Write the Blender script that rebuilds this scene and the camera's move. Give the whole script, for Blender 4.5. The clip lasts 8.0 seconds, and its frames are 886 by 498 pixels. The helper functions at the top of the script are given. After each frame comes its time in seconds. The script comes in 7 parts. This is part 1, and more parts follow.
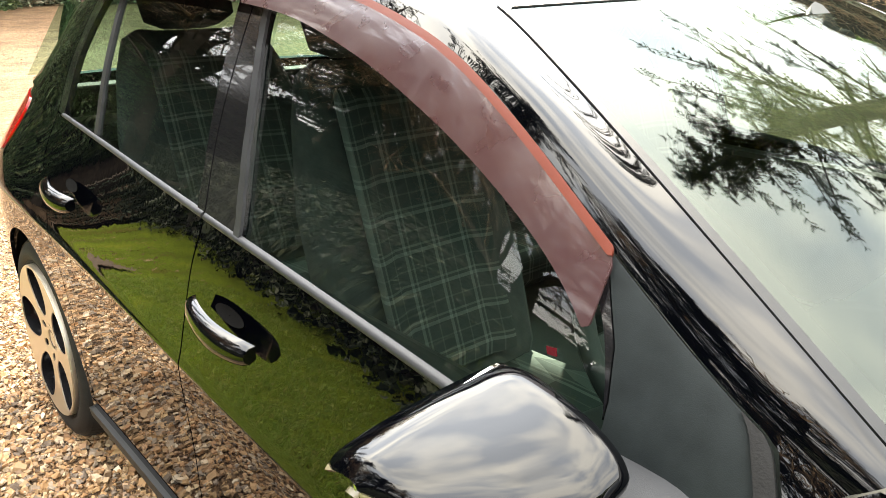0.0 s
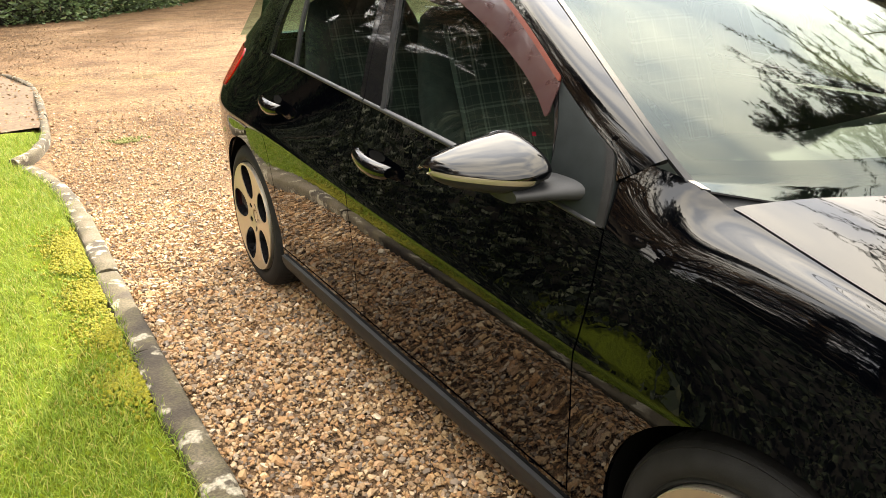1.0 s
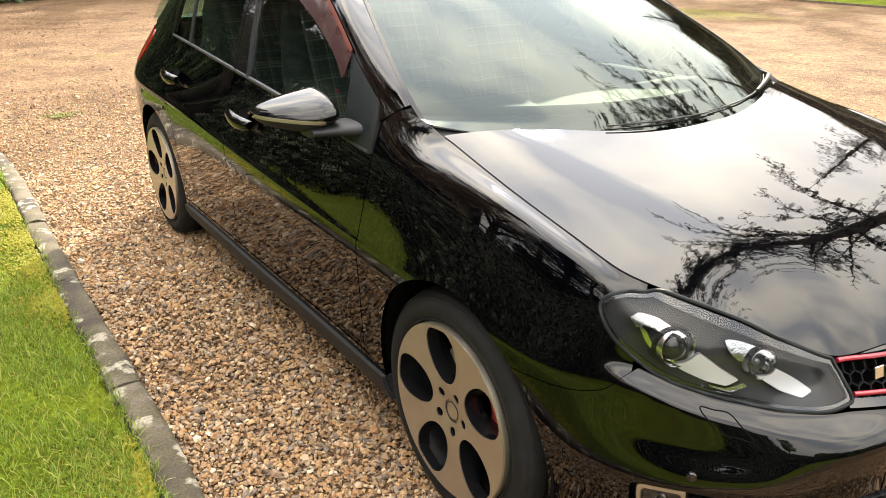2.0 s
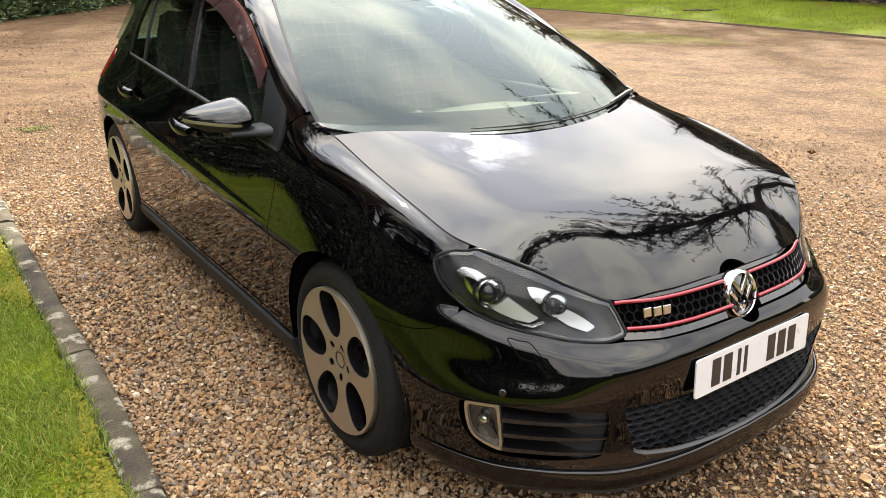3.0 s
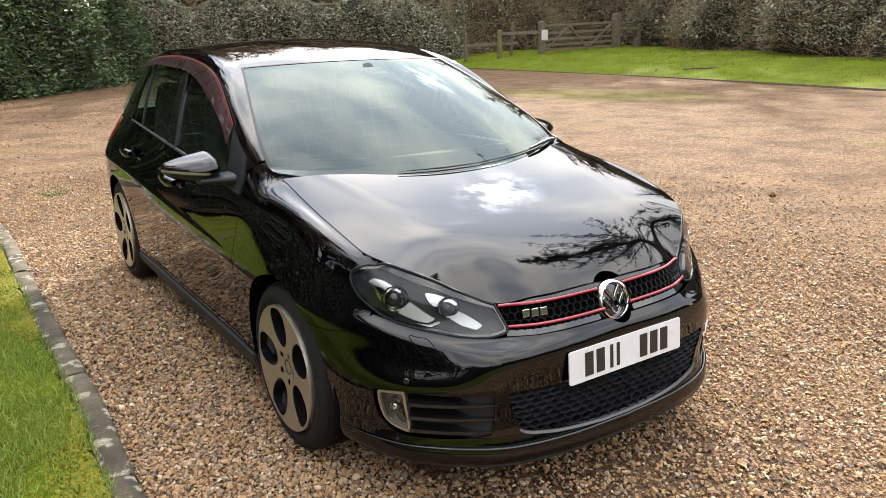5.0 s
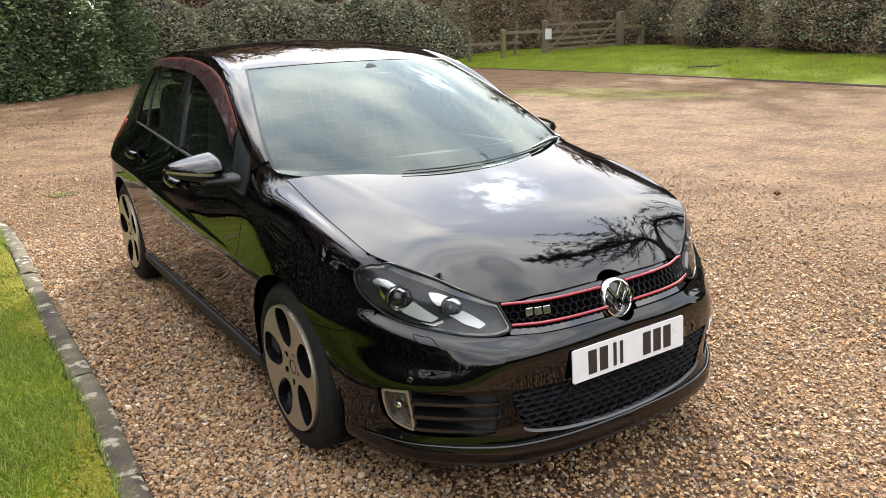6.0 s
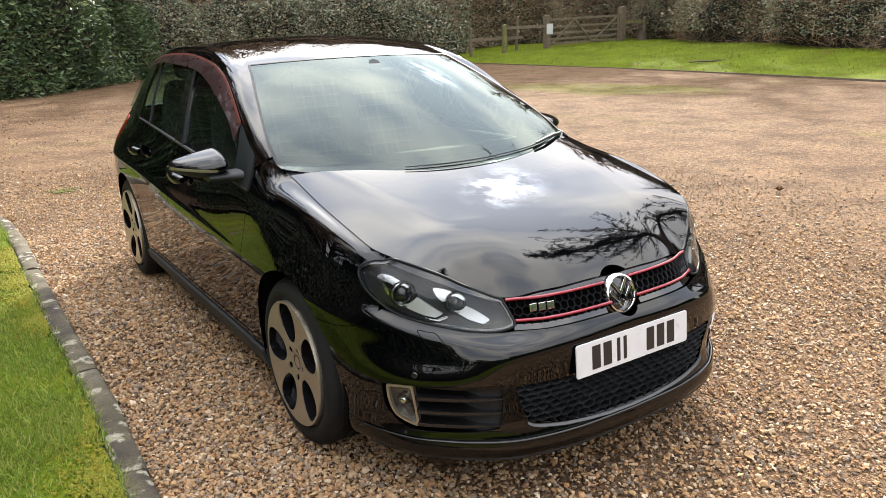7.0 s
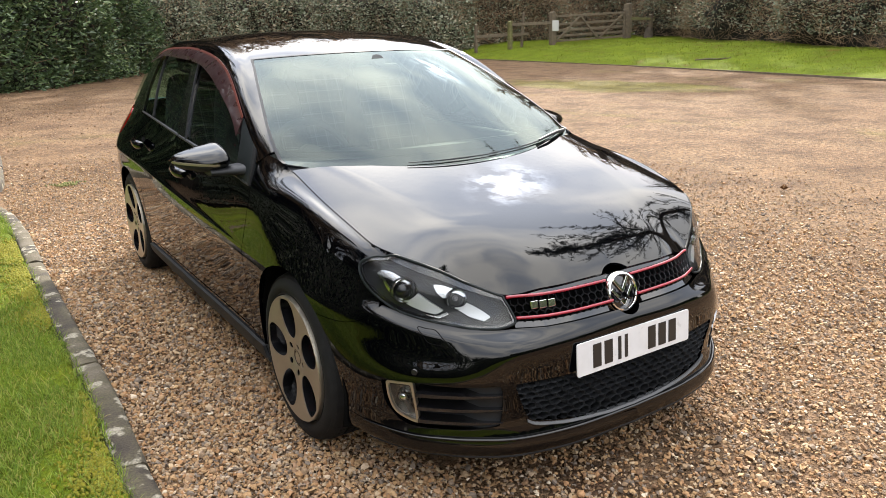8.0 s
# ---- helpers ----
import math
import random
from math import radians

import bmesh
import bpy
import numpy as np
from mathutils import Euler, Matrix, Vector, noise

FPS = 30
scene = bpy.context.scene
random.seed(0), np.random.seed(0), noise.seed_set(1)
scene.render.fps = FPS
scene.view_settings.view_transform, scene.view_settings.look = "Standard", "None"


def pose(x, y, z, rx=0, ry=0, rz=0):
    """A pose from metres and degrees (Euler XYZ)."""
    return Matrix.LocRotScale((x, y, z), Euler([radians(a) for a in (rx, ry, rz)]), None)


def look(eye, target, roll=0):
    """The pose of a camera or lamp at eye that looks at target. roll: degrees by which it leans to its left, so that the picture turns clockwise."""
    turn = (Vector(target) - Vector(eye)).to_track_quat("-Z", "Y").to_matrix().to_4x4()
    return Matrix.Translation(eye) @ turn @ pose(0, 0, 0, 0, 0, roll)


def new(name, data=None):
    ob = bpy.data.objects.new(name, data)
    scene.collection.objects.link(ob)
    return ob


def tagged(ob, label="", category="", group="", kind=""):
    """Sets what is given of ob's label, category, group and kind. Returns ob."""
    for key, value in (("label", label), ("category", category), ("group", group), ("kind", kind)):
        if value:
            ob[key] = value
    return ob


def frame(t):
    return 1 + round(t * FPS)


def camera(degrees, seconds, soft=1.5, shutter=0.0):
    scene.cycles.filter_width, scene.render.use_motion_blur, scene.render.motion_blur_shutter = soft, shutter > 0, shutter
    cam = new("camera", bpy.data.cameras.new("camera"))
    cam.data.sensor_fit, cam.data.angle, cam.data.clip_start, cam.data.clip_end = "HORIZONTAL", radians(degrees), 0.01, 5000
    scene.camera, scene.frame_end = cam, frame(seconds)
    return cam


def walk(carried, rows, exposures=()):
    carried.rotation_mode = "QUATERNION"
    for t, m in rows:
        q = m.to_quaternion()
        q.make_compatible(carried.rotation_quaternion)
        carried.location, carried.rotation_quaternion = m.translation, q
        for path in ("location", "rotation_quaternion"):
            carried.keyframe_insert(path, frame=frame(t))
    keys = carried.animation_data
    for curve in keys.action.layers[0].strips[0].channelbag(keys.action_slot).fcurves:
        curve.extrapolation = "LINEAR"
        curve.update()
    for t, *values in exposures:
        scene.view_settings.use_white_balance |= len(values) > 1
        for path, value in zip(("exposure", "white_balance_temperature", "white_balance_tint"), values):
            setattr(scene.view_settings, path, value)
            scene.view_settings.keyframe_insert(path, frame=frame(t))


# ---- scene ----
cam = camera(59.9, 8.0, 0.6)
PATH = [
    (0, (-1.339, 0.233, 1.399), (-0.088, 1.632, 0.706), 0.9),
    (0.5, (-1.634, -0.099, 1.405), (-0.636, 1.489, 0.712), -0.3),
    (1, (-1.761, -0.587, 1.382), (-0.807, 1.016, 0.659), -1.2),
    (1.5, (-1.788, -0.981, 1.409), (-0.788, 0.584, 0.668), -0.9),
    (2, (-1.787, -1.359, 1.435), (-0.745, 0.173, 0.683), -0.1),
    (2.2, (-1.752, -1.497, 1.43), (-0.695, 0.024, 0.676), -0.1),
    (3.3, (-1.827, -2.086, 1.494), (-0.73, -0.551, 0.831), 0.3),
    (3.5, (-1.812, -2.225, 1.491), (-0.718, -0.675, 0.859), 0.1),
    (4, (-1.8, -2.422, 1.502), (-0.709, -0.851, 0.919), -0.4),
    (4.5, (-1.801, -2.469, 1.496), (-0.721, -0.879, 0.942), -0.9),
    (6, (-1.803, -2.492, 1.498), (-0.743, -0.887, 0.948), -1.7),
    (6.5, (-1.815, -2.503, 1.501), (-0.758, -0.898, 0.947), -1.8),
    (7, (-1.813, -2.491, 1.5), (-0.758, -0.887, 0.939), -1.8),
    (7.5, (-1.805, -2.49, 1.501), (-0.755, -0.885, 0.933), -1.6),
    (8, (-1.801, -2.488, 1.498), (-0.756, -0.881, 0.928), -1.4),
]
walk(cam, [(t, look(eye, target, roll)) for t, eye, target, roll in PATH],
     [(0.0, 3.54, 7100, 8), (0.5, 3.05, 7500, 10), (1.0, 2.88, 7600, 10), (1.5, 2.84, 7500, 11), (2.0, 2.68, 7250, 11), (3.3, 2.18, 6850, 11), (4.5, 2.11, 6550, 11), (8.0, 2.08, 6500, 11)])

# ---- sky and sun ----
SUN = Vector((0.601, 0.596, 0.532)).normalized()
world = bpy.data.worlds.new("overcast_sky")
scene.world = world
world.use_nodes = True


def build_sky(w):
    nt = w.node_tree
    nt.nodes.clear()
    N, L = nt.nodes.new, nt.links.new
    out, bg = N("ShaderNodeOutputWorld"), N("ShaderNodeBackground")
    sky = N("ShaderNodeTexSky")
    sky.sky_type, sky.sun_disc = "NISHITA", False
    sky.sun_elevation, sky.sun_rotation = math.asin(SUN.z), math.atan2(SUN.x, SUN.y)
    sky.air_density, sky.dust_density = 1.0, 2.0
    tc, mp = N("ShaderNodeTexCoord"), N("ShaderNodeMapping")
    mp.inputs["Scale"].default_value = (1.0, 1.0, 2.2)
    n1, n2 = N("ShaderNodeTexNoise"), N("ShaderNodeTexNoise")
    n1.inputs["Scale"].default_value, n1.inputs["Detail"].default_value, n1.inputs["Roughness"].default_value = 3.0, 3, 0.42
    n1.inputs["Distortion"].default_value = 0.2
    n2.inputs["Scale"].default_value, n2.inputs["Detail"].default_value = 1.3, 3
    ramp = N("ShaderNodeValToRGB")
    ramp.color_ramp.elements[0].position, ramp.color_ramp.elements[0].color = 0.38, (0.52, 0.56, 0.64, 1)
    ramp.color_ramp.elements[1].position, ramp.color_ramp.elements[1].color = 0.62, (0.98, 0.96, 0.92, 1)
    L(tc.outputs["Generated"], mp.inputs["Vector"])
    L(mp.outputs["Vector"], n1.inputs["Vector"])
    L(mp.outputs["Vector"], n2.inputs["Vector"])
    L(n1.outputs["Fac"], ramp.inputs["Fac"])
    # brightness of the thin cloud round the veiled sun
    dot = N("ShaderNodeVectorMath")
    dot.operation = "DOT_PRODUCT"
    dot.inputs[1].default_value = SUN
    L(tc.outputs["Generated"], dot.inputs[0])
    near = N("ShaderNodeMapRange")
    near.inputs["From Min"].default_value, near.inputs["From Max"].default_value = 0.9965, 1.0
    L(dot.outputs["Value"], near.inputs["Value"])
    p1 = N("ShaderNodeMath")
    p1.operation = "POWER"
    p1.inputs[1].default_value = 2.5
    L(near.outputs["Result"], p1.inputs[0])
    # cloud breaks up the glow
    gaps, torn = N("ShaderNodeMapRange"), N("ShaderNodeMath")
    gaps.inputs["From Min"].default_value, gaps.inputs["From Max"].default_value = 0.42, 0.60
    fine = N("ShaderNodeTexNoise")
    fine.inputs["Scale"].default_value, fine.inputs["Detail"].default_value = 22.0, 3
    L(mp.outputs["Vector"], fine.inputs["Vector"])
    L(fine.outputs["Fac"], gaps.inputs["Value"])
    torn.operation = "MULTIPLY"
    L(p1.outputs[0], torn.inputs[0])
    L(gaps.outputs["Result"], torn.inputs[1])
    veil = N("ShaderNodeVectorMath")
    veil.operation = "DOT_PRODUCT"
    veil.inputs[1].default_value = VEIL
    L(tc.outputs["Generated"], veil.inputs[0])
    wide = N("ShaderNodeMapRange")
    wide.interpolation_type = "SMOOTHSTEP"
    wide.inputs["From Min"].default_value, wide.inputs["From Max"].default_value = 0.58, 1.0
    wide.inputs["To Min"].default_value, wide.inputs["To Max"].default_value = 0.68, 1.15
    L(veil.outputs["Value"], wide.inputs["Value"])
    glow = N("ShaderNodeMath")
    glow.operation = "MULTIPLY_ADD"
    glow.inputs[1].default_value = SUN_GLOW
    L(torn.outputs[0], glow.inputs[0])
    # an overcast sky is brightest overhead
    split, high, dome = N("ShaderNodeSeparateXYZ"), N("ShaderNodeMapRange"), N("ShaderNodeMath")
    L(tc.outputs["Generated"], split.inputs[0])
    L(split.outputs["Z"], high.inputs["Value"])
    high.inputs["To Min"].default_value, high.inputs["To Max"].default_value = 0.58, 1.42
    dome.operation = "MULTIPLY"
    L(wide.outputs["Result"], dome.inputs[0])
    L(high.outputs["Result"], dome.inputs[1])
    L(dome.outputs[0], glow.inputs[2])
    cloud = N("ShaderNodeVectorMath")
    cloud.operation = "SCALE"
    L(ramp.outputs["Color"], cloud.inputs[0])
    L(glow.outputs[0], cloud.inputs["Scale"])
    cs = N("ShaderNodeVectorMath")
    cs.operation = "SCALE"
    cs.inputs["Scale"].default_value = CLOUD
    L(cloud.outputs[0], cs.inputs[0])
    blue = N("ShaderNodeVectorMath")
    blue.operation = "SCALE"
    blue.inputs["Scale"].default_value = SKY
    L(sky.outputs["Color"], blue.inputs[0])
    cover = N("ShaderNodeMapRange")
    cover.inputs["From Min"].default_value, cover.inputs["From Max"].default_value = 0.30, 0.55
    cover.inputs["To Min"].default_value, cover.inputs["To Max"].default_value = 0.72, 1.15
    L(n2.outputs["Fac"], cover.inputs["Value"])
    mix = N("ShaderNodeMix")
    mix.data_type = "RGBA"
    L(cover.outputs["Result"], mix.inputs["Factor"])
    L(blue.outputs[0], mix.inputs["A"])
    L(cs.outputs[0], mix.inputs["B"])
    L(mix.outputs["Result"], bg.inputs["Color"])
    L(bg.outputs[0], out.inputs["Surface"])


SKY, CLOUD, SUN_GLOW = 0.08, 1.42, 2.6
VEIL = Vector((0.26, 0.72, 0.64)).normalized()
build_sky(world)
sun_data = bpy.data.lights.new("sun", "SUN")
sun_data.energy, sun_data.angle, sun_data.color = 2.5, radians(1.2), (1.0, 0.92, 0.80)
sun_lamp = new("sun", sun_data)
sun_lamp.matrix_world = look(SUN * 60, (0, 0, 0))

# ---- tools ----
rng = np.random.default_rng(7)


def node_material(name):
    m = bpy.data.materials.new(name)
    m.use_nodes = True
    return m, m.node_tree.nodes, m.node_tree.links, m.node_tree.nodes["Principled BSDF"]


def simple(name, color, rough=0.5, metal=0.0, coat=0.0, spec=0.5, bump=0.0, bump_scale=200.0, vary=0.0, vary_scale=30.0):
    """A plain surface with a little mottling of colour, roughness and relief."""
    m, N, L, b = node_material(name)
    b.inputs["Base Color"].default_value = (*color, 1)
    b.inputs["Roughness"].default_value = rough
    b.inputs["Metallic"].default_value = metal
    b.inputs["Coat Weight"].default_value = coat
    b.inputs["Coat Roughness"].default_value = 0.02
    b.inputs["Specular IOR Level"].default_value = spec
    tc = N.new("ShaderNodeTexCoord")
    if vary:
        n = N.new("ShaderNodeTexNoise")
        n.inputs["Scale"].default_value, n.inputs["Detail"].default_value = vary_scale, 6
        L.new(tc.outputs["Object"], n.inputs["Vector"])
        r = N.new("ShaderNodeValToRGB")
        r.color_ramp.elements[0].position, r.color_ramp.elements[1].position = 0.3, 0.7
        r.color_ramp.elements[0].color = (*[c * (1 - vary) for c in color], 1)
        r.color_ramp.elements[1].color = (*[min(1, c * (1 + vary)) for c in color], 1)
        L.new(n.outputs["Fac"], r.inputs["Fac"])
        L.new(r.outputs["Color"], b.inputs["Base Color"])
        mr = N.new("ShaderNodeMapRange")
        mr.inputs["To Min"].default_value, mr.inputs["To Max"].default_value = max(0, rough - 0.08), min(1, rough + 0.08)
        L.new(n.outputs["Fac"], mr.inputs["Value"])
        L.new(mr.outputs["Result"], b.inputs["Roughness"])
    if bump:
        n = N.new("ShaderNodeTexNoise")
        n.inputs["Scale"].default_value, n.inputs["Detail"].default_value = bump_scale, 4
        L.new(tc.outputs["Object"], n.inputs["Vector"])
        bp = N.new("ShaderNodeBump")
        bp.inputs["Strength"].default_value, bp.inputs["Distance"].default_value = bump, 0.002
        L.new(n.outputs["Fac"], bp.inputs["Height"])
        L.new(bp.outputs["Normal"], b.inputs["Normal"])
    return m


def smooth_curve(pairs, blur=0.0, n=800):
    """A smooth function through (x, value) pairs: monotone cubic, with its bends eased over blur."""
    x, y = np.array([p[0] for p in pairs], float), np.array([p[1] for p in pairs], float)
    h, dlt = np.diff(x), np.diff(y) / np.diff(x)
    m = np.zeros_like(y)
    m[0], m[-1] = dlt[0], dlt[-1]
    for i in range(1, len(x) - 1):
        if dlt[i - 1] * dlt[i] > 0:
            w1, w2 = 2 * h[i] + h[i - 1], h[i] + 2 * h[i - 1]
            m[i] = (w1 + w2) / (w1 / dlt[i - 1] + w2 / dlt[i])
    xs = np.linspace(x[0], x[-1], n)
    k = np.clip(np.searchsorted(x, xs) - 1, 0, len(h) - 1)
    t = (xs - x[k]) / h[k]
    ys = ((2 * t**3 - 3 * t**2 + 1) * y[k] + (t**3 - 2 * t**2 + t) * h[k] * m[k]
          + (-2 * t**3 + 3 * t**2) * y[k + 1] + (t**3 - t**2) * h[k] * m[k + 1])
    if blur:
        r = int(3 * blur / (xs[1] - xs[0])) + 1
        g = np.exp(-0.5 * (np.arange(-r, r + 1) * (xs[1] - xs[0]) / blur) ** 2)
        pad = np.concatenate([2 * ys[0] - ys[r:0:-1], ys, 2 * ys[-1] - ys[-2:-r - 2:-1]])
        ys = np.convolve(pad, g / g.sum(), "valid")
    return lambda q: np.interp(q, xs, ys)


def spline2(points, n=60, closed=False):
    """A smooth line of n points through 2D or 3D points (Catmull-Rom)."""
    P = np.array(points, float)
    m = len(P)
    if closed:
        seg, G = m, np.vstack([P[-1], P, P[0], P[1]])
    else:
        seg, G = m - 1, np.vstack([2 * P[0] - P[1], P, 2 * P[-1] - P[-2]])
    q = np.linspace(0, seg, n, endpoint=not closed)
    k = np.minimum(q.astype(int), seg - 1)
    t = (q - k)[:, None]
    a, b, c, d = G[k], G[k + 1], G[k + 2], G[k + 3]
    return 0.5 * (2 * b + (c - a) * t + (2 * a - 5 * b + 4 * c - d) * t**2 + (3 * b - a - 3 * c + d) * t**3)


def inside(poly, px, py):
    """Signed distance of points to a closed outline, positive inside."""
    P = np.array(poly, float)
    Q = np.roll(P, -1, 0)
    d2 = np.full(px.shape, 1e9)
    odd = np.zeros(px.shape, bool)
    for (ax, ay), (bx, by) in zip(P, Q):
        dx, dy = bx - ax, by - ay
        u = np.clip(((px - ax) * dx + (py - ay) * dy) / (dx * dx + dy * dy + 1e-12), 0, 1)
        d2 = np.minimum(d2, (px - ax - u * dx) ** 2 + (py - ay - u * dy) ** 2)
        if ay != by:
            odd ^= ((ay > py) != (by > py)) & (px < (bx - ax) * (py - ay) / (by - ay) + ax)
    return np.where(odd, 1, -1) * np.sqrt(d2)


class Skin:
    """A sheet of faces whose points carry place, normal and two coordinates of their own."""

    def __init__(self, P, u=None, v=None, faces=None):
        # P: rows x cols x 3, or the points themselves with their faces
        if faces is not None:
            self.V, self.F = P, faces
            return
        nu, nv = P.shape[:2]
        du, dv = np.gradient(P, axis=0), np.gradient(P, axis=1)
        nrm = np.cross(du, dv)
        nrm /= np.linalg.norm(nrm, axis=2, keepdims=True) + 1e-12
        self.V = np.concatenate([P, nrm, u[..., None], v[..., None]], 2).reshape(-1, 8)
        i, j = np.meshgrid(np.arange(nu - 1), np.arange(nv - 1), indexing="ij")
        a = (i * nv + j).ravel()
        self.F = [tuple(f) for f in np.stack([a, a + nv, a + nv + 1, a + 1], 1).tolist()]

    def copy(self):
        return Skin(self.V.copy(), faces=list(self.F))

    def flip(self):
        self.V[:, 3:6] *= -1
        self.F = [f[::-1] for f in self.F]
        return self

    def face_out(self, way):
        """Turns the sheet so that most of it faces along way."""
        return self.flip() if (self.V[:, 3:6] @ np.array(way)).sum() < 0 else self

    def clip(self, f):
        """Keeps what lies where f(V) is above nought, cut clean along its edge."""
        val = f(self.V)
        val = np.where(np.abs(val) < 1e-5, 1e-5, val)
        V, F, cut, n = [], [], {}, len(self.V)
        for face in self.F:
            s = [val[i] > 0 for i in face]
            if all(s):
                F.append(face)
            elif any(s):
                out = []
                for a, b in zip(face, face[1:] + face[:1]):
                    if val[a] > 0:
                        out.append(a)
                    if (val[a] > 0) != (val[b] > 0):
                        key = (min(a, b), max(a, b))
                        if key not in cut:
                            t = val[key[0]] / (val[key[0]] - val[key[1]])
                            cut[key] = n + len(V)
                            V.append(self.V[key[0]] * (1 - t) + self.V[key[1]] * t)
                        out.append(cut[key])
                F.append(tuple(out))
        allV = np.vstack([self.V] + ([np.array(V)] if V else []))
        used = sorted({i for f in F for i in f})
        at = {k: i for i, k in enumerate(used)}
        self.V, self.F = allV[used], [tuple(at[i] for i in f) for f in F]
        return self

    def push(self, d):
        self.V[:, :3] += self.V[:, 3:6] * (d if np.isscalar(d) else d[:, None])
        return self

    def mirrored(self):
        s = self.copy()
        s.V[:, 0] *= -1
        s.V[:, 3] *= -1
        s.F = [f[::-1] for f in s.F]
        return s

    def rim(self):
        count = {}
        for f in self.F:
            for a, b in zip(f, f[1:] + f[:1]):
                count[(a, b)] = count.get((a, b), 0) + 1
        return [e for e in count if (e[1], e[0]) not in count]


def skin_mesh(name, skins, thick=0.0):
    """A mesh of one or more sheets, with rounded-in edges thick deep."""
    verts, faces, nrm = [], [], []
    for s in skins:
        o = len(verts)
        verts += s.V[:, :3].tolist()
        nrm += s.V[:, 3:6].tolist()
        faces += [tuple(i + o for i in f) for f in s.F]
        if thick:
            edge = s.rim()
            ring = sorted({i for e in edge for i in e})
            for k, (din, dout) in enumerate(((0.0, 0.35), (0.35, 1.0))):
                o0 = len(verts)
                at = {i: o0 + j for j, i in enumerate(ring)}
                for q in (din, dout):
                    verts += (s.V[ring, :3] - s.V[ring, 3:6] * thick * q).tolist()
                    nrm += [(0, 0, 0)] * len(ring)
                n = len(ring)
                faces += [(at[b], at[a], at[a] + n, at[b] + n) for a, b in edge]
    me = bpy.data.meshes.new(name)
    me.from_pydata(verts, [], faces)
    me.update()
    me.polygons.foreach_set("use_smooth", [True] * len(me.polygons))
    N3 = np.array(nrm)
    zero = np.abs(N3).sum(1) < 1e-6
    if zero.any():
        cur = np.zeros(len(verts) * 3)
        me.vertex_normals.foreach_get("vector", cur)
        N3[zero] = cur.reshape(-1, 3)[zero]
    me.normals_split_custom_set_from_vertices(N3.tolist())
    return me


def thing(name, label, category, group="", kind="", at=(0, 0, 0)):
    ob = new(name)
    ob.location = at
    ob.empty_display_size = 0.1
    return tagged(ob, label, category, group, kind)


def part(name, data, material, parent, label="", bevel=0.0, smooth=None):
    """Links a bmesh or a mesh as one object under a thing or a part."""
    if isinstance(data, bmesh.types.BMesh):
        me = bpy.data.meshes.new(name)
        bmesh.ops.recalc_face_normals(data, faces=data.faces)
        data.to_mesh(me)
        data.free()
        if smooth is not None:
            me.shade_smooth()
            if smooth:
                me.set_sharp_from_angle(angle=radians(smooth))
        data = me
    if material and not data.materials:
        data.materials.append(material)
    ob = new(name, data)
    if parent:
        ob.parent = parent
    if label:
        ob["label"] = label
    if bevel:
        b = ob.modifiers.new("edge", "BEVEL")
        b.width, b.segments, b.limit_method = bevel, 2, "ANGLE"
    return ob


def box(bm, size, m=Matrix()):
    r = bmesh.ops.create_cube(bm, size=1.0)
    bmesh.ops.transform(bm, matrix=m @ Matrix.Diagonal((*size, 1)), verts=r["verts"])
    return r["verts"]


def tube(bm, line, radius, sides=8, cap=True):
    """A round bar along a line of points; radius may be one value or one a point."""
    line = [Vector(p) for p in line]
    rad = radius if hasattr(radius, "__len__") else [radius] * len(line)
    rings, up = [], None
    for i, p in enumerate(line):
        d = (line[min(i + 1, len(line) - 1)] - line[max(i - 1, 0)]).normalized()
        if up is None:
            up = d.orthogonal().normalized()
        up = (up - d * up.dot(d)).normalized()
        w = d.cross(up)
        rings.append([bm.verts.new(p + (up * math.cos(a) + w * math.sin(a)) * rad[i])
                      for a in (2 * math.pi * k / sides for k in range(sides))])
    for a, b in zip(rings, rings[1:]):
        for k in range(sides):
            bm.faces.new((a[k], a[(k + 1) % sides], b[(k + 1) % sides], b[k]))
    if cap:
        bm.faces.new(rings[0][::-1])
        bm.faces.new(rings[-1])


def lathe(bm, profile, m=Matrix(), sides=48, closed=False):
    """Turns (radius, height) points round the local z axis."""
    rings = [[bm.verts.new(m @ Vector((r * math.cos(a), r * math.sin(a), h)))
              for a in (2 * math.pi * k / sides for k in range(sides))] for r, h in profile]
    pairs = list(zip(rings, rings[1:])) + ([(rings[-1], rings[0])] if closed else [])
    for a, b in pairs:
        for k in range(sides):
            bm.faces.new((a[k], a[(k + 1) % sides], b[(k + 1) % sides], b[k]))


def slab(bm, outline, thick, m=Matrix()):
    """A plate with a 2D outline in the local xy plane, from z = 0 to thick."""
    lo = [bm.verts.new(m @ Vector((x, y, 0))) for x, y in outline]
    hi = [bm.verts.new(m @ Vector((x, y, thick))) for x, y in outline]
    bm.faces.new(lo[::-1])
    bm.faces.new(hi)
    n = len(lo)
    for i in range(n):
        bm.faces.new((lo[i], lo[(i + 1) % n], hi[(i + 1) % n], hi[i]))


def merged(name, verts, faces, material, smooth=False):
    me = bpy.data.meshes.new(name)
    me.from_pydata(verts if isinstance(verts, list) else verts.tolist(), [], faces if isinstance(faces, list) else faces.tolist())
    me.update()
    if smooth:
        me.shade_smooth()
    if material:
        me.materials.append(material)
    return me

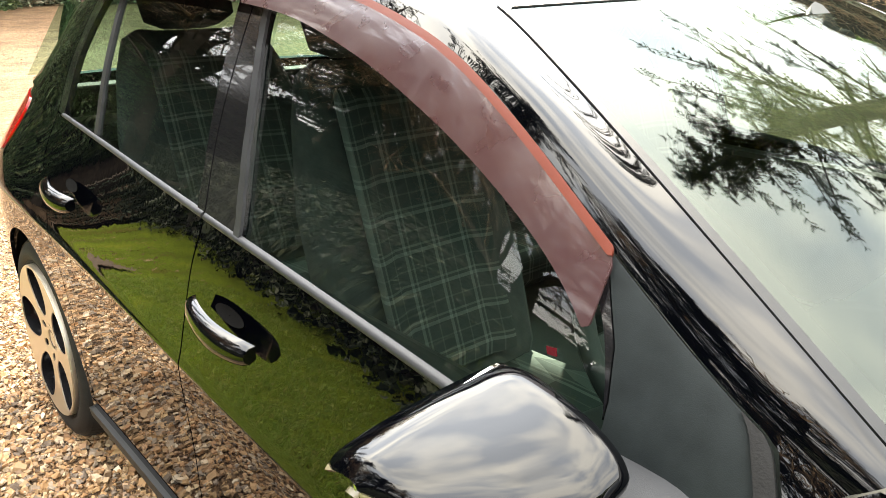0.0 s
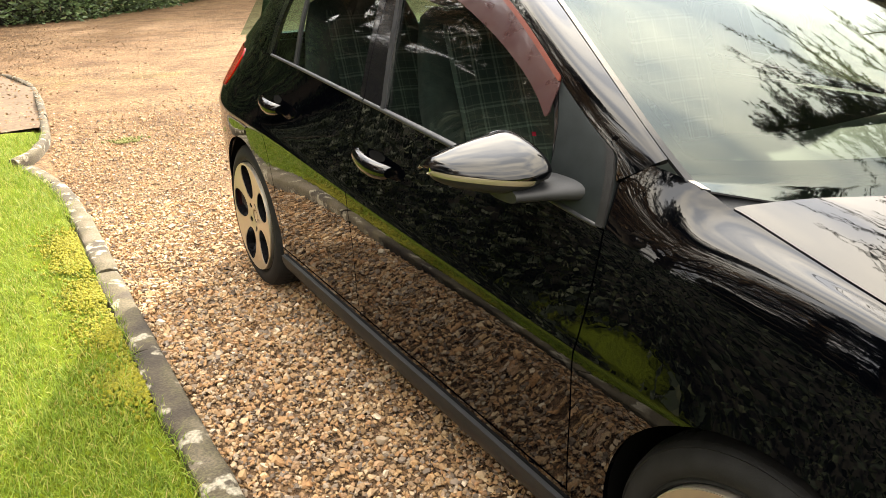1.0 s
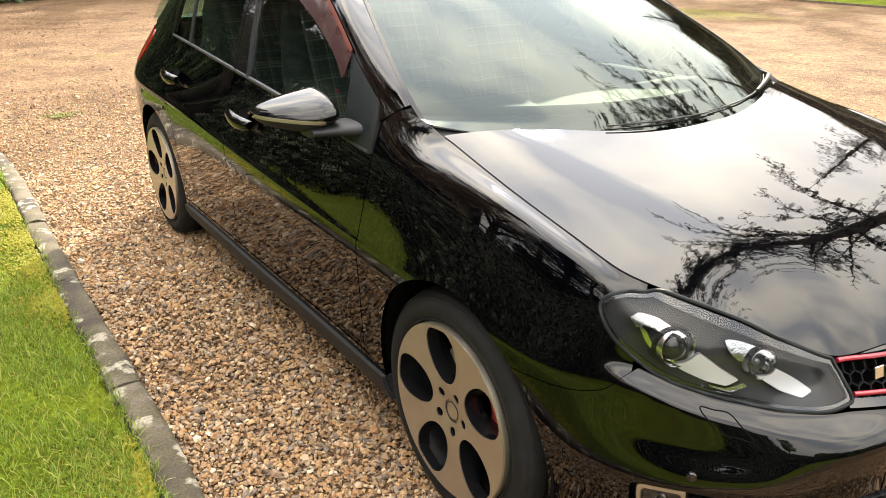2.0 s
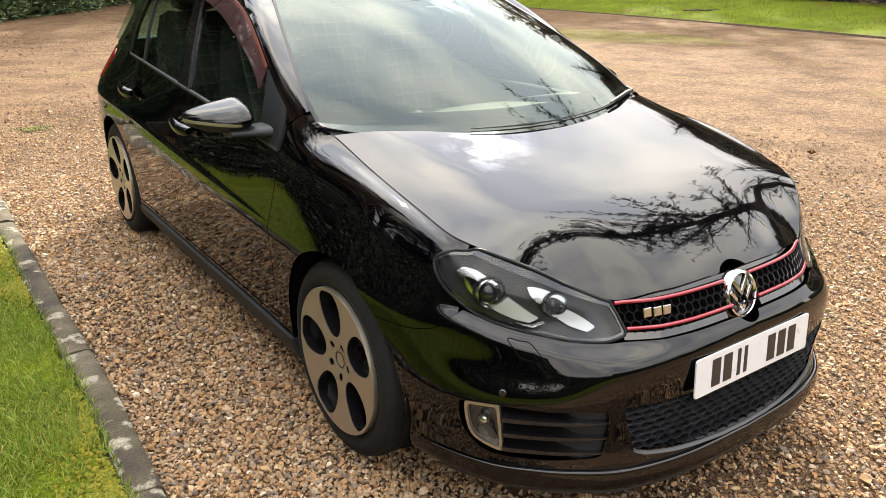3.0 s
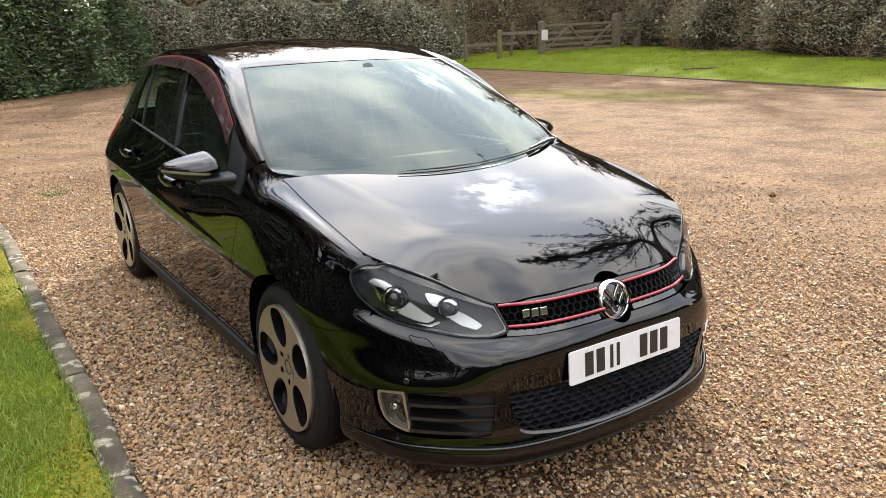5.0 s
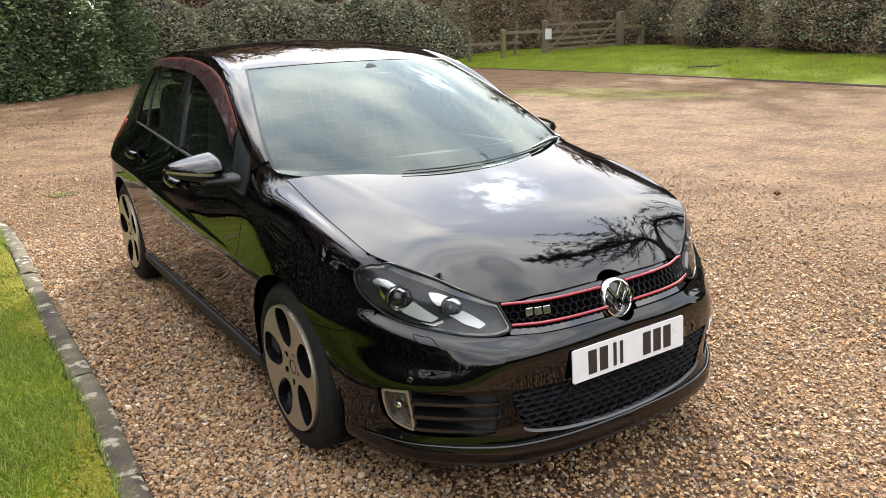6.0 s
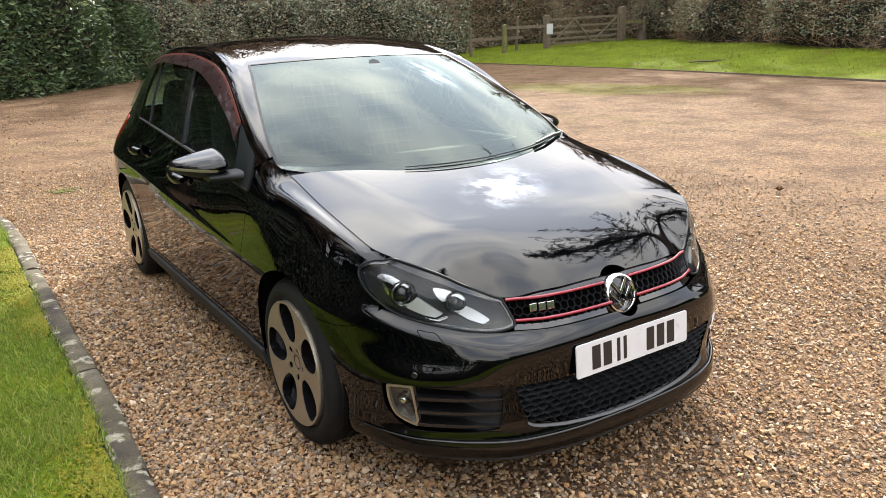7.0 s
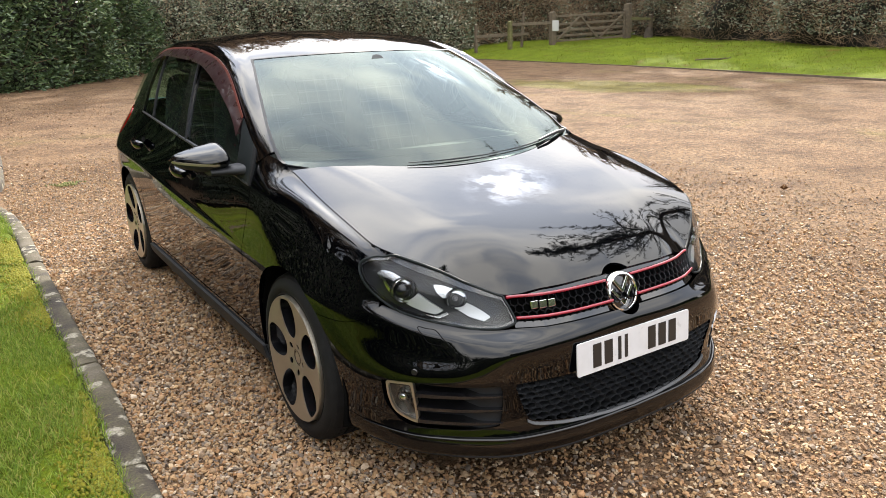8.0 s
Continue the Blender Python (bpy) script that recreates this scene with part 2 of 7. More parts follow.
# ---- materials: car ----
def car_paint():
    m, N, L, b = node_material("black_paint")
    b.inputs["Base Color"].default_value = (0.0004, 0.0005, 0.0009, 1)
    b.inputs["Coat Weight"].default_value = 1.0
    b.inputs["Coat Roughness"].default_value = 0.015
    b.inputs["Coat IOR"].default_value = 1.47
    b.inputs["Specular IOR Level"].default_value = 0.0
    tc = N.new("ShaderNodeTexCoord")
    dust = N.new("ShaderNodeTexNoise")
    dust.inputs["Scale"].default_value, dust.inputs["Detail"].default_value, dust.inputs["Roughness"].default_value = 9, 10, 0.7
    L.new(tc.outputs["Object"], dust.inputs["Vector"])
    r = N.new("ShaderNodeMapRange")
    r.inputs["From Min"].default_value, r.inputs["From Max"].default_value = 0.35, 0.75
    r.inputs["To Min"].default_value, r.inputs["To Max"].default_value = 0.16, 0.34
    L.new(dust.outputs["Fac"], r.inputs["Value"])
    L.new(r.outputs["Result"], b.inputs["Roughness"])
    peel = N.new("ShaderNodeTexNoise")
    peel.inputs["Scale"].default_value, peel.inputs["Detail"].default_value = 26, 2
    L.new(tc.outputs["Object"], peel.inputs["Vector"])
    bp = N.new("ShaderNodeBump")
    bp.inputs["Strength"].default_value, bp.inputs["Distance"].default_value = 0.035, 0.004
    L.new(peel.outputs["Fac"], bp.inputs["Height"])
    L.new(bp.outputs["Normal"], b.inputs["Coat Normal"])
    return m


def glass_material(name, tint, gloss=1.0, ior=1.52):
    m, N, L, b = node_material(name)
    N.remove(b)
    tr, gl, mx, fr = N.new("ShaderNodeBsdfTransparent"), N.new("ShaderNodeBsdfGlossy"), N.new("ShaderNodeMixShader"), N.new("ShaderNodeFresnel")
    tr.inputs["Color"].default_value = (*tint, 1)
    gl.inputs["Color"].default_value = (*gloss, 1) if isinstance(gloss, tuple) else (gloss, gloss, gloss, 1)
    gl.inputs["Roughness"].default_value = 0.0
    fr.inputs["IOR"].default_value = ior
    L.new(fr.outputs[0], mx.inputs[0])
    L.new(tr.outputs[0], mx.inputs[1])
    L.new(gl.outputs[0], mx.inputs[2])
    L.new(mx.outputs[0], N["Material Output"].inputs["Surface"])
    return m


PAINT = car_paint()
GLASS = glass_material("tinted_glass", (0.55, 0.74, 0.66), 1.0, 1.5)
SCREEN = glass_material("windscreen_glass", (0.16, 0.21, 0.18), (0.76, 0.86, 0.82), 1.5)
REAR_GLASS = glass_material("rear_glass", (0.45, 0.62, 0.54), 1.0, 1.03)
LENS = glass_material("lamp_lens", (0.88, 0.90, 0.91), 1.0, 1.34)
TRIM = simple("satin_black_plastic", (0.012, 0.013, 0.015), 0.55, spec=0.32, bump=0.15, bump_scale=900, vary=0.25)
SAIL = simple("matt_slate_plastic", (0.012, 0.015, 0.016), 0.5, spec=0.14, bump=0.1, bump_scale=900, vary=0.2)
GLOSS_BLACK = simple("gloss_black_trim", (0.006, 0.006, 0.007), 0.12, coat=0.6)
RUBBER = simple("tyre_rubber", (0.011, 0.011, 0.0115), 0.7, spec=0.18, bump=0.3, bump_scale=300, vary=0.3)
CHROME = simple("chrome", (0.78, 0.78, 0.78), 0.08, metal=1.0)
ALLOY = simple("machined_alloy", (0.48, 0.44, 0.37), 0.32, metal=0.9, vary=0.06, vary_scale=14)
DARK_WELL = simple("dark_liner", (0.004, 0.004, 0.004), 0.95, spec=0.05, vary=0.3)


def tartan():
    m, N, L, b = node_material("tartan_cloth")
    b.inputs["Roughness"].default_value = 0.9
    tc, sep = N.new("ShaderNodeTexCoord"), N.new("ShaderNodeSeparateXYZ")
    L.new(tc.outputs["Object"], sep.inputs[0])

    def op(kind, a, c=None):
        n = N.new("ShaderNodeMath")
        n.operation = kind
        for k, x in enumerate((a, c)):
            if x is None:
                continue
            if isinstance(x, (int, float)):
                n.inputs[k].default_value = x
            else:
                L.new(x, n.inputs[k])
        return n.outputs[0]

    def stripes(axis, step, at, width):
        f = op("FRACT", op("DIVIDE", axis, step))
        return op("LESS_THAN", op("ABSOLUTE", op("SUBTRACT", f, at)), width)

    total = None
    for axis, step in ((sep.outputs["X"], 0.078), (sep.outputs["Z"], 0.070)):
        for at, width, amount in ((0.30, 0.05, 0.30), (0.46, 0.03, 0.22), (0.85, 0.022, 0.12)):
            s = op("MULTIPLY", stripes(axis, step, at, width), amount)
            total = s if total is None else op("ADD", total, s)
    r = N.new("ShaderNodeValToRGB")
    r.color_ramp.elements[0].color, r.color_ramp.elements[1].color = (0.030, 0.034, 0.033, 1), (0.18, 0.18, 0.175, 1)
    r.color_ramp.elements[1].position = 0.7
    L.new(total, r.inputs["Fac"])
    L.new(r.outputs["Color"], b.inputs["Base Color"])
    return m


def deflector_material():
    m, N, L, b = node_material("smoked_red_acrylic")
    b.inputs["Base Color"].default_value = (0.045, 0.019, 0.021, 1)
    b.inputs["Coat Weight"].default_value = 1.0
    b.inputs["Coat Roughness"].default_value = 0.06
    tc, n = N.new("ShaderNodeTexCoord"), N.new("ShaderNodeTexNoise")
    n.inputs["Scale"].default_value, n.inputs["Detail"].default_value = 22, 8
    L.new(tc.outputs["Object"], n.inputs["Vector"])
    r = N.new("ShaderNodeMapRange")
    r.inputs["From Min"].default_value, r.inputs["From Max"].default_value = 0.35, 0.7
    r.inputs["To Min"].default_value, r.inputs["To Max"].default_value = 0.22, 0.50
    L.new(n.outputs["Fac"], r.inputs["Value"])
    L.new(r.outputs["Result"], b.inputs["Roughness"])
    tr, mx = N.new("ShaderNodeBsdfTransparent"), N.new("ShaderNodeMixShader")
    tr.inputs["Color"].default_value = (0.24, 0.13, 0.125, 1)
    mx.inputs[0].default_value = 0.80
    L.new(tr.outputs[0], mx.inputs[1])
    L.new(b.outputs[0], mx.inputs[2])
    L.new(mx.outputs[0], N["Material Output"].inputs["Surface"])
    return m


TARTAN, DEFLECTOR = tartan(), deflector_material()
RED_EDGE = simple("red_edge", (0.095, 0.019, 0.010), 0.45, spec=0.25)
RED_STRIPE = simple("red_stripe", (0.22, 0.009, 0.022), 0.25, coat=0.5)
RED_LAMP = simple("red_lamp", (0.40, 0.006, 0.008), 0.1, coat=1.0)
CALIPER = simple("red_caliper", (0.40, 0.015, 0.02), 0.35)
SEAL = simple("window_seal", (0.022, 0.023, 0.026), 0.40, metal=0.0, spec=0.3, coat=0.0, vary=0.2)
SILVER = simple("lamp_silver", (0.15, 0.153, 0.157), 0.36, metal=0.8)
BEZEL = simple("satin_silver", (0.50, 0.505, 0.51), 0.40, metal=0.55)
LAMP_MIRROR = simple("lamp_mirror", (0.50, 0.505, 0.51), 0.16, metal=1.0, bump=0.4, bump_scale=120)
LAMP_DARK = simple("lamp_housing", (0.016, 0.0165, 0.018), 0.38, spec=0.4)
CLOTH = simple("dark_cloth", (0.035, 0.038, 0.038), 0.9, vary=0.3)
DASH = simple("dash_plastic", (0.036, 0.039, 0.038), 0.6, vary=0.2)
LINING = simple("roof_lining", (0.30, 0.30, 0.28), 0.9, vary=0.1)
PLATE_WHITE = simple("plate_white", (0.50, 0.50, 0.51), 0.30, vary=0.04)
PLATE_BLACK = simple("plate_black", (0.012, 0.012, 0.012), 0.35)
ORANGE_CLEAR = simple("indicator_lens", (0.15, 0.13, 0.085), 0.16, coat=1.0)
FOG_BOWL = simple("fog_reflector", (0.14, 0.14, 0.14), 0.18, metal=0.9, bump=0.5, bump_scale=90)
LEDGE = simple("satin_grey_plastic", (0.05, 0.052, 0.056), 0.32, spec=0.5)
DISC = simple("brake_disc", (0.35, 0.34, 0.32), 0.35, metal=1.0)
BARREL = simple("gloss_black_barrel", (0.006, 0.006, 0.007), 0.2, coat=0.3)

# ---- materials: ground and plants ----
def ramp_colors(N, stops):
    r = N.new("ShaderNodeValToRGB")
    e = r.color_ramp.elements
    while len(e) < len(stops):
        e.new(0.5)
    for x, (pos, col) in zip(e, stops):
        x.position, x.color = pos, (*col, 1)
    return r


STONE_STOPS = [(0.0, (0.115, 0.086, 0.064)), (0.10, (0.159, 0.126, 0.098)), (0.22, (0.303, 0.186, 0.092)), (0.36, (0.247, 0.134, 0.066)), (0.48, (0.351, 0.232, 0.120)),
               (0.60, (0.187, 0.111, 0.063)), (0.72, (0.391, 0.288, 0.176)), (0.82, (0.207, 0.170, 0.136)), (0.92, (0.311, 0.164, 0.073)), (1.0, (0.487, 0.412, 0.308))]
FAR_STOPS = [(0.0, (0.0549, 0.0428, 0.0332)), (0.2, (0.132, 0.092, 0.0603)), (0.45, (0.213, 0.146, 0.0818)), (0.6, (0.172, 0.103, 0.0512)), (0.8, (0.261, 0.187, 0.116)), (1.0, (0.137, 0.0857, 0.0543))]


def gravel_material():
    m, N, L, b = node_material("gravel")
    b.inputs["Roughness"].default_value = 0.9
    b.inputs["Specular IOR Level"].default_value = 0.15
    tc = N.new("ShaderNodeTexCoord")
    warp = N.new("ShaderNodeTexNoise")
    warp.inputs["Scale"].default_value, warp.inputs["Detail"].default_value = 90, 2
    L.new(tc.outputs["Object"], warp.inputs["Vector"])
    add = N.new("ShaderNodeMix")
    add.data_type, add.blend_type = "RGBA", "LINEAR_LIGHT"
    add.inputs["Factor"].default_value = 0.006
    L.new(tc.outputs["Object"], add.inputs["A"])
    L.new(warp.outputs["Color"], add.inputs["B"])
    vor, edge = N.new("ShaderNodeTexVoronoi"), N.new("ShaderNodeTexVoronoi")
    for v in (vor, edge):
        v.inputs["Scale"].default_value = 52
        L.new(add.outputs["Result"], v.inputs["Vector"])
    edge.feature = "DISTANCE_TO_EDGE"
    r = ramp_colors(N, FAR_STOPS)
    sep = N.new("ShaderNodeSeparateColor")
    L.new(vor.outputs["Color"], sep.inputs[0])
    L.new(sep.outputs[0], r.inputs["Fac"])
    big = N.new("ShaderNodeTexNoise")
    big.inputs["Scale"].default_value, big.inputs["Detail"].default_value = 0.55, 6
    L.new(tc.outputs["Object"], big.inputs["Vector"])
    dirt = ramp_colors(N, [(0.35, (0.189, 0.119, 0.0648)), (0.6, (0.13, 0.0792, 0.045)), (0.75, (0.216, 0.148, 0.0864))])
    L.new(big.outputs["Fac"], dirt.inputs["Fac"])
    # fine packed soil between the stones
    amount = N.new("ShaderNodeMapRange")
    amount.inputs["From Min"].default_value, amount.inputs["From Max"].default_value = 0.38, 0.66
    amount.inputs["To Min"].default_value, amount.inputs["To Max"].default_value = 0.12, 0.62
    L.new(big.outputs["Fac"], amount.inputs["Value"])
    mix = N.new("ShaderNodeMix")
    mix.data_type = "RGBA"
    L.new(amount.outputs["Result"], mix.inputs["Factor"])
    L.new(r.outputs["Color"], mix.inputs["A"])
    L.new(dirt.outputs["Color"], mix.inputs["B"])
    # moss film in patches
    mo = N.new("ShaderNodeTexNoise")
    mo.inputs["Scale"].default_value, mo.inputs["Detail"].default_value, mo.inputs["Roughness"].default_value = 0.32, 9, 0.7
    mpv = N.new("ShaderNodeMapping")
    mpv.inputs["Location"].default_value = (3.1, 7.7, 0)
    L.new(tc.outputs["Object"], mpv.inputs["Vector"])
    L.new(mpv.outputs["Vector"], mo.inputs["Vector"])
    mr = N.new("ShaderNodeMapRange")
    mr.inputs["From Min"].default_value, mr.inputs["From Max"].default_value = 0.58, 0.74
    mr.inputs["To Max"].default_value = 0.75
    L.new(mo.outputs["Fac"], mr.inputs["Value"])
    pm, pg = N.new("ShaderNodeMapping"), N.new("ShaderNodeTexGradient")
    pm.vector_type = "TEXTURE"
    pm.inputs["Location"].default_value, pm.inputs["Rotation"].default_value, pm.inputs["Scale"].default_value = (11.0, 10.6, 0), (0, 0, -1.3), (4.6, 1.6, 3.0)
    pg.gradient_type = "SPHERICAL"
    L.new(tc.outputs["Object"], pm.inputs["Vector"])
    L.new(pm.outputs["Vector"], pg.inputs["Vector"])
    pr = N.new("ShaderNodeMath")
    pr.operation, pr.use_clamp = "MULTIPLY_ADD", True
    pr.inputs[1].default_value = 0.55
    L.new(pg.outputs["Fac"], pr.inputs[0])
    L.new(mo.outputs["Fac"], pr.inputs[2])
    L.new(pr.outputs[0], mr.inputs["Value"])
    mix2 = N.new("ShaderNodeMix")
    mix2.data_type = "RGBA"
    mix2.inputs["B"].default_value = (0.122, 0.117, 0.021, 1)
    L.new(mr.outputs["Result"], mix2.inputs["Factor"])
    L.new(mix.outputs["Result"], mix2.inputs["A"])
    grain = N.new("ShaderNodeTexNoise")
    grain.inputs["Scale"].default_value, grain.inputs["Detail"].default_value, grain.inputs["Roughness"].default_value = 16, 8, 0.85
    L.new(tc.outputs["Object"], grain.inputs["Vector"])
    drift = N.new("ShaderNodeTexNoise")
    drift.inputs["Scale"].default_value, drift.inputs["Detail"].default_value, drift.inputs["Roughness"].default_value = 1.7, 8, 0.62
    L.new(tc.outputs["Object"], drift.inputs["Vector"])
    dr = ramp_colors(N, [(0.36, (0.60, 0.56, 0.56)), (0.5, (0.89, 0.87, 0.87)), (0.64, (1.04, 1.00, 0.99))])
    L.new(drift.outputs["Fac"], dr.inputs["Fac"])
    dm = N.new("ShaderNodeMix")
    dm.data_type, dm.blend_type = "RGBA", "MULTIPLY"
    dm.inputs["Factor"].default_value = 1
    L.new(mix2.outputs["Result"], dm.inputs["A"])
    L.new(dr.outputs["Color"], dm.inputs["B"])
    gr = ramp_colors(N, [(0.34, (0.42, 0.40, 0.39)), (0.5, (1.0, 0.98, 0.96)), (0.66, (1.6, 1.5, 1.38))])
    L.new(grain.outputs["Fac"], gr.inputs["Fac"])
    gm = N.new("ShaderNodeMix")
    gm.data_type, gm.blend_type = "RGBA", "MULTIPLY"
    gm.inputs["Factor"].default_value = 1
    L.new(dm.outputs["Result"], gm.inputs["A"])
    L.new(gr.outputs["Color"], gm.inputs["B"])
    L.new(gm.outputs["Result"], b.inputs["Base Color"])
    h = N.new("ShaderNodeMapRange")
    h.inputs["From Max"].default_value = 0.25
    L.new(edge.outputs["Distance"], h.inputs["Value"])
    bp = N.new("ShaderNodeBump")
    bp.inputs["Strength"].default_value, bp.inputs["Distance"].default_value = 1.0, 0.008
    L.new(h.outputs["Result"], bp.inputs["Height"])
    L.new(bp.outputs["Normal"], b.inputs["Normal"])
    return m


def stone_material():
    m, N, L, b = node_material("loose_stones")
    b.inputs["Roughness"].default_value = 0.75
    b.inputs["Specular IOR Level"].default_value = 0.2
    geo, tc = N.new("ShaderNodeNewGeometry"), N.new("ShaderNodeTexCoord")
    r = ramp_colors(N, STONE_STOPS)
    L.new(geo.outputs["Random Per Island"], r.inputs["Fac"])
    n = N.new("ShaderNodeTexNoise")
    n.inputs["Scale"].default_value, n.inputs["Detail"].default_value = 160, 5
    L.new(tc.outputs["Object"], n.inputs["Vector"])
    mr = N.new("ShaderNodeMapRange")
    mr.inputs["To Min"].default_value, mr.inputs["To Max"].default_value = 0.8, 1.2
    L.new(n.outputs["Fac"], mr.inputs["Value"])
    sc = N.new("ShaderNodeVectorMath")
    sc.operation = "SCALE"
    L.new(r.outputs["Color"], sc.inputs[0])
    L.new(mr.outputs["Result"], sc.inputs["Scale"])
    L.new(sc.outputs[0], b.inputs["Base Color"])
    return m


def turf_material(name, k=1.0):
    m, N, L, b = node_material(name)
    b.inputs["Roughness"].default_value = 0.9
    b.inputs["Specular IOR Level"].default_value = 0.1
    tc = N.new("ShaderNodeTexCoord")
    n1, n2, n3 = (N.new("ShaderNodeTexNoise") for _ in range(3))
    for n, s, d in ((n1, 1.6, 8), (n2, 55, 5), (n3, 0.25, 4)):
        n.inputs["Scale"].default_value, n.inputs["Detail"].default_value, n.inputs["Roughness"].default_value = s, d, 0.65
        L.new(tc.outputs["Object"], n.inputs["Vector"])
    g = ramp_colors(N, [(p, tuple(k * c for c in col)) for p, col in [(0.30, (0.107, 0.0821, 0.0125)), (0.42, (0.0821, 0.107, 0.005)), (0.58, (0.111, 0.147, 0.00749)), (0.75, (0.164, 0.172, 0.0125))]])
    L.new(n1.outputs["Fac"], g.inputs["Fac"])
    f = ramp_colors(N, [(0.32, (0.45, 0.45, 0.45)), (0.68, (1.25, 1.25, 1.2))])
    L.new(n2.outputs["Fac"], f.inputs["Fac"])
    mul = N.new("ShaderNodeMix")
    mul.data_type, mul.blend_type = "RGBA", "MULTIPLY"
    mul.inputs["Factor"].default_value = 1
    L.new(g.outputs["Color"], mul.inputs["A"])
    L.new(f.outputs["Color"], mul.inputs["B"])
    L.new(mul.outputs["Result"], b.inputs["Base Color"])
    bp = N.new("ShaderNodeBump")
    bp.inputs["Strength"].default_value, bp.inputs["Distance"].default_value = 0.9, 0.02
    L.new(n2.outputs["Fac"], bp.inputs["Height"])
    L.new(bp.outputs["Normal"], b.inputs["Normal"])
    return m


def island_material(name, stops, rough=0.6, translucent=0.0, noise_scale=0.0):
    """Leaves, blades or twigs: one colour a piece, out of a range."""
    m, N, L, b = node_material(name)
    b.inputs["Roughness"].default_value = rough
    b.inputs["Specular IOR Level"].default_value = 0.22 if rough > 0.52 else 0.5
    geo = N.new("ShaderNodeNewGeometry")
    r = ramp_colors(N, stops)
    L.new(geo.outputs["Random Per Island"], r.inputs["Fac"])
    L.new(r.outputs["Color"], b.inputs["Base Color"])
    if translucent:
        t, mx = N.new("ShaderNodeBsdfTranslucent"), N.new("ShaderNodeMixShader")
        L.new(r.outputs["Color"], t.inputs["Color"])
        mx.inputs[0].default_value = translucent
        L.new(b.outputs[0], mx.inputs[1])
        L.new(t.outputs[0], mx.inputs[2])
        L.new(mx.outputs[0], N["Material Output"].inputs["Surface"])
    return m


def kerb_material():
    m, N, L, b = node_material("old_concrete")
    b.inputs["Roughness"].default_value = 0.9
    tc = N.new("ShaderNodeTexCoord")
    n1, n2, v = N.new("ShaderNodeTexNoise"), N.new("ShaderNodeTexNoise"), N.new("ShaderNodeTexNoise")
    for n, s, d in ((n1, 6, 8), (n2, 130, 4), (v, 13, 9)):
        n.inputs["Scale"].default_value, n.inputs["Detail"].default_value = s, d
        L.new(tc.outputs["Object"], n.inputs["Vector"])
    base = ramp_colors(N, [(0.32, (0.02304, 0.01728, 0.01096)), (0.46, (0.0472, 0.03632, 0.02304)), (0.56, (0.068, 0.05648, 0.02992)), (0.7, (0.1096, 0.0896, 0.06224))])
    L.new(n1.outputs["Fac"], base.inputs["Fac"])
    lich = N.new("ShaderNodeMapRange")
    lich.inputs["From Min"].default_value, lich.inputs["From Max"].default_value = 0.57, 0.63
    L.new(v.outputs["Fac"], lich.inputs["Value"])
    mix = N.new("ShaderNodeMix")
    mix.data_type = "RGBA"
    mix.inputs["B"].default_value = (0.259, 0.234, 0.18, 1)
    L.new(lich.outputs["Result"], mix.inputs["Factor"])
    L.new(base.outputs["Color"], mix.inputs["A"])
    f = ramp_colors(N, [(0.3, (0.48, 0.48, 0.48)), (0.7, (1.2, 1.2, 1.2))])
    L.new(n2.outputs["Fac"], f.inputs["Fac"])
    mul = N.new("ShaderNodeMix")
    mul.data_type, mul.blend_type = "RGBA", "MULTIPLY"
    mul.inputs["Factor"].default_value = 1
    L.new(mix.outputs["Result"], mul.inputs["A"])
    L.new(f.outputs["Color"], mul.inputs["B"])
    L.new(mul.outputs["Result"], b.inputs["Base Color"])
    bp = N.new("ShaderNodeBump")
    bp.inputs["Strength"].default_value, bp.inputs["Distance"].default_value = 0.8, 0.004
    L.new(n2.outputs["Fac"], bp.inputs["Height"])
    L.new(bp.outputs["Normal"], b.inputs["Normal"])
    return m


GRAVEL, STONES, TURF, TURF_NEAR, KERB = gravel_material(), stone_material(), turf_material("turf"), turf_material("cut_turf", 0.95), kerb_material()
BLADES = island_material("grass_blades", [(0, (0.084, 0.134, 0.016)), (0.35, (0.134, 0.210, 0.022)), (0.7, (0.205, 0.278, 0.038)), (0.92, (0.285, 0.295, 0.068)), (1, (0.34, 0.28, 0.11))], 0.55, 0.35)
FAR_BLADES = island_material("far_grass_blades", [(0, (0.12, 0.155, 0.018)), (0.5, (0.165, 0.205, 0.022)), (0.9, (0.21, 0.235, 0.034)), (1, (0.23, 0.20, 0.06))], 0.6, 0.3)
MOSS = island_material("moss", [(0, (0.115, 0.115, 0.0085)), (0.5, (0.17, 0.152, 0.013)), (1, (0.09, 0.096, 0.012))], 0.9)
DULL_MOSS = island_material("dull_moss", [(0, (0.075, 0.088, 0.022)), (0.5, (0.105, 0.115, 0.034)), (1, (0.14, 0.125, 0.05))], 0.9)
LAUREL = island_material("broad_leaves", [(0, (0.034, 0.056, 0.030)), (0.4, (0.064, 0.104, 0.042)), (0.8, (0.110, 0.170, 0.064)), (1, (0.19, 0.235, 0.10))], 0.36, 0.25)
IVY = island_material("ivy_leaves", [(0, (0.070, 0.092, 0.046)), (0.5, (0.165, 0.190, 0.120)), (0.85, (0.32, 0.335, 0.25)), (1, (0.43, 0.35, 0.22))], 0.5, 0.2)
DARK_LEAF = island_material("evergreen_leaves", [(0, (0.00864, 0.0144, 0.0072)), (0.6, (0.0202, 0.0302, 0.0144)), (1, (0.0432, 0.0504, 0.0216))], 0.6)
CEDAR = island_material("cedar_needles", [(0, (0.0216, 0.0324, 0.00864)), (0.6, (0.054, 0.0684, 0.0158)), (1, (0.0936, 0.101, 0.0252))], 0.7)
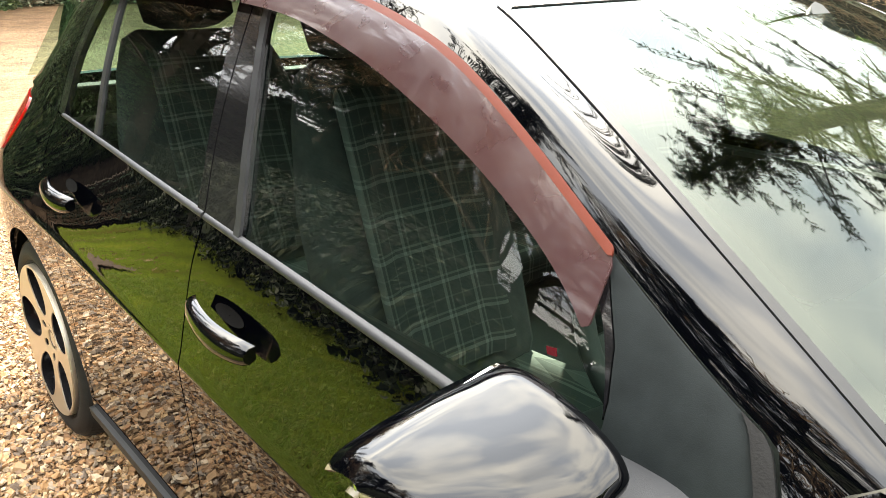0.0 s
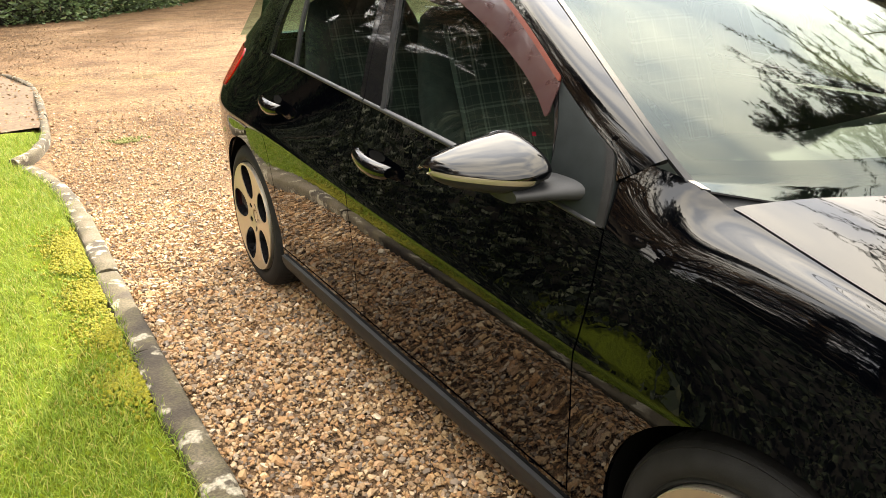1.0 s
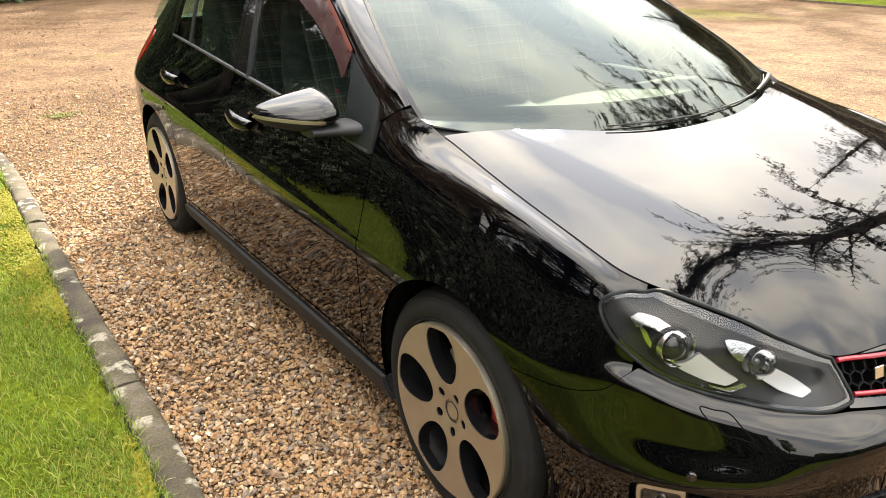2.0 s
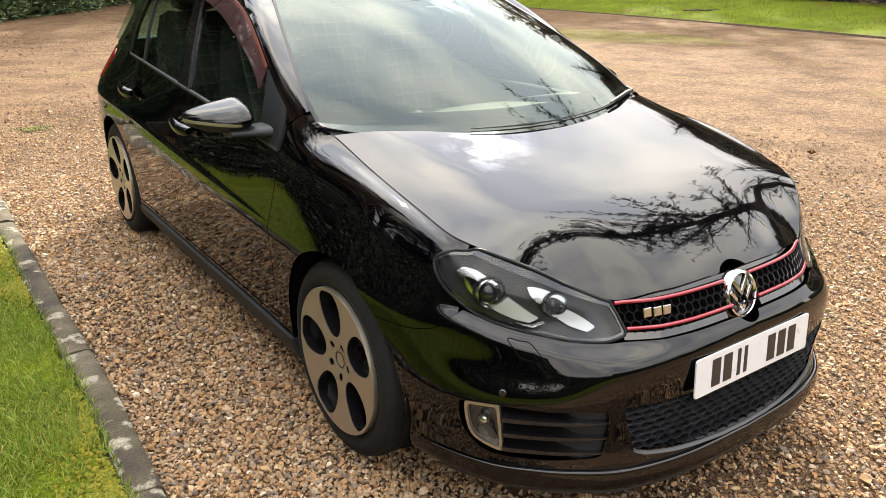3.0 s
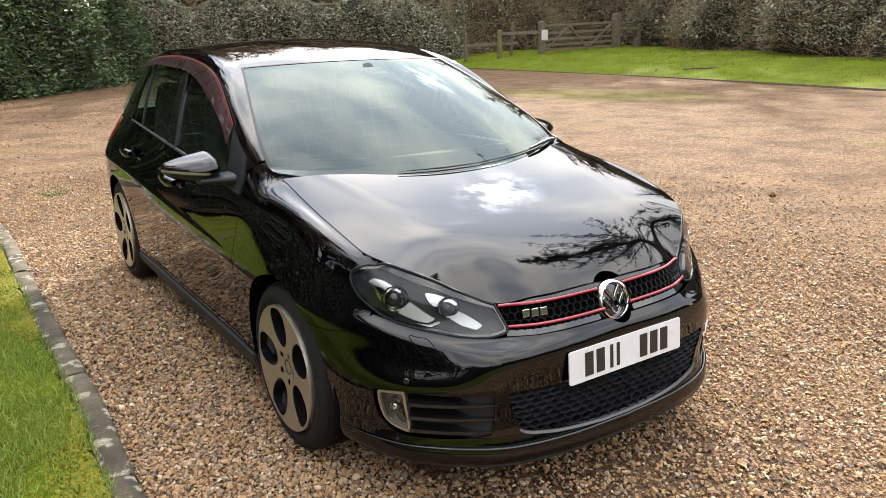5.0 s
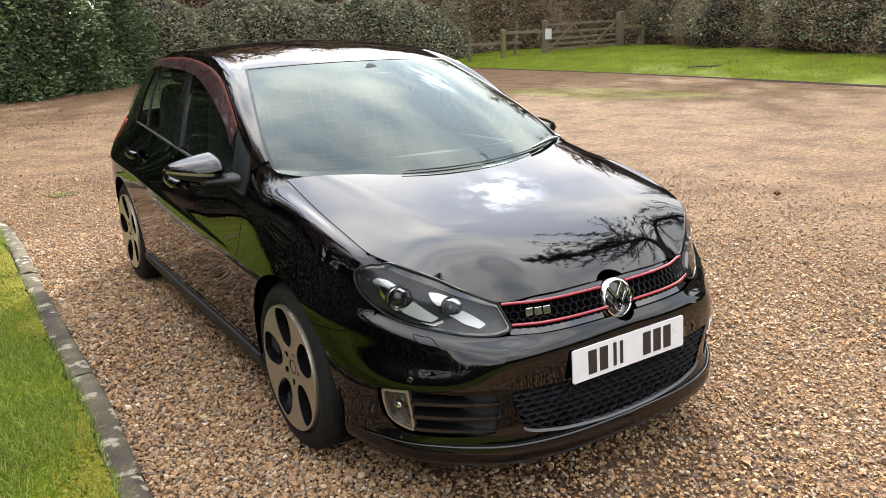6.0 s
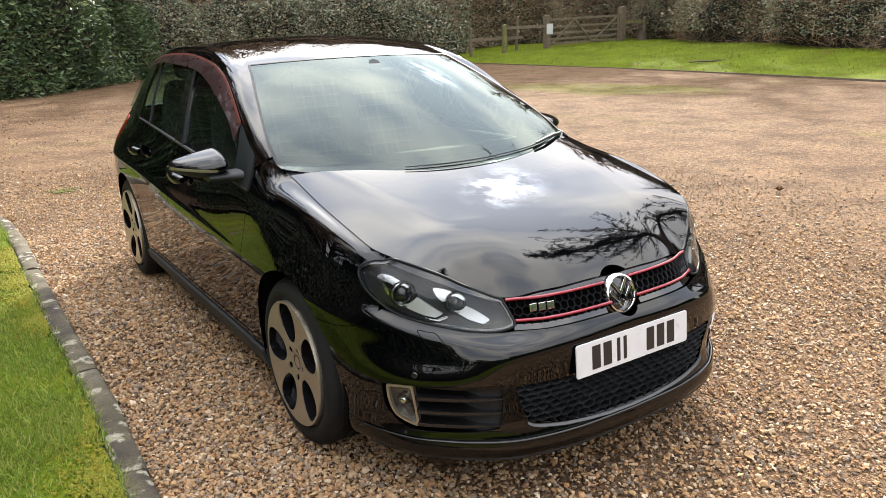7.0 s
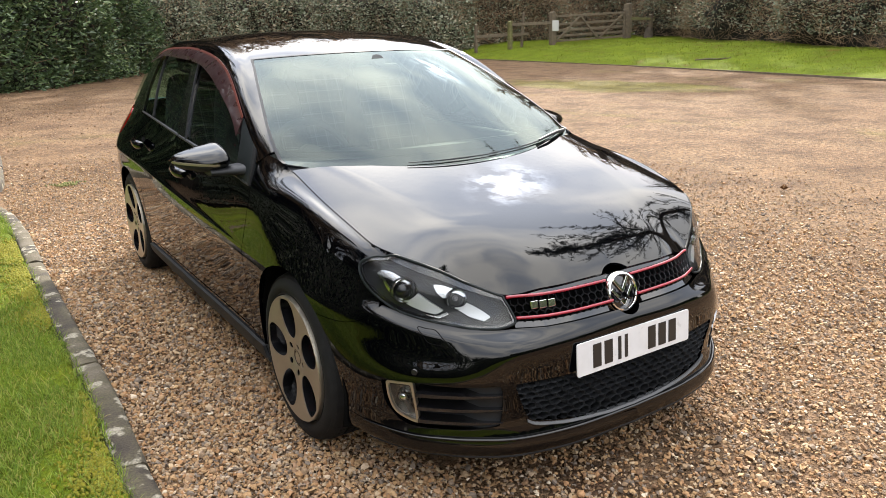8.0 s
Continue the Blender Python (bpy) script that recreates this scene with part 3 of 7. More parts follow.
NEEDLES = island_material("conifer_needles", [(0, (0.010, 0.018, 0.010)), (0.6, (0.022, 0.038, 0.018)), (1, (0.04, 0.055, 0.022))], 0.7)
TWIGS = island_material("brown_twigs", [(0, (0.113, 0.0778, 0.0486)), (0.5, (0.242, 0.162, 0.1)), (1, (0.406, 0.292, 0.187))], 0.85)
LITTER = island_material("fallen_leaves", [(0, (0.0605, 0.0281, 0.0121)), (0.5, (0.117, 0.0583, 0.0238)), (1, (0.173, 0.108, 0.0518))], 0.8)
DRIFT = island_material("leaf_drifts", [(0, (0.105, 0.058, 0.030)), (0.5, (0.185, 0.110, 0.058)), (1, (0.28, 0.19, 0.11))], 0.8)
BARK = simple("bark", (0.0612, 0.0468, 0.0324), 0.9, bump=1.0, bump_scale=30, vary=0.4, vary_scale=8)
# near-black colour that stands for the shade deep inside the hedges
SHADE_CORE = simple("hedge_inner_shade", (0.016, 0.015, 0.010), 1.0, bump=1.0, bump_scale=12, vary=0.5, vary_scale=5)
TIMBER = simple("weathered_timber", (0.108, 0.0828, 0.054), 0.85, bump=0.8, bump_scale=60, vary=0.35, vary_scale=9)
TIMBER_GREEN = simple("algae_timber", (0.122, 0.115, 0.0432), 0.85, bump=0.8, bump_scale=60, vary=0.35, vary_scale=9)
PAPER = simple("notice_paper", (0.446, 0.446, 0.432), 0.6, vary=0.05)

# ---- the car: surfaces (half the body; s is the distance from the middle line) ----
plan = spline2([(0, -0.882), (0.25, -0.870), (0.45, -0.824), (0.58, -0.748), (0.66, -0.680), (0.715, -0.622), (0.768, -0.545), (0.812, -0.455),
                (0.838, -0.37), (0.856, -0.27), (0.865, -0.15), (0.868, 0.0), (0.868, 0.3), (0.864, 0.8), (0.864, 1.4), (0.860, 2.0),
                (0.858, 2.5), (0.845, 2.82), (0.79, 3.07), (0.68, 3.21), (0.45, 3.30), (0, 3.33)], 1200)
arc = np.concatenate([[0], np.cumsum(np.linalg.norm(np.diff(plan, axis=0), axis=1))])
PS, PY = (lambda u: np.interp(u, arc, plan[:, 0])), (lambda u: np.interp(u, arc, plan[:, 1]))
UY = lambda y: float(np.interp(y, plan[:, 1], arc))
tangent = np.gradient(plan, arc, axis=0)
NS, NY = (lambda u: np.interp(u, arc, tangent[:, 1])), (lambda u: np.interp(u, arc, -tangent[:, 0]))

STATIONS = [0, 0.30, 0.453, 0.645, 0.80, UY(-0.48), UY(-0.30), UY(0), UY(0.24), UY(0.36), UY(0.7), UY(1.5), UY(2.4), UY(2.85), UY(3.12), float(arc[-1])]


def line_pair(d, z, blur=0.05):
    return smooth_curve(list(zip(STATIONS, d)), blur), smooth_curve(list(zip(STATIONS, z)), blur)


# lines along the body, sill to shoulder: depth inside the outline, height
K = [
    line_pair([.035, .035, .035, .04, .045, .05, .05, .05, .05, .05, .05, .05, .05, .06, .05, .05],
              [.175, .175, .175, .175, .178, .18, .18, .18, .18, .18, .18, .18, .19, .22, .24, .25]),
    line_pair([.0, .0, .0, .005, .01, .02, .03, .035, .035, .035, .035, .035, .03, .02, .01, .01],
              [.205, .205, .205, .205, .207, .21, .22, .225, .225, .225, .225, .225, .235, .25, .27, .28]),
    line_pair([.026, .022, .018, .018, .018, .018, .02, .022, .026, .026, .026, .026, .02, .015, .01, .01],
              [.30, .30, .30, .30, .30, .305, .32, .33, .33, .33, .33, .33, .34, .35, .36, .36]),
    line_pair([.022, .017, .008, .000, .000, .003, .009, .013, .014, .014, .014, .014, .008, .004, .004, .004],
              [.43, .43, .43, .43, .43, .44, .46, .48, .48, .48, .48, .48, .49, .5, .5, .5]),
    line_pair([.020, .014, .008, .020, .025, .017, .005] + [.0] * 9, [.536, .530, .527, .505, .515, .548, .580, .605, .615, .620, .635, .675, .72, .72, .70, .70]),
    line_pair([.045, .046, .052, .052, .046, .032, .018, .008, .008, .009, .0105, .0105, .011, .014, .02, .02],
              [.582, .582, .582, .590, .612, .640, .650, .665, .675, .680, .695, .735, .78, .80, .82, .82]),
    line_pair([.088, .090, .094, .084, .072, .068, .082, .080, .066, .060, .067, .077, .112, .15, .16, .17],
              [.640, .638, .632, .648, .685, .762, .826, .882, .894, .886, .915, .974, 1.017, 1.03, 1.03, 1.03]),
    line_pair([.115, .116, .123, .120, .112, .108, .138, .149, .159, .13, .10, .095, .128, .175, .20, .23],
              [.715, .712, .70, .72, .735, .757, .785, .872, .975, 1.012, 1.02, 1.05, 1.08, 1.09, 1.09, 1.09]),
]

# bonnet height
mid_z = smooth_curve([(-0.84, .60), (-0.80, .654), (-0.767, .688), (-0.72, .727), (-0.64, .775), (-0.5, .832), (-0.3, .886), (0, .954), (.1, .975), (.4, 1.03)], 0.03)
mid_c = smooth_curve([(-0.84, .08), (-0.76, .07), (-0.6, .044), (-0.48, .038), (-0.3, .036), (-0.1, .0335), (.1, .032), (.22, .027), (.4, .02)], 0.03)
# how far the leading edge sweeps back towards the lamps
sweep = smooth_curve([(0, 0), (.15, .004), (.29, .020), (.43, .067), (.52, .065), (.60, .03), (.68, 0), (.9, 0)], 0.02)


def bonnet_z(s, y):
    crease = np.interp(y, [-0.8, -0.4, 0.25], [0.34, 0.44, 0.60])
    k = np.clip((s - crease + 0.03) / (0.70 - crease + 0.03), 0, 2)
    front = np.clip((-0.40 - y) / 0.32, 0, 1)
    return mid_z(np.maximum(y - sweep(s) * front * front * (3 - 2 * front), -0.84)) - mid_c(y) * (0.35 * (s / 0.7) ** 2 + 0.65 * k ** 1.7)


# upper edge of the front bumper, and the narrow shelf along it
bumper_top = smooth_curve([(0, 0.582), (0.277, 0.582), (0.415, 0.582), (0.516, 0.58), (0.599, 0.584), (0.679, 0.595), (0.768, 0.61), (0.842, 0.627), (0.902, 0.645), (0.939, 0.654), (1.145, 0.703)], 0.01)


def shelf(u, z):
    k = (z - bumper_top(u)) / 0.03 + 1
    up, down = np.clip(k, 0, 1), np.clip(1 - (k - 1) * 0.3, 0, 1)
    along = np.clip((u - 0.34) / 0.12, 0, 1) * np.clip((1.0 - u) / 0.08, 0, 1)
    return 0.019 * along * up * up * (3 - 2 * up) * down * down * (3 - 2 * down)


def body_point(u, v):
    """Place of the body side at arc u and height index v (0 to 7); arrays of one shape."""
    G = np.stack([np.stack([k[0](u), k[1](u)], -1) for k in K])
    top_s, top_y = PS(u) - K[7][0](u) * NS(u), PY(u) - K[7][0](u) * NY(u)
    w = np.clip((top_y - 0.20) / 0.05, 0, 1)
    G[7, ..., 1] = (1 - w) * (bonnet_z(top_s, top_y) - 0.002) + w * G[7, ..., 1]
    G = np.concatenate([2 * G[:1] - G[1:2], G, 2 * G[-1:] - G[-2:-1]])
    i = np.minimum(v.astype(int), 6)
    t = (v - i)[..., None]
    take = lambda o: np.take_along_axis(G, (i + o)[None, ..., None].repeat(2, -1), 0)[0]
    a, b, c, d = take(0), take(1), take(2), take(3)
    q = 0.5 * (2 * b + (c - a) * t + (2 * a - 5 * b + 4 * c - d) * t**2 + (3 * b - a - 3 * c + d) * t**3)
    deep = q[..., 0] + shelf(u, q[..., 1])
    return np.stack([-(PS(u) - deep * NS(u)), PY(u) - deep * NY(u), q[..., 1]], -1)


us = np.concatenate([np.arange(0, 1.1, 0.011), np.arange(1.1, float(arc[-1]), 0.02), [float(arc[-1])]])
vs = np.linspace(0, 7, 92)
UU, VV = np.meshgrid(us, vs, indexing="ij")
BODY = Skin(body_point(UU, VV), UU, VV).face_out((-1, -0.2, 0))
X, Y, Z, U = 0, 1, 2, 6

# upper body: belt to roof edge, by y
belt_s = lambda y: PS(np.interp(y, plan[:, 1], arc)) - K[6][0](np.interp(y, plan[:, 1], arc))
belt_z = lambda y: K[6][1](np.interp(y, plan[:, 1], arc))
rail_s = smooth_curve([(.30, .745), (.45, .748), (.64, .722), (.8, .690), (1.0, .652), (1.3, .620), (1.7, .607), (2.2, .607), (2.6, .607), (2.9, .58), (3.1, .55)], .05)
rail_z = smooth_curve([(.30, .96), (.45, 1.025), (.64, 1.128), (.8, 1.222), (1.0, 1.312), (1.3, 1.372), (1.7, 1.398), (2.1, 1.388), (2.35, 1.35), (2.6, 1.28), (2.9, 1.16), (3.1, 1.08)], .05)
edge_s = smooth_curve([(.30, .722), (.344, .722), (.409, .713), (.518, .688), (.674, .645), (.862, .589), (.982, .553), (1.10, .530), (1.5, .513), (2.2, .513), (2.8, .515), (3.1, .50)], .05)
edge_z = smooth_curve([(.30, .985), (.344, 1.012), (.409, 1.052), (.518, 1.112), (.674, 1.192), (.862, 1.282), (1.10, 1.374), (1.5, 1.424), (2.2, 1.412), (2.8, 1.35), (3.1, 1.26)], .05)
roof_z = smooth_curve([(.8, 1.325), (.9, 1.366), (1.0, 1.396), (1.2, 1.432), (1.6, 1.463), (2.2, 1.452), (2.8, 1.40), (3.15, 1.33)], .08)


def upper_point(y, w):
    b = np.stack([belt_s(y), belt_z(y)], -1)
    r = np.stack([rail_s(y), rail_z(y)], -1)
    e = np.stack([edge_s(y), edge_z(y)], -1)
    m = (b + r) / 2 + np.stack([np.full(y.shape, 0.016), np.full(y.shape, 0.0)], -1) * np.clip((r[..., 1:] - b[..., 1:]) / 0.3, 0, 1)
    G = np.stack([2 * b - m, b, m, r, e, 2 * e - r])
    i = np.minimum(w.astype(int), 2)
    t = (w - i)[..., None]
    take = lambda o: np.take_along_axis(G, (i + o)[None, ..., None].repeat(2, -1), 0)[0]
    a, b2, c, d = take(0), take(1), take(2), take(3)
    q = 0.5 * (2 * b2 + (c - a) * t + (2 * a - 5 * b2 + 4 * c - d) * t**2 + (3 * b2 - a - 3 * c + d) * t**3)
    # the rail between glass and roof is rounded
    run = e - r
    out = np.stack([run[..., 1], -run[..., 0]], -1) / (np.linalg.norm(run, axis=-1, keepdims=True) + 1e-9)
    q = q + out * (0.024 * t * (1 - t) * (i == 2)[..., None])
    return np.stack([-q[..., 0], y, q[..., 1]], -1)


yy, ww = np.meshgrid(np.arange(0.31, 3.09, 0.016), np.linspace(0, 3, 61), indexing="ij")
UPPER = Skin(upper_point(yy, ww), yy, ww).face_out((-1, 0, 0.3))


def roof_point(y, a):
    front = 0.895 + 0.12 * a**2
    y2 = front + (y - 0.895) * (3.08 - front) / (3.08 - 0.895)
    zc, ze = roof_z(y2), edge_z(y2)
    return np.stack([a * edge_s(y2), y2, zc - (zc - ze) * np.abs(a) ** 2.3], -1)


ry, ra = np.meshgrid(np.linspace(0.895, 3.08, 75), np.linspace(-1, 1, 61), indexing="ij")
ROOF = Skin(roof_point(ry, ra), ry, ra).face_out((0, 0, 1))


def screen_point(t, a):
    """Windscreen: t from the cowl to the roof, a across."""
    ey = 0.315 + (1.015 - 0.315) * np.maximum(t, 0)
    e = np.stack([edge_s(ey), ey, edge_z(ey)], -1)
    cy = 0.045 + (0.895 - 0.045) * t
    cz = 0.982 + (1.366 - 0.982) * t + 0.08 * t * (1 - t)
    k = np.abs(a) ** 2.2 * (1 + 0.8 * np.minimum(t, 0))
    return np.stack([a * e[..., 0], cy + (e[..., 1] - cy) * k, cz + (e[..., 2] - cz) * k], -1)


st, sa = np.meshgrid(np.linspace(-0.12, 1, 56), np.linspace(-1, 1, 71), indexing="ij")
WINDSCREEN = Skin(screen_point(st, sa), st, sa).face_out((0, -0.5, 0.5))

hy, hs = np.meshgrid(np.linspace(-0.83, 0.32, 90), np.linspace(-0.78, 0.78, 131), indexing="ij")
BONNET = Skin(np.stack([hs, hy, bonnet_z(np.abs(hs), hy)], -1), hy, hs).face_out((0, 0, 1))

# ---- outlines of the panels ----
top_line = body_point(np.linspace(0, UY(0.24), 140), np.full(140, 7.0))
rear_edge = [(s, 0.035 + 0.375 * s * s) for s in np.linspace(0.715, 0, 14)]
half_bonnet = [(-p[0], p[1]) for p in top_line if p[1] < 0.225 - 0.004] + rear_edge
bonnet_outline = half_bonnet + [(-s, y) for s, y in half_bonnet[::-1][1:]]

shut_a = spline2([(0.468, 0.15), (0.453, 0.388), (0.433, 0.57), (0.421, 0.71), (0.418, 0.815), (0.424, 0.881), (0.431, 0.947), (0.448, 0.997), (0.49, 1.051), (0.677, 1.184), (0.915, 1.355)], 60)
shut_b = spline2([(1.518, 0.15), (1.512, 0.351), (1.491, 0.537), (1.495, 0.722), (1.508, 0.872), (1.493, 0.97), (1.505, 1.101), (1.52, 1.5)], 50)
shut_c = spline2([(2.19, 0.15), (2.204, 0.433), (2.213, 0.59), (2.25, 0.714), (2.335, 0.797), (2.428, 0.868), (2.461, 0.939), (2.449, 1.02), (2.41, 1.155), (2.342, 1.309), (2.26, 1.5)], 60)


def across(line):
    return lambda z: np.interp(z, line[:, 1], line[:, 0])


xa, xb, xc = across(shut_a), across(shut_b), across(shut_c)
ARCH = 0.349
GAP = 0.0022
arch_f = lambda V: np.hypot(V[:, Y] + 0.004, V[:, Z] - 0.32) - ARCH
arch_r = lambda V: np.hypot(V[:, Y] - 2.574, V[:, Z] - 0.32) - ARCH
seam = spline2([(-0.56, 0.75), (-0.507, 0.672), (-0.488, 0.648), (-0.462, 0.609), (-0.431, 0.592), (-0.373, 0.579), (-0.263, 0.574), (-0.182, 0.574)], 60)
seam_z = lambda y: np.interp(y, seam[:, 0], seam[:, 1])
lamp_outline = spline2([(0.482, 0.672), (0.461, 0.643), (0.447, 0.617), (0.443, 0.604), (0.454, 0.593), (0.516, 0.584), (0.599, 0.587), (0.679, 0.599), (0.768, 0.614), (0.841, 0.63), (0.902, 0.652), (0.942, 0.677), (0.98, 0.708), (1.011, 0.744), (1.018, 0.765), (1.005, 0.781), (0.968, 0.793), (0.911, 0.801), (0.86, 0.86), (0.58, 0.8), (0.5, 0.735)], 170, True)
grille_outline = np.array([(-0.1, 0.588), (0.278, 0.588), (0.431, 0.591), (0.439, 0.612), (0.459, 0.643), (0.479, 0.671), (0.475, 0.78), (-0.1, 0.78)])
intake_outline = spline2([(-0.1, 0.251), (0.089, 0.252), (0.289, 0.268), (0.377, 0.28), (0.411, 0.289), (0.423, 0.303), (0.44, 0.341), (0.465, 0.41), (0.46, 0.422), (0.422, 0.424), (0.175, 0.418), (-0.1, 0.418)], 140, True)
side_intake = spline2([(0.512, 0.415), (0.542, 0.421), (0.68, 0.423), (0.799, 0.43), (0.891, 0.423), (0.899, 0.412), (0.896, 0.351), (0.878, 0.316), (0.84, 0.283), (0.78, 0.271), (0.642, 0.27), (0.535, 0.278), (0.515, 0.291), (0.508, 0.35)], 140, True)
fog_outline = spline2([(0.885, 0.416), (0.881, 0.422), (0.799, 0.427), (0.791, 0.424), (0.781, 0.289), (0.787, 0.281), (0.829, 0.292), (0.86, 0.308), (0.876, 0.331), (0.884, 0.371)], 100, True)
front_glass = spline2([(0.614, 0.858), (0.612, 0.948), (0.623, 1.015), (0.655, 1.081), (0.715, 1.136), (0.816, 1.196), (1.019, 1.283), (1.221, 1.335), (1.423, 1.359), (1.447, 1.353), (1.449, 1.301), (1.401, 1.161), (1.361, 0.985), (1.353, 0.86), (1.006, 0.819)], 180, True)
rear_glass = spline2([(1.523, 0.859), (1.526, 1.001), (1.549, 1.202), (1.574, 1.354), (1.606, 1.371), (1.834, 1.379), (2.099, 1.369), (2.231, 1.334), (2.283, 1.288), (2.34, 1.185), (2.376, 1.062), (2.394, 0.999), (2.379, 0.929), (1.929, 0.859)], 180, True)
defl_low = smooth_curve([(0.614, 0.992), (0.654, 1.05), (0.715, 1.103), (0.803, 1.154), (0.951, 1.217), (1.13, 1.269), (1.361, 1.310), (1.531, 1.321), (1.99, 1.332), (2.261, 1.305), (2.46, 1.26)], 0.02)


def on_body(u, z, push=0.0, side=-1):
    """Places on the front or side skin at arc u and height z, lifted by push."""
    u, z = np.broadcast_arrays(np.asarray(u, float), np.asarray(z, float))
    shape, u, z = u.shape, u.ravel(), z.ravel()
    grid = np.linspace(0, 7, 120)
    zz = body_point(np.repeat(u[:, None], 120, 1), np.repeat(grid[None], len(u), 0))[..., 2]
    v = np.array([np.interp(h, row, grid) for h, row in zip(z, zz)])
    at = lambda du, dv: body_point(np.clip(u + du, 0, None), np.clip(v + dv, 0, 7))
    p = at(0, 0)
    n = np.cross(at(0.004, 0) - at(-0.004, 0), at(0, 0.03) - at(0, -0.03))
    n /= np.linalg.norm(n, axis=1, keepdims=True)
    n *= np.where((n * np.stack([-NS(u), NY(u), 0 * u], -1)).sum(1) < 0, -1, 1)[:, None]
    p = p + n * push
    p[:, 0] *= -side
    return p.reshape(*shape, 3)

# ---- the car: panels ----
car = thing("hatchback_car", "black five-door hatchback parked on the gravel drive", "car")


def both(name, skin, material, thick, parents=None, label="", shadow=True):
    """The panel of one side and its mirror image, each an object."""
    made = [part(name, skin_mesh(name, [s], thick), material, pr or car, label) for s, pr in zip((skin, skin.mirrored()), parents or (car, car))]
    for o in made:
        o.visible_shadow = shadow
    return made


badge_notch = lambda V: np.hypot(V[:, X] / 0.079, (V[:, Y] + 0.802) / 0.060) - 1
bonnet = BONNET.copy().clip(lambda V: inside(bonnet_outline, V[:, X], V[:, Y]) - GAP).clip(lambda V: badge_notch(V) * 0.08)
part("bonnet", skin_mesh("bonnet", [bonnet], 0.014), PAINT, car)

wing = BODY.copy().clip(lambda V: np.minimum.reduce([UY(0.5) - V[:, U], V[:, U] - UY(-0.6)]))
wing.clip(lambda V: np.where(V[:, Y] > 0.15, 0.982 + 0.055 * (0.42 - V[:, Y]) / 0.08 - V[:, Z], 1.0))
wing.clip(lambda V: xa(V[:, Z]) - GAP - V[:, Y])
wing.clip(arch_f).clip(lambda V: V[:, Z] - 0.20)
wing.clip(lambda V: -inside(lamp_outline, V[:, U], V[:, Z]) - GAP)
wing.clip(lambda V: np.where(V[:, Y] < -0.1, V[:, Z] - seam_z(V[:, Y]) - 0.0012, 1.0))
wing.clip(lambda V: V[:, U] - 0.93)
both("front_wing", wing, PAINT, 0.012)

lower = lambda V: V[:, Z] - 0.285
under_belt = lambda V: belt_z(V[:, Y]) - 0.004 - V[:, Z]
front_door_skin = BODY.copy().clip(lambda V: np.minimum(V[:, Y] - xa(V[:, Z]) - GAP, xb(V[:, Z]) - GAP - V[:, Y])).clip(lower).clip(under_belt)
rear_door_skin = BODY.copy().clip(lambda V: np.minimum(V[:, Y] - xb(V[:, Z]) - GAP, xc(V[:, Z]) - GAP - V[:, Y])).clip(lower).clip(arch_r).clip(under_belt)
front_doors = both("front_door", front_door_skin, PAINT, 0.014)
rear_doors = both("rear_door", rear_door_skin, PAINT, 0.014)

tail_lamp = spline2([(2.84, .985), (2.90, 1.0), (3.3, 1.0), (3.5, .97), (3.5, .84), (3.0, .83), (2.9, .86), (2.85, .93)], 60, True)
in_tail = lambda V: np.minimum(inside(tail_lamp, V[:, Y], V[:, Z]), -0.52 - V[:, X])
quarter = BODY.copy().clip(lambda V: np.minimum(V[:, Y] - xc(V[:, Z]) - GAP, V[:, Y] - 1.9)).clip(arch_r).clip(lower)
quarter.clip(lambda V: belt_z(V[:, Y]) + 0.002 - V[:, Z]).clip(lambda V: -in_tail(V))
both("rear_quarter", quarter, PAINT, 0.012)
both("tail_lamp", BODY.copy().clip(lambda V: in_tail(V) - 0.001).push(0.004), RED_LAMP, 0.01, None, "red tail lamp")
both("lamp_back", BODY.copy().clip(lambda V: in_tail(V) + 0.006).push(-0.014), DARK_WELL, 0, None)

sill = BODY.copy().clip(lambda V: np.minimum(V[:, Y] - 0.30, 2.28 - V[:, Y])).clip(lambda V: 0.279 - V[:, Z]).clip(arch_f).clip(arch_r)
both("side_sill", sill.copy().clip(lambda V: V[:, Z] - 0.252), PAINT, 0.02)
both("sill_blade", sill.copy().clip(lambda V: 0.250 - V[:, Z]).push(0.012), TRIM, 0.04, None, "satin black sill blade")

# pillars, door frames and glass
upper = UPPER.copy().clip(lambda V: np.where(V[:, Y] < 0.5, np.minimum(V[:, Y] - 0.34, V[:, Z] - 0.865), 1.0))
sail_line = lambda z: np.interp(z, [0.86, 1.0, 1.05, 1.12], [0.612, 0.613, 0.624, 0.660])
above = lambda V: rail_z(V[:, Y]) - 0.012 - V[:, Z]
pillar = upper.copy().clip(lambda V: np.where(V[:, Y] < 1.0, np.maximum(xa(V[:, Z]) - GAP - V[:, Y], -above(V) - GAP), -above(V) - GAP))
pillar.clip(lambda V: np.where((V[:, Y] < 0.5) & (V[:, Z] < 1.2), V[:, Z] - (0.985 + 0.055 * (0.42 - V[:, Y]) / 0.08), 1.0))
both("roof_pillar", pillar, PAINT, 0.012)
frame_zone = upper.copy().clip(lambda V: np.minimum(above(V), V[:, Y] - xa(V[:, Z]) - GAP)).clip(lambda V: V[:, Z] - belt_z(V[:, Y]) + 0.004)
f_zone = frame_zone.copy().clip(lambda V: xb(V[:, Z]) - GAP - V[:, Y])
sail = f_zone.copy().clip(lambda V: sail_line(V[:, Z]) - V[:, Y])
both("mirror_sail", sail, SAIL, 0.012, front_doors, "matt black triangle panel")
sail_edge = sail.copy().clip(lambda V: 0.020 - (V[:, Y] - xa(V[:, Z]))).push(0.006)
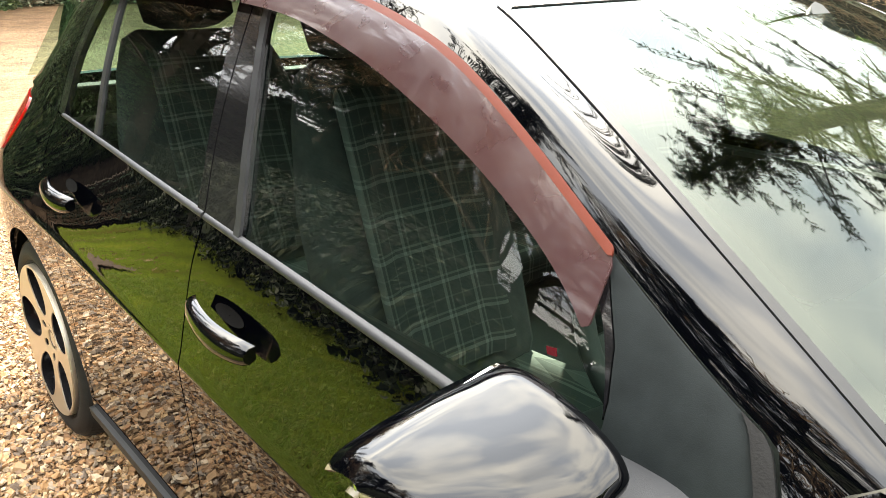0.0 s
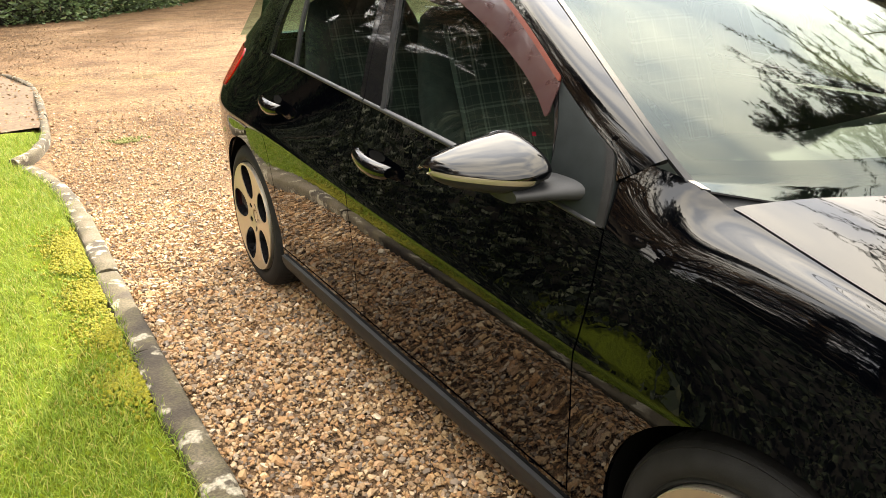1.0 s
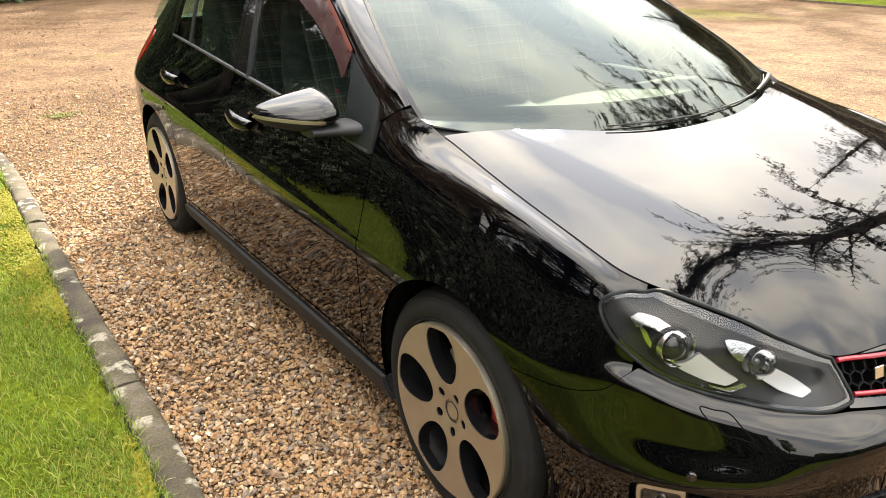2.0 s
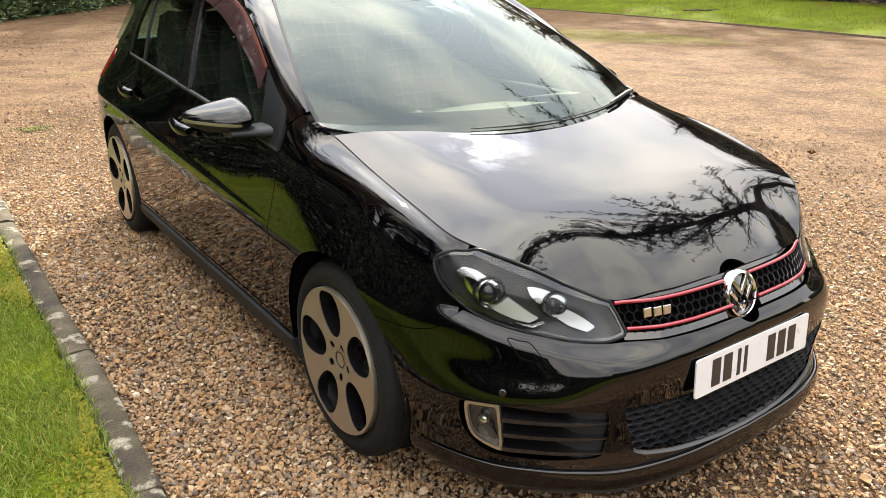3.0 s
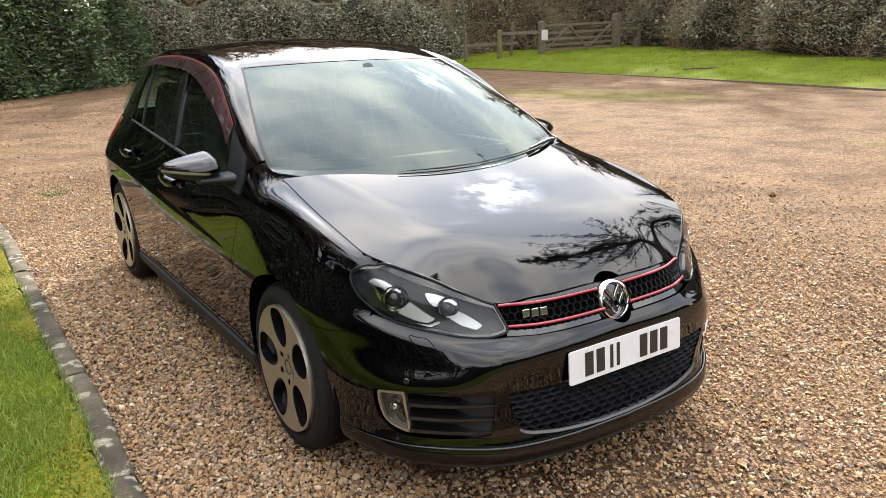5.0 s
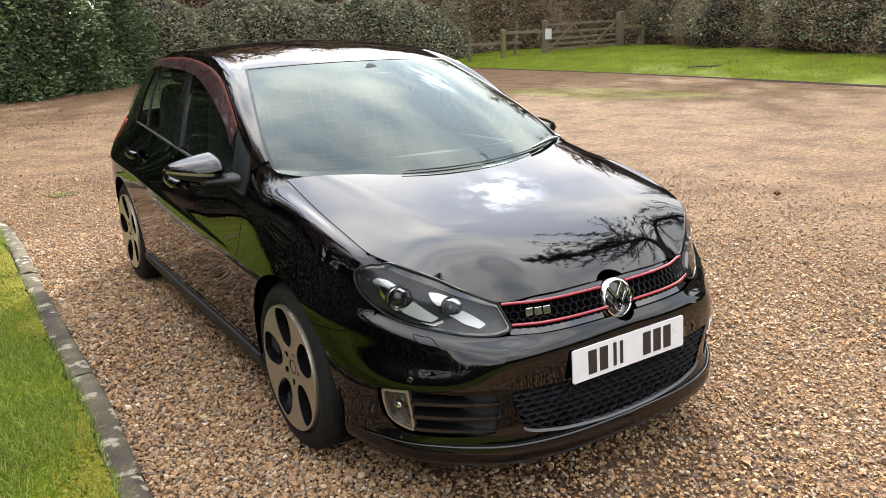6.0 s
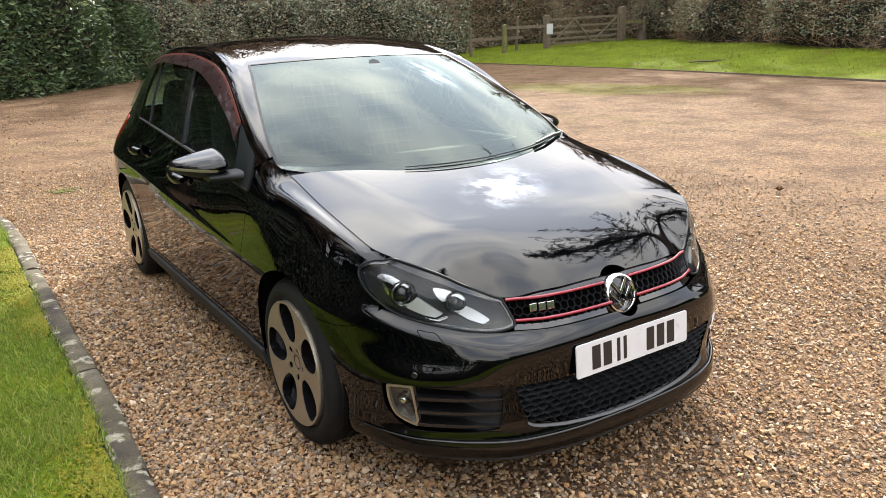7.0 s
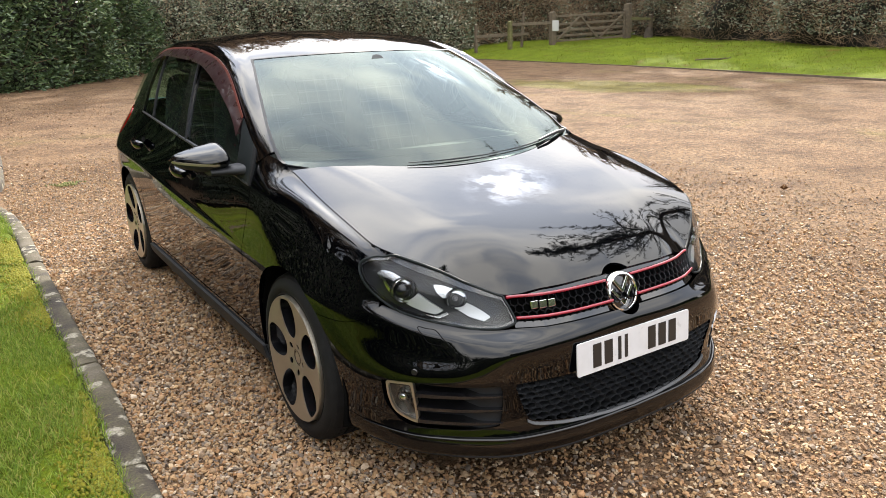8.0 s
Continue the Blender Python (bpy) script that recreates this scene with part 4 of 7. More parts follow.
both("sail_seal", sail_edge, RUBBER, 0.01, front_doors, "rubber edge seal")
f_frame = f_zone.copy().clip(lambda V: V[:, Y] - sail_line(V[:, Z]) - 0.002).clip(lambda V: -inside(front_glass, V[:, Y], V[:, Z]))
both("window_frame", f_frame, GLOSS_BLACK, 0.014, front_doors)
r_zone = frame_zone.copy().clip(lambda V: np.minimum(V[:, Y] - xb(V[:, Z]) - GAP, xc(V[:, Z]) - GAP - V[:, Y]))
both("window_frame", r_zone.copy().clip(lambda V: -inside(rear_glass, V[:, Y], V[:, Z])), GLOSS_BLACK, 0.014, rear_doors)
both("c_pillar", frame_zone.copy().clip(lambda V: V[:, Y] - xc(V[:, Z]) - GAP), PAINT, 0.012)
glass_f = f_zone.copy().clip(lambda V: inside(front_glass, V[:, Y], V[:, Z]) + 0.003).push(-0.008)
glass_r = r_zone.copy().clip(lambda V: inside(rear_glass, V[:, Y], V[:, Z]) + 0.003).push(-0.008)
both("door_glass", glass_f, GLASS, 0, front_doors, "clear side window", False)
both("door_glass", glass_r, GLASS, 0, rear_doors, "clear side window", False)
divider = lambda V: 0.012 - np.abs(V[:, Y] - 2.125 - 0.10 * (V[:, Z] - 1.04))
both("window_divider", glass_r.copy().clip(divider).push(0.006), TRIM, 0.01, rear_doors)
edge_strip = lambda V: np.minimum(inside(front_glass, V[:, Y], V[:, Z]), 1) * 0 + np.minimum(V[:, Y] - np.interp(V[:, Z], [.86, .985, 1.16, 1.30, 1.36], [1.353, 1.361, 1.401, 1.449, 1.462]) + 0.004, np.interp(V[:, Z], [.86, .985, 1.16, 1.30, 1.36], [1.353, 1.361, 1.401, 1.449, 1.462]) + 0.016 - V[:, Y])
both("glass_guide", f_zone.copy().clip(edge_strip).push(0.003), SEAL, 0.006, front_doors, "grey window guide strip")


def belt_strip(y0, y1, parents):
    """The grey strip under the side windows."""
    ys = np.linspace(y0, y1, 50)
    for side, pr in zip((-1, 1), parents):
        bm = bmesh.new()
        rows = []
        for y in ys:
            b = np.array([side * float(belt_s(np.array(y))), y, float(belt_z(np.array(y)))])
            ring = [(0.000, -0.008), (0.005, -0.007), (0.007, -0.003), (0.005, 0.002), (0.000, 0.006), (-0.006, 0.008), (-0.01, -0.008)]
            rows.append([bm.verts.new((b[0] + side * o, y, b[2] + h)) for o, h in [(o * k, h * k) for o, h in ring for k in [float(np.interp(y, [.43, .70, 1.5, 2.3], [.5, .9, .8, .6]))]]])
        for a, c in zip(rows, rows[1:]):
            for k in range(7):
                bm.faces.new((a[k], a[(k + 1) % 7], c[(k + 1) % 7], c[k]))
        bm.faces.new(rows[0])
        bm.faces.new(rows[-1][::-1])
        part("belt_strip", bm, SEAL, pr, "dull grey strip under the window", smooth=50)


belt_strip(0.442, 1.489, front_doors)
belt_strip(1.497, 2.40, rear_doors)

# wind deflectors over the side windows
def deflector(y0, y1, name_label, parents):
    d = upper.copy().clip(lambda V: np.minimum.reduce([V[:, Y] - y0, y1 - V[:, Y], rail_z(V[:, Y]) - 0.012 - V[:, Z], V[:, Z] - defl_low(V[:, Y])]))
    lift = lambda V: np.clip((rail_z(V[:, Y]) - 0.012 - V[:, Z]) / 0.08, 0, 1)
    ease = np.clip((d.V[:, Y] - 0.62) / 0.35, 0.12, 1)
    d.push(0.006 + 0.026 * ease * np.sin(lift(d.V) * 2.1))
    made = both("wind_deflector", d, DEFLECTOR, 0.003, parents, name_label)
    e = upper.copy().clip(lambda V: np.minimum.reduce([V[:, Y] - y0, y1 - V[:, Y], rail_z(V[:, Y]) - 0.007 - V[:, Z], V[:, Z] - rail_z(V[:, Y]) + 0.0165])).push(0.009)
    part("deflector_edge", skin_mesh("deflector_edge", [e], 0.004), RED_EDGE, parents[0], "bright red edge strip")
    return made


deflector(0.653, 1.510, "smoked red acrylic wind deflector", front_doors)
deflector(1.514, 2.37, "smoked red acrylic wind deflector", rear_doors)

for side, fd in zip((-1, 1), front_doors):
    bm = bmesh.new()
    bmesh.ops.create_uvsphere(bm, u_segments=12, v_segments=6, radius=0.006, matrix=Matrix.Translation((side * 0.752, 0.668, 1.068)))
    part("rivet", bm, DEFLECTOR, fd, "small clear rivet", smooth=0)

# roof and windscreen
part("roof", skin_mesh("roof", [ROOF.copy()], 0.01), PAINT, car)
glass_zone = WINDSCREEN.copy().clip(lambda V: np.minimum(0.985 - np.abs(V[:, 7]), 0.99 - V[:, 6]))
ws = part("windscreen", skin_mesh("windscreen", [glass_zone]), SCREEN, car, "large sloping windscreen")
ws.visible_shadow = False
border = WINDSCREEN.copy().clip(lambda V: np.maximum.reduce([np.abs(V[:, 7]) - 0.955, 0.075 - V[:, 6], V[:, 6] - 0.965])).push(-0.004)
part("screen_border", skin_mesh("screen_border", [border]), GLOSS_BLACK, car)
screen_seal = WINDSCREEN.copy().clip(lambda V: np.maximum(np.abs(V[:, 7]) - 0.985, V[:, 6] - 0.989)).push(0.002)
part("screen_seal", skin_mesh("screen_seal", [screen_seal], 0.01), TRIM, car)
rear_t, rear_a = np.meshgrid(np.linspace(0, 1, 20), np.linspace(-1, 1, 31), indexing="ij")
tail = np.stack([rear_a * (0.53 + 0.10 * rear_t), 3.06 + 0.16 * rear_t - 0.05 * rear_a**2, 1.325 - 0.30 * rear_t - 0.05 * (1 - rear_t) * rear_a**2], -1)
rw = part("rear_window", skin_mesh("rear_window", [Skin(tail, rear_t, rear_a).face_out((0, 1, 0.3))]), REAR_GLASS, car)
rw.visible_shadow = False

# front bumper
bumper = BODY.copy().clip(lambda V: 1.35 - V[:, U]).clip(lambda V: -V[:, X]).clip(lambda V: np.hypot(V[:, X], V[:, Z] - 0.624) - 0.064).clip(lambda V: bumper_top(V[:, U]) - V[:, Z])
bumper.clip(lambda V: np.where(V[:, Y] > -0.53, seam_z(V[:, Y]) - 0.0012 - V[:, Z], 1.0)).clip(arch_f)
bumper.clip(lambda V: -inside(intake_outline, V[:, U], V[:, Z])).clip(lambda V: -inside(side_intake, V[:, U], V[:, Z]))
upper_bumper = bumper.copy().clip(lambda V: V[:, Z] - np.interp(V[:, U], [0, .45, .8, 1.1], [.238, .240, .243, .262]))
b_main = part("front_bumper", skin_mesh("front_bumper", [upper_bumper, upper_bumper.mirrored()], 0.03), PAINT, car)
lip = bumper.copy().clip(lambda V: np.interp(V[:, U], [0, .45, .8, 1.1], [.236, .238, .241, .260]) - V[:, Z])
lip.push(0.010 * np.clip((1.02 - lip.V[:, U]) / 0.25, 0, 1))
part("front_lip", skin_mesh("front_lip", [lip, lip.mirrored()], 0.03), PAINT, b_main)
bm = bmesh.new()
for side in (-1, 1):
    uu = np.linspace(0.0, 0.98, 60)
    tube(bm, on_body(uu, np.full(60, .19), 0.006, side), np.interp(uu, [0, .7, .98], [.009, .008, .002]), 6)
part("splitter", bm, TRIM, b_main, smooth=60)
bm = bmesh.new()
for side in (-1, 1):
    uu = np.linspace(0.0, 0.99, 60)
    tube(bm, on_body(uu, np.interp(uu, [0, .45, .8, 1.1], [.236, .238, .241, .260]), 0.005, side), np.interp(uu, [0, .7, .99], [.008, .007, .001]), 8)
part("lip_edge", bm, PAINT, b_main, smooth=60)


def hex_grid(u0, u1, z0, z1, w, h, keep, depth, bar, mirror_too=True):
    """A honeycomb of bars over the body skin: (u, z) cells of width w and height h."""
    verts, faces = [], []
    cells = []
    row = 0
    z = z0
    while z < z1 + h:
        u = u0 + (row % 2) * w / 2
        while u < u1 + w:
            cells.append((u, z))
            u += w
        z += h * 0.75
        row += 1
    C = np.array(cells)
    C = C[keep(C[:, 0], C[:, 1]) > -0.2 * w]
    ang = np.radians(np.arange(6) * 60 + 30)
    shp = np.stack([np.cos(ang) * w / math.sqrt(3), np.sin(ang) * h / 2], -1)
    rings = []
    for k, push in ((1.0, -depth * 0.2), (1 - bar, -depth * 0.05), (1 - bar * 1.15, -depth), ):
        uv = C[:, None, :] + shp[None] * k
        p = on_body(np.abs(uv[..., 0]), uv[..., 1], push)
        p[..., 0] *= np.where(uv[..., 0] < 0, -1, 1)
        rings.append(p)
    R = np.stack(rings, 1).reshape(-1, 3)
    n = len(C)
    for c in range(n):
        o = c * 18
        for a, b in ((0, 6), (6, 12)):
            for k in range(6):
                k2 = (k + 1) % 6
                faces.append((o + a + k, o + a + k2, o + b + k2, o + b + k))
    if mirror_too:
        m = R * np.array([-1, 1, 1])
        faces += [tuple(i + len(R) for i in f[::-1]) for f in faces]
        R = np.vstack([R, m])
    return merged("honeycomb", R, faces, None)


# upper grille
back = BODY.copy().clip(lambda V: inside(grille_outline, V[:, U], V[:, Z])).push(-0.05)
grille = part("grille", skin_mesh("grille", [back, back.mirrored()]), DARK_WELL, car, "black honeycomb grille with red lines")
tagged(part("honeycomb", hex_grid(0.0, 0.48, 0.614, 0.661, 0.029, 0.0265, lambda u, z: np.minimum(inside(grille_outline, u, z) - 0.004, np.minimum(z - 0.614, 0.663 - z)), 0.022, 0.14), GLOSS_BLACK, grille), "black honeycomb mesh", kind="stuff")
for zz, e0 in ((0.6090, 0.438), (0.6670, 0.468)):
    for side in (-1, 1):
        bm = bmesh.new()
        tube(bm, on_body(np.linspace(.060, e0, 50), np.full(50, zz), 0.002, side), 0.0052, 8)
        part("red_line", bm, RED_STRIPE, grille, "red trim line", smooth=60)
for z0, z1, push, gap in ((0.587, 0.602, -0.012, .078), (0.673, 0.687, -0.014, .02)):
    for side in (-1, 1):
        uu, zz = np.meshgrid(np.linspace(gap, .445, 45), np.linspace(z0, z1, 3), indexing="ij")
        part("grille_border", skin_mesh("grille_border", [Skin(on_body(uu, zz, push, side), uu, zz).face_out((0, -1, 0))], 0.02), GLOSS_BLACK, grille)

# round badge: a chrome ring with two plain chevrons
badge_m = Matrix.Translation((0, -0.799, 0.624)) @ Euler((radians(90 - 17), 0, 0)).to_matrix().to_4x4()
bm = bmesh.new()
lathe(bm, [(.0675, -.055), (.0675, .002), (.064, .007), (.059, .008), (.0555, .004), (.055, -.004)], badge_m, 64)
badge = part("badge", bm, CHROME, car, "round chrome badge", smooth=40)
bm = bmesh.new()
lathe(bm, [(.0665, -.075), (.0665, -.01), (.056, -.004), (.0001, -.003)], badge_m, 48)
part("badge_back", bm, GLOSS_BLACK, badge, smooth=30)
bm = bmesh.new()
for x0, y0, x1, y1 in ((-.030, .042, 0, .002), (.030, .042, 0, .002), (-.044, .012, 0, -.040), (.044, .012, 0, -.040)):
    d = Vector((x1 - x0, y1 - y0, 0))
    m = badge_m @ Matrix.Translation(((x0 + x1) / 2, (y0 + y1) / 2, 0.001)) @ Matrix.Rotation(math.atan2(d.y, d.x), 4, "Z")
    box(bm, (d.length + 0.006, 0.0105, 0.006), m)
part("badge_bars", bm, CHROME, badge, bevel=0.0012)
# small chrome bars beside the badge
for u0 in (.366, .334, .302):
    bm = bmesh.new()
    c = on_body(np.array([u0]), np.array([.640]), 0.003)[0]
    n = Vector((-0.12, -1, 0.25)).normalized()
    box(bm, (.026, .007, .025), Matrix.Translation(c) @ n.to_track_quat("-Y", "Z").to_matrix().to_4x4())
    part("chrome_bar", bm, CHROME, grille, "small plain chrome bar", bevel=0.0015)

# number plate with plain bars
plate_z, plate_y = .4668, -.866
plate_m = Matrix.Translation((0, plate_y, plate_z)) @ Euler((radians(90 - 4), 0, 0)).to_matrix().to_4x4()


def round_rect(w, h, r, n=6):
    pts = []
    for cx, cy, a0 in ((w / 2 - r, h / 2 - r, 0), (-w / 2 + r, h / 2 - r, 90), (-w / 2 + r, -h / 2 + r, 180), (w / 2 - r, -h / 2 + r, 270)):
        pts += [(cx + r * math.cos(radians(a0 + 90 * k / n)), cy + r * math.sin(radians(a0 + 90 * k / n))) for k in range(n + 1)]
    return pts


bm = bmesh.new()
slab(bm, round_rect(.52, .111, .009), .005, plate_m)
plate = part("number_plate", bm, PLATE_WHITE, b_main, "white number plate with plain dark bars", bevel=0.001)
xs = [-.175 + .050 * k for k in range(4)] + [.075 + .050 * k for k in range(3)]
for k, px in enumerate(xs):
    bm = bmesh.new()
    slab(bm, round_rect(.036 if k not in (2, 3) else .014, .079, .001, 2), .0012, plate_m @ Matrix.Translation((px + (0.0 if k != 3 else -0.02), 0, .0052)))
    part("bar", bm, PLATE_BLACK, plate)

# lower intake, side intakes, fog lamps
back = BODY.copy().clip(lambda V: inside(intake_outline, V[:, U], V[:, Z]) + 0.01).push(-0.06)
intake = part("lower_intake", skin_mesh("lower_intake", [back, back.mirrored()]), DARK_WELL, b_main)
tagged(part("honeycomb", hex_grid(0.0, 0.48, .258, .425, .046, .026, lambda u, z: inside(intake_outline, u, z) - 0.004, 0.035, 0.13), TRIM, intake), "black honeycomb mesh", kind="stuff")
for side in (-1, 1):
    bm = bmesh.new()
    uu = np.linspace(0.0, 0.425, 40)
    z_low = np.interp(uu, [0, .1, .29, .38, .41, .425], [.252, .253, .266, .278, .286, .296])
    rows = [[bm.verts.new(p) for p in ring] for ring in np.stack([on_body(uu, z_low + dz, push, side) for dz, push in ((-.013, .001), (-.010, .006), (-.002, .004), (.002, -.012), (-.004, -.02), (-.013, -.01))], 1)]
    for a, b in zip(rows, rows[1:]):
        for k in range(6):
            bm.faces.new((a[k], a[(k + 1) % 6], b[(k + 1) % 6], b[k]))
    bm.faces.new(rows[0])
    bm.faces.new(rows[-1][::-1])
    part("intake_ledge", bm, LEDGE, intake, "satin grey ledge", smooth=50)
deep = BODY.copy().clip(lambda V: inside(side_intake, V[:, U], V[:, Z]) + 0.008)
deep.push(-0.012 - 0.04 * np.clip((deep.V[:, U] - 0.58) / 0.06, 0, 1))
pockets = both("side_intake", deep, TRIM, 0, (b_main, b_main))
for side, pocket in zip((-1, 1), pockets):
    for z0 in (0.388, 0.338, 0.291):
        bm = bmesh.new()
        uu = np.linspace(.508, .782, 30)
        thick = np.interp(uu, [.508, .58, .782], [.0012, .0045, .006])
        tip = on_body(uu, z0 + 0 * uu, 0.004, side)
        root = on_body(uu, z0 + 0 * uu, -0.05, side)
        rows = []
        for a, b, th in zip(tip, root, thick):
            a, b = Vector(a), Vector(b)
            rows.append([bm.verts.new(p) for p in (a + Vector((0, 0, th)), a - Vector((0, 0, th)), b - Vector((0, 0, th)), b + Vector((0, 0, th)))])
        for a, b in zip(rows, rows[1:]):
            for k in range(4):
                bm.faces.new((a[k], a[(k + 1) % 4], b[(k + 1) % 4], b[k]))
        bm.faces.new(rows[0])
        bm.faces.new(rows[-1][::-1])
        part("fin", bm, GLOSS_BLACK, pocket, smooth=30)
fog_ring = BODY.copy().clip(lambda V: inside(fog_outline, V[:, U], V[:, Z])).clip(lambda V: 0.0085 - inside(fog_outline, V[:, U], V[:, Z]))
fog_in = BODY.copy().clip(lambda V: inside(fog_outline, V[:, U], V[:, Z]) - 0.007)
fog_frames = both("fog_lamp", fog_ring.push(-0.003), ALLOY, 0.02, (b_main, b_main), "fog lamp with a pale frame")
bowl = fog_in.copy()
depth = np.clip(inside(fog_outline, bowl.V[:, U], bowl.V[:, Z]) / 0.045, 0, 1)
both("reflector", bowl.push(-0.008 - 0.035 * depth), FOG_BOWL, 0, fog_frames)
both("lens", fog_in.copy().push(-0.003), LENS, 0, fog_frames, "", False)
both("fog_mirror", BODY.copy().clip(lambda V: inside(np.array([(0.837, 0.347), (0.821, 0.353), (0.795, 0.309), (0.818, 0.305)]), V[:, U], V[:, Z])).push(-0.012), SILVER, 0.004, fog_frames, "bright slanted reflector")
for side, fr in zip((-1, 1), fog_frames):
    c = on_body(np.array([0.838]), np.array([0.355]), -0.03, side)[0]
    bm = bmesh.new()
    bmesh.ops.create_uvsphere(bm, u_segments=20, v_segments=12, radius=0.021, matrix=Matrix.Translation(c))
    part("bulb", bm, CHROME, fr, smooth=0)
    # parking sensor, washer flap and towing cover
    c = Vector(on_body(np.array([0.784]), np.array([0.463]), 0.0, side)[0])
    n = Vector((side * 0.72, -0.69, 0)).to_track_quat("Z", "Y").to_matrix().to_4x4()
    bm = bmesh.new()
    lathe(bm, [(.0001, .003), (.009, .003), (.0105, .001), (.0105, -.004)], Matrix.Translation(c) @ n, 24)
    part("sensor", bm, GLOSS_BLACK, b_main, smooth=30)
    flap = spline2([(0.783, 0.595), (0.753, 0.591), (0.72, 0.585), (0.694, 0.562), (0.673, 0.54), (0.708, 0.545), (0.742, 0.552), (0.763, 0.574)], 60, True)
    bm = bmesh.new()
    tube(bm, on_body(np.append(flap[:, 0], flap[0, 0]), np.append(flap[:, 1], flap[0, 1]), 0.0, side), 0.0013, 5, False)
    part("washer_flap", bm, DARK_WELL, b_main)
hook = [(0.345, 0.421), (0.345, 0.464), (0.352, 0.47), (0.388, 0.472), (0.395, 0.466), (0.392, 0.423)]
bm = bmesh.new()
tube(bm, on_body(np.array([p[0] for p in hook]), np.array([p[1] for p in hook]), 0.0), 0.0012, 5, False)
part("towing_cover", bm, DARK_WELL, b_main)

# headlights
lamp_zone = BODY.copy().clip(lambda V: inside(lamp_outline, V[:, U], V[:, Z])).clip(lambda V: 6.93 - V[:, 7])
lamps = []
for s in (lamp_zone, lamp_zone.mirrored()):
    b = s.copy()
    dd = np.clip(np.minimum(inside(lamp_outline, b.V[:, U], b.V[:, Z]), (6.93 - b.V[:, 7]) * 0.05) / 0.018, 0, 1)
    b.push(-0.006 - 0.030 * dd)
    lamps.append(part("headlight", skin_mesh("headlight", [b]), LAMP_DARK, car, "clear headlight with two round lenses"))
rim_zone = lamp_zone.copy().clip(lambda V: 0.0095 - np.minimum(inside(lamp_outline, V[:, U], V[:, Z]), (6.93 - V[:, 7]) * 0.05))
both("lamp_rim", rim_zone.push(-0.001), GLOSS_BLACK, 0.012, lamps)
both("lens", lamp_zone.copy().push(-0.0005), LENS, 0, lamps, "clear lens", False)


for side, lamp in zip((-1, 1), lamps):
    bm = bmesh.new()
    tube(bm, [Vector(p) for p in on_body(lamp_outline[:, 0], np.minimum(lamp_outline[:, 1], 0.80), -0.001, side)], 0.0042, 6)
    part("lamp_seal", bm, SAIL, lamp, "thin black rubber seal", smooth=60)


def lamp_plate(points, push, name="bezel", n=60):
    o = np.array(points)
    return BODY.copy().clip(lambda V: inside(o, V[:, U], V[:, Z])).push(push)


for pts in ([(.797, .693), (.701, .639), (.723, .627), (.772, .635), (.816, .648), (.852, .662), (.827, .666), (.806, .679)],
            [(.615, .662), (.536, .619), (.562, .608), (.601, .619), (.647, .639), (.673, .647), (.647, .647), (.626, .652)]):
    both("bezel", lamp_plate(pts, -0.014), BEZEL, 0.012, lamps, "bright silver bezel")
for pts in ([(.951, .748), (.933, .762), (.894, .756), (.857, .740), (.819, .722), (.851, .718), (.877, .721), (.897, .733), (.923, .736), (.927, .720), (.938, .731)],
            [(.737, .721), (.707, .717), (.670, .706), (.617, .693), (.623, .678), (.656, .693), (.688, .694), (.690, .676), (.704, .676), (.723, .695)]):
    both("eyelid", lamp_plate(pts, -0.016), LAMP_MIRROR, 0.010, lamps, "bright curved reflector")
for pts in ([(.929, .734), (.909, .696), (.876, .673), (.842, .665), (.846, .671), (.872, .679), (.900, .702), (.916, .732)],
            [(.783, .627), (.716, .616), (.682, .629), (.687, .636), (.723, .623), (.780, .631)]):
    both("chrome_edge", lamp_plate(pts, -0.012), LAMP_MIRROR, 0.008, lamps, "thin chrome edge")
for u0, z0, r in ((.849, .697, .036), (.659, .674, .029)):
    for side, lamp in zip((-1, 1), lamps):
        c = Vector(on_body(np.array([u0]), np.array([z0]), -0.026, side)[0])
        way = Vector((side * 0.25, -1, 0.16))
        m = Matrix.Translation(c) @ way.to_track_quat("Z", "Y").to_matrix().to_4x4()
        bm = bmesh.new()
        lathe(bm, [(r * 1.16, -.03), (r * 1.16, .010), (r * 1.08, .017), (r * .96, .012), (r * .90, -.01)], m, 48)
        ring = part("lamp_ring", bm, LAMP_MIRROR, lamp, smooth=40)
        bm = bmesh.new()
        if r > 0.03:
            lathe(bm, [(r * .93, -.012), (r * .88, .0), (r * .66, .012), (r * .36, .018), (.0001, .020)], m, 40)
            part("projector", bm, BARREL, lamp, "dark round projector lens", smooth=60)
        else:
            # a faceted bright bowl with a bulb in it
            lathe(bm, [(r * .93, .004), (r * .80, -.006), (r * .50, -.018), (.0001, -.022)], m, 14)
            part("reflector_bowl", bm, LAMP_MIRROR, lamp, "bright faceted reflector", smooth=10)
            bm = bmesh.new()
            bmesh.ops.create_uvsphere(bm, u_segments=14, v_segments=8, radius=r * 0.30, matrix=m @ Matrix.Translation((0, 0, -.006)))
            part("bulb", bm, SILVER, lamp, smooth=0)

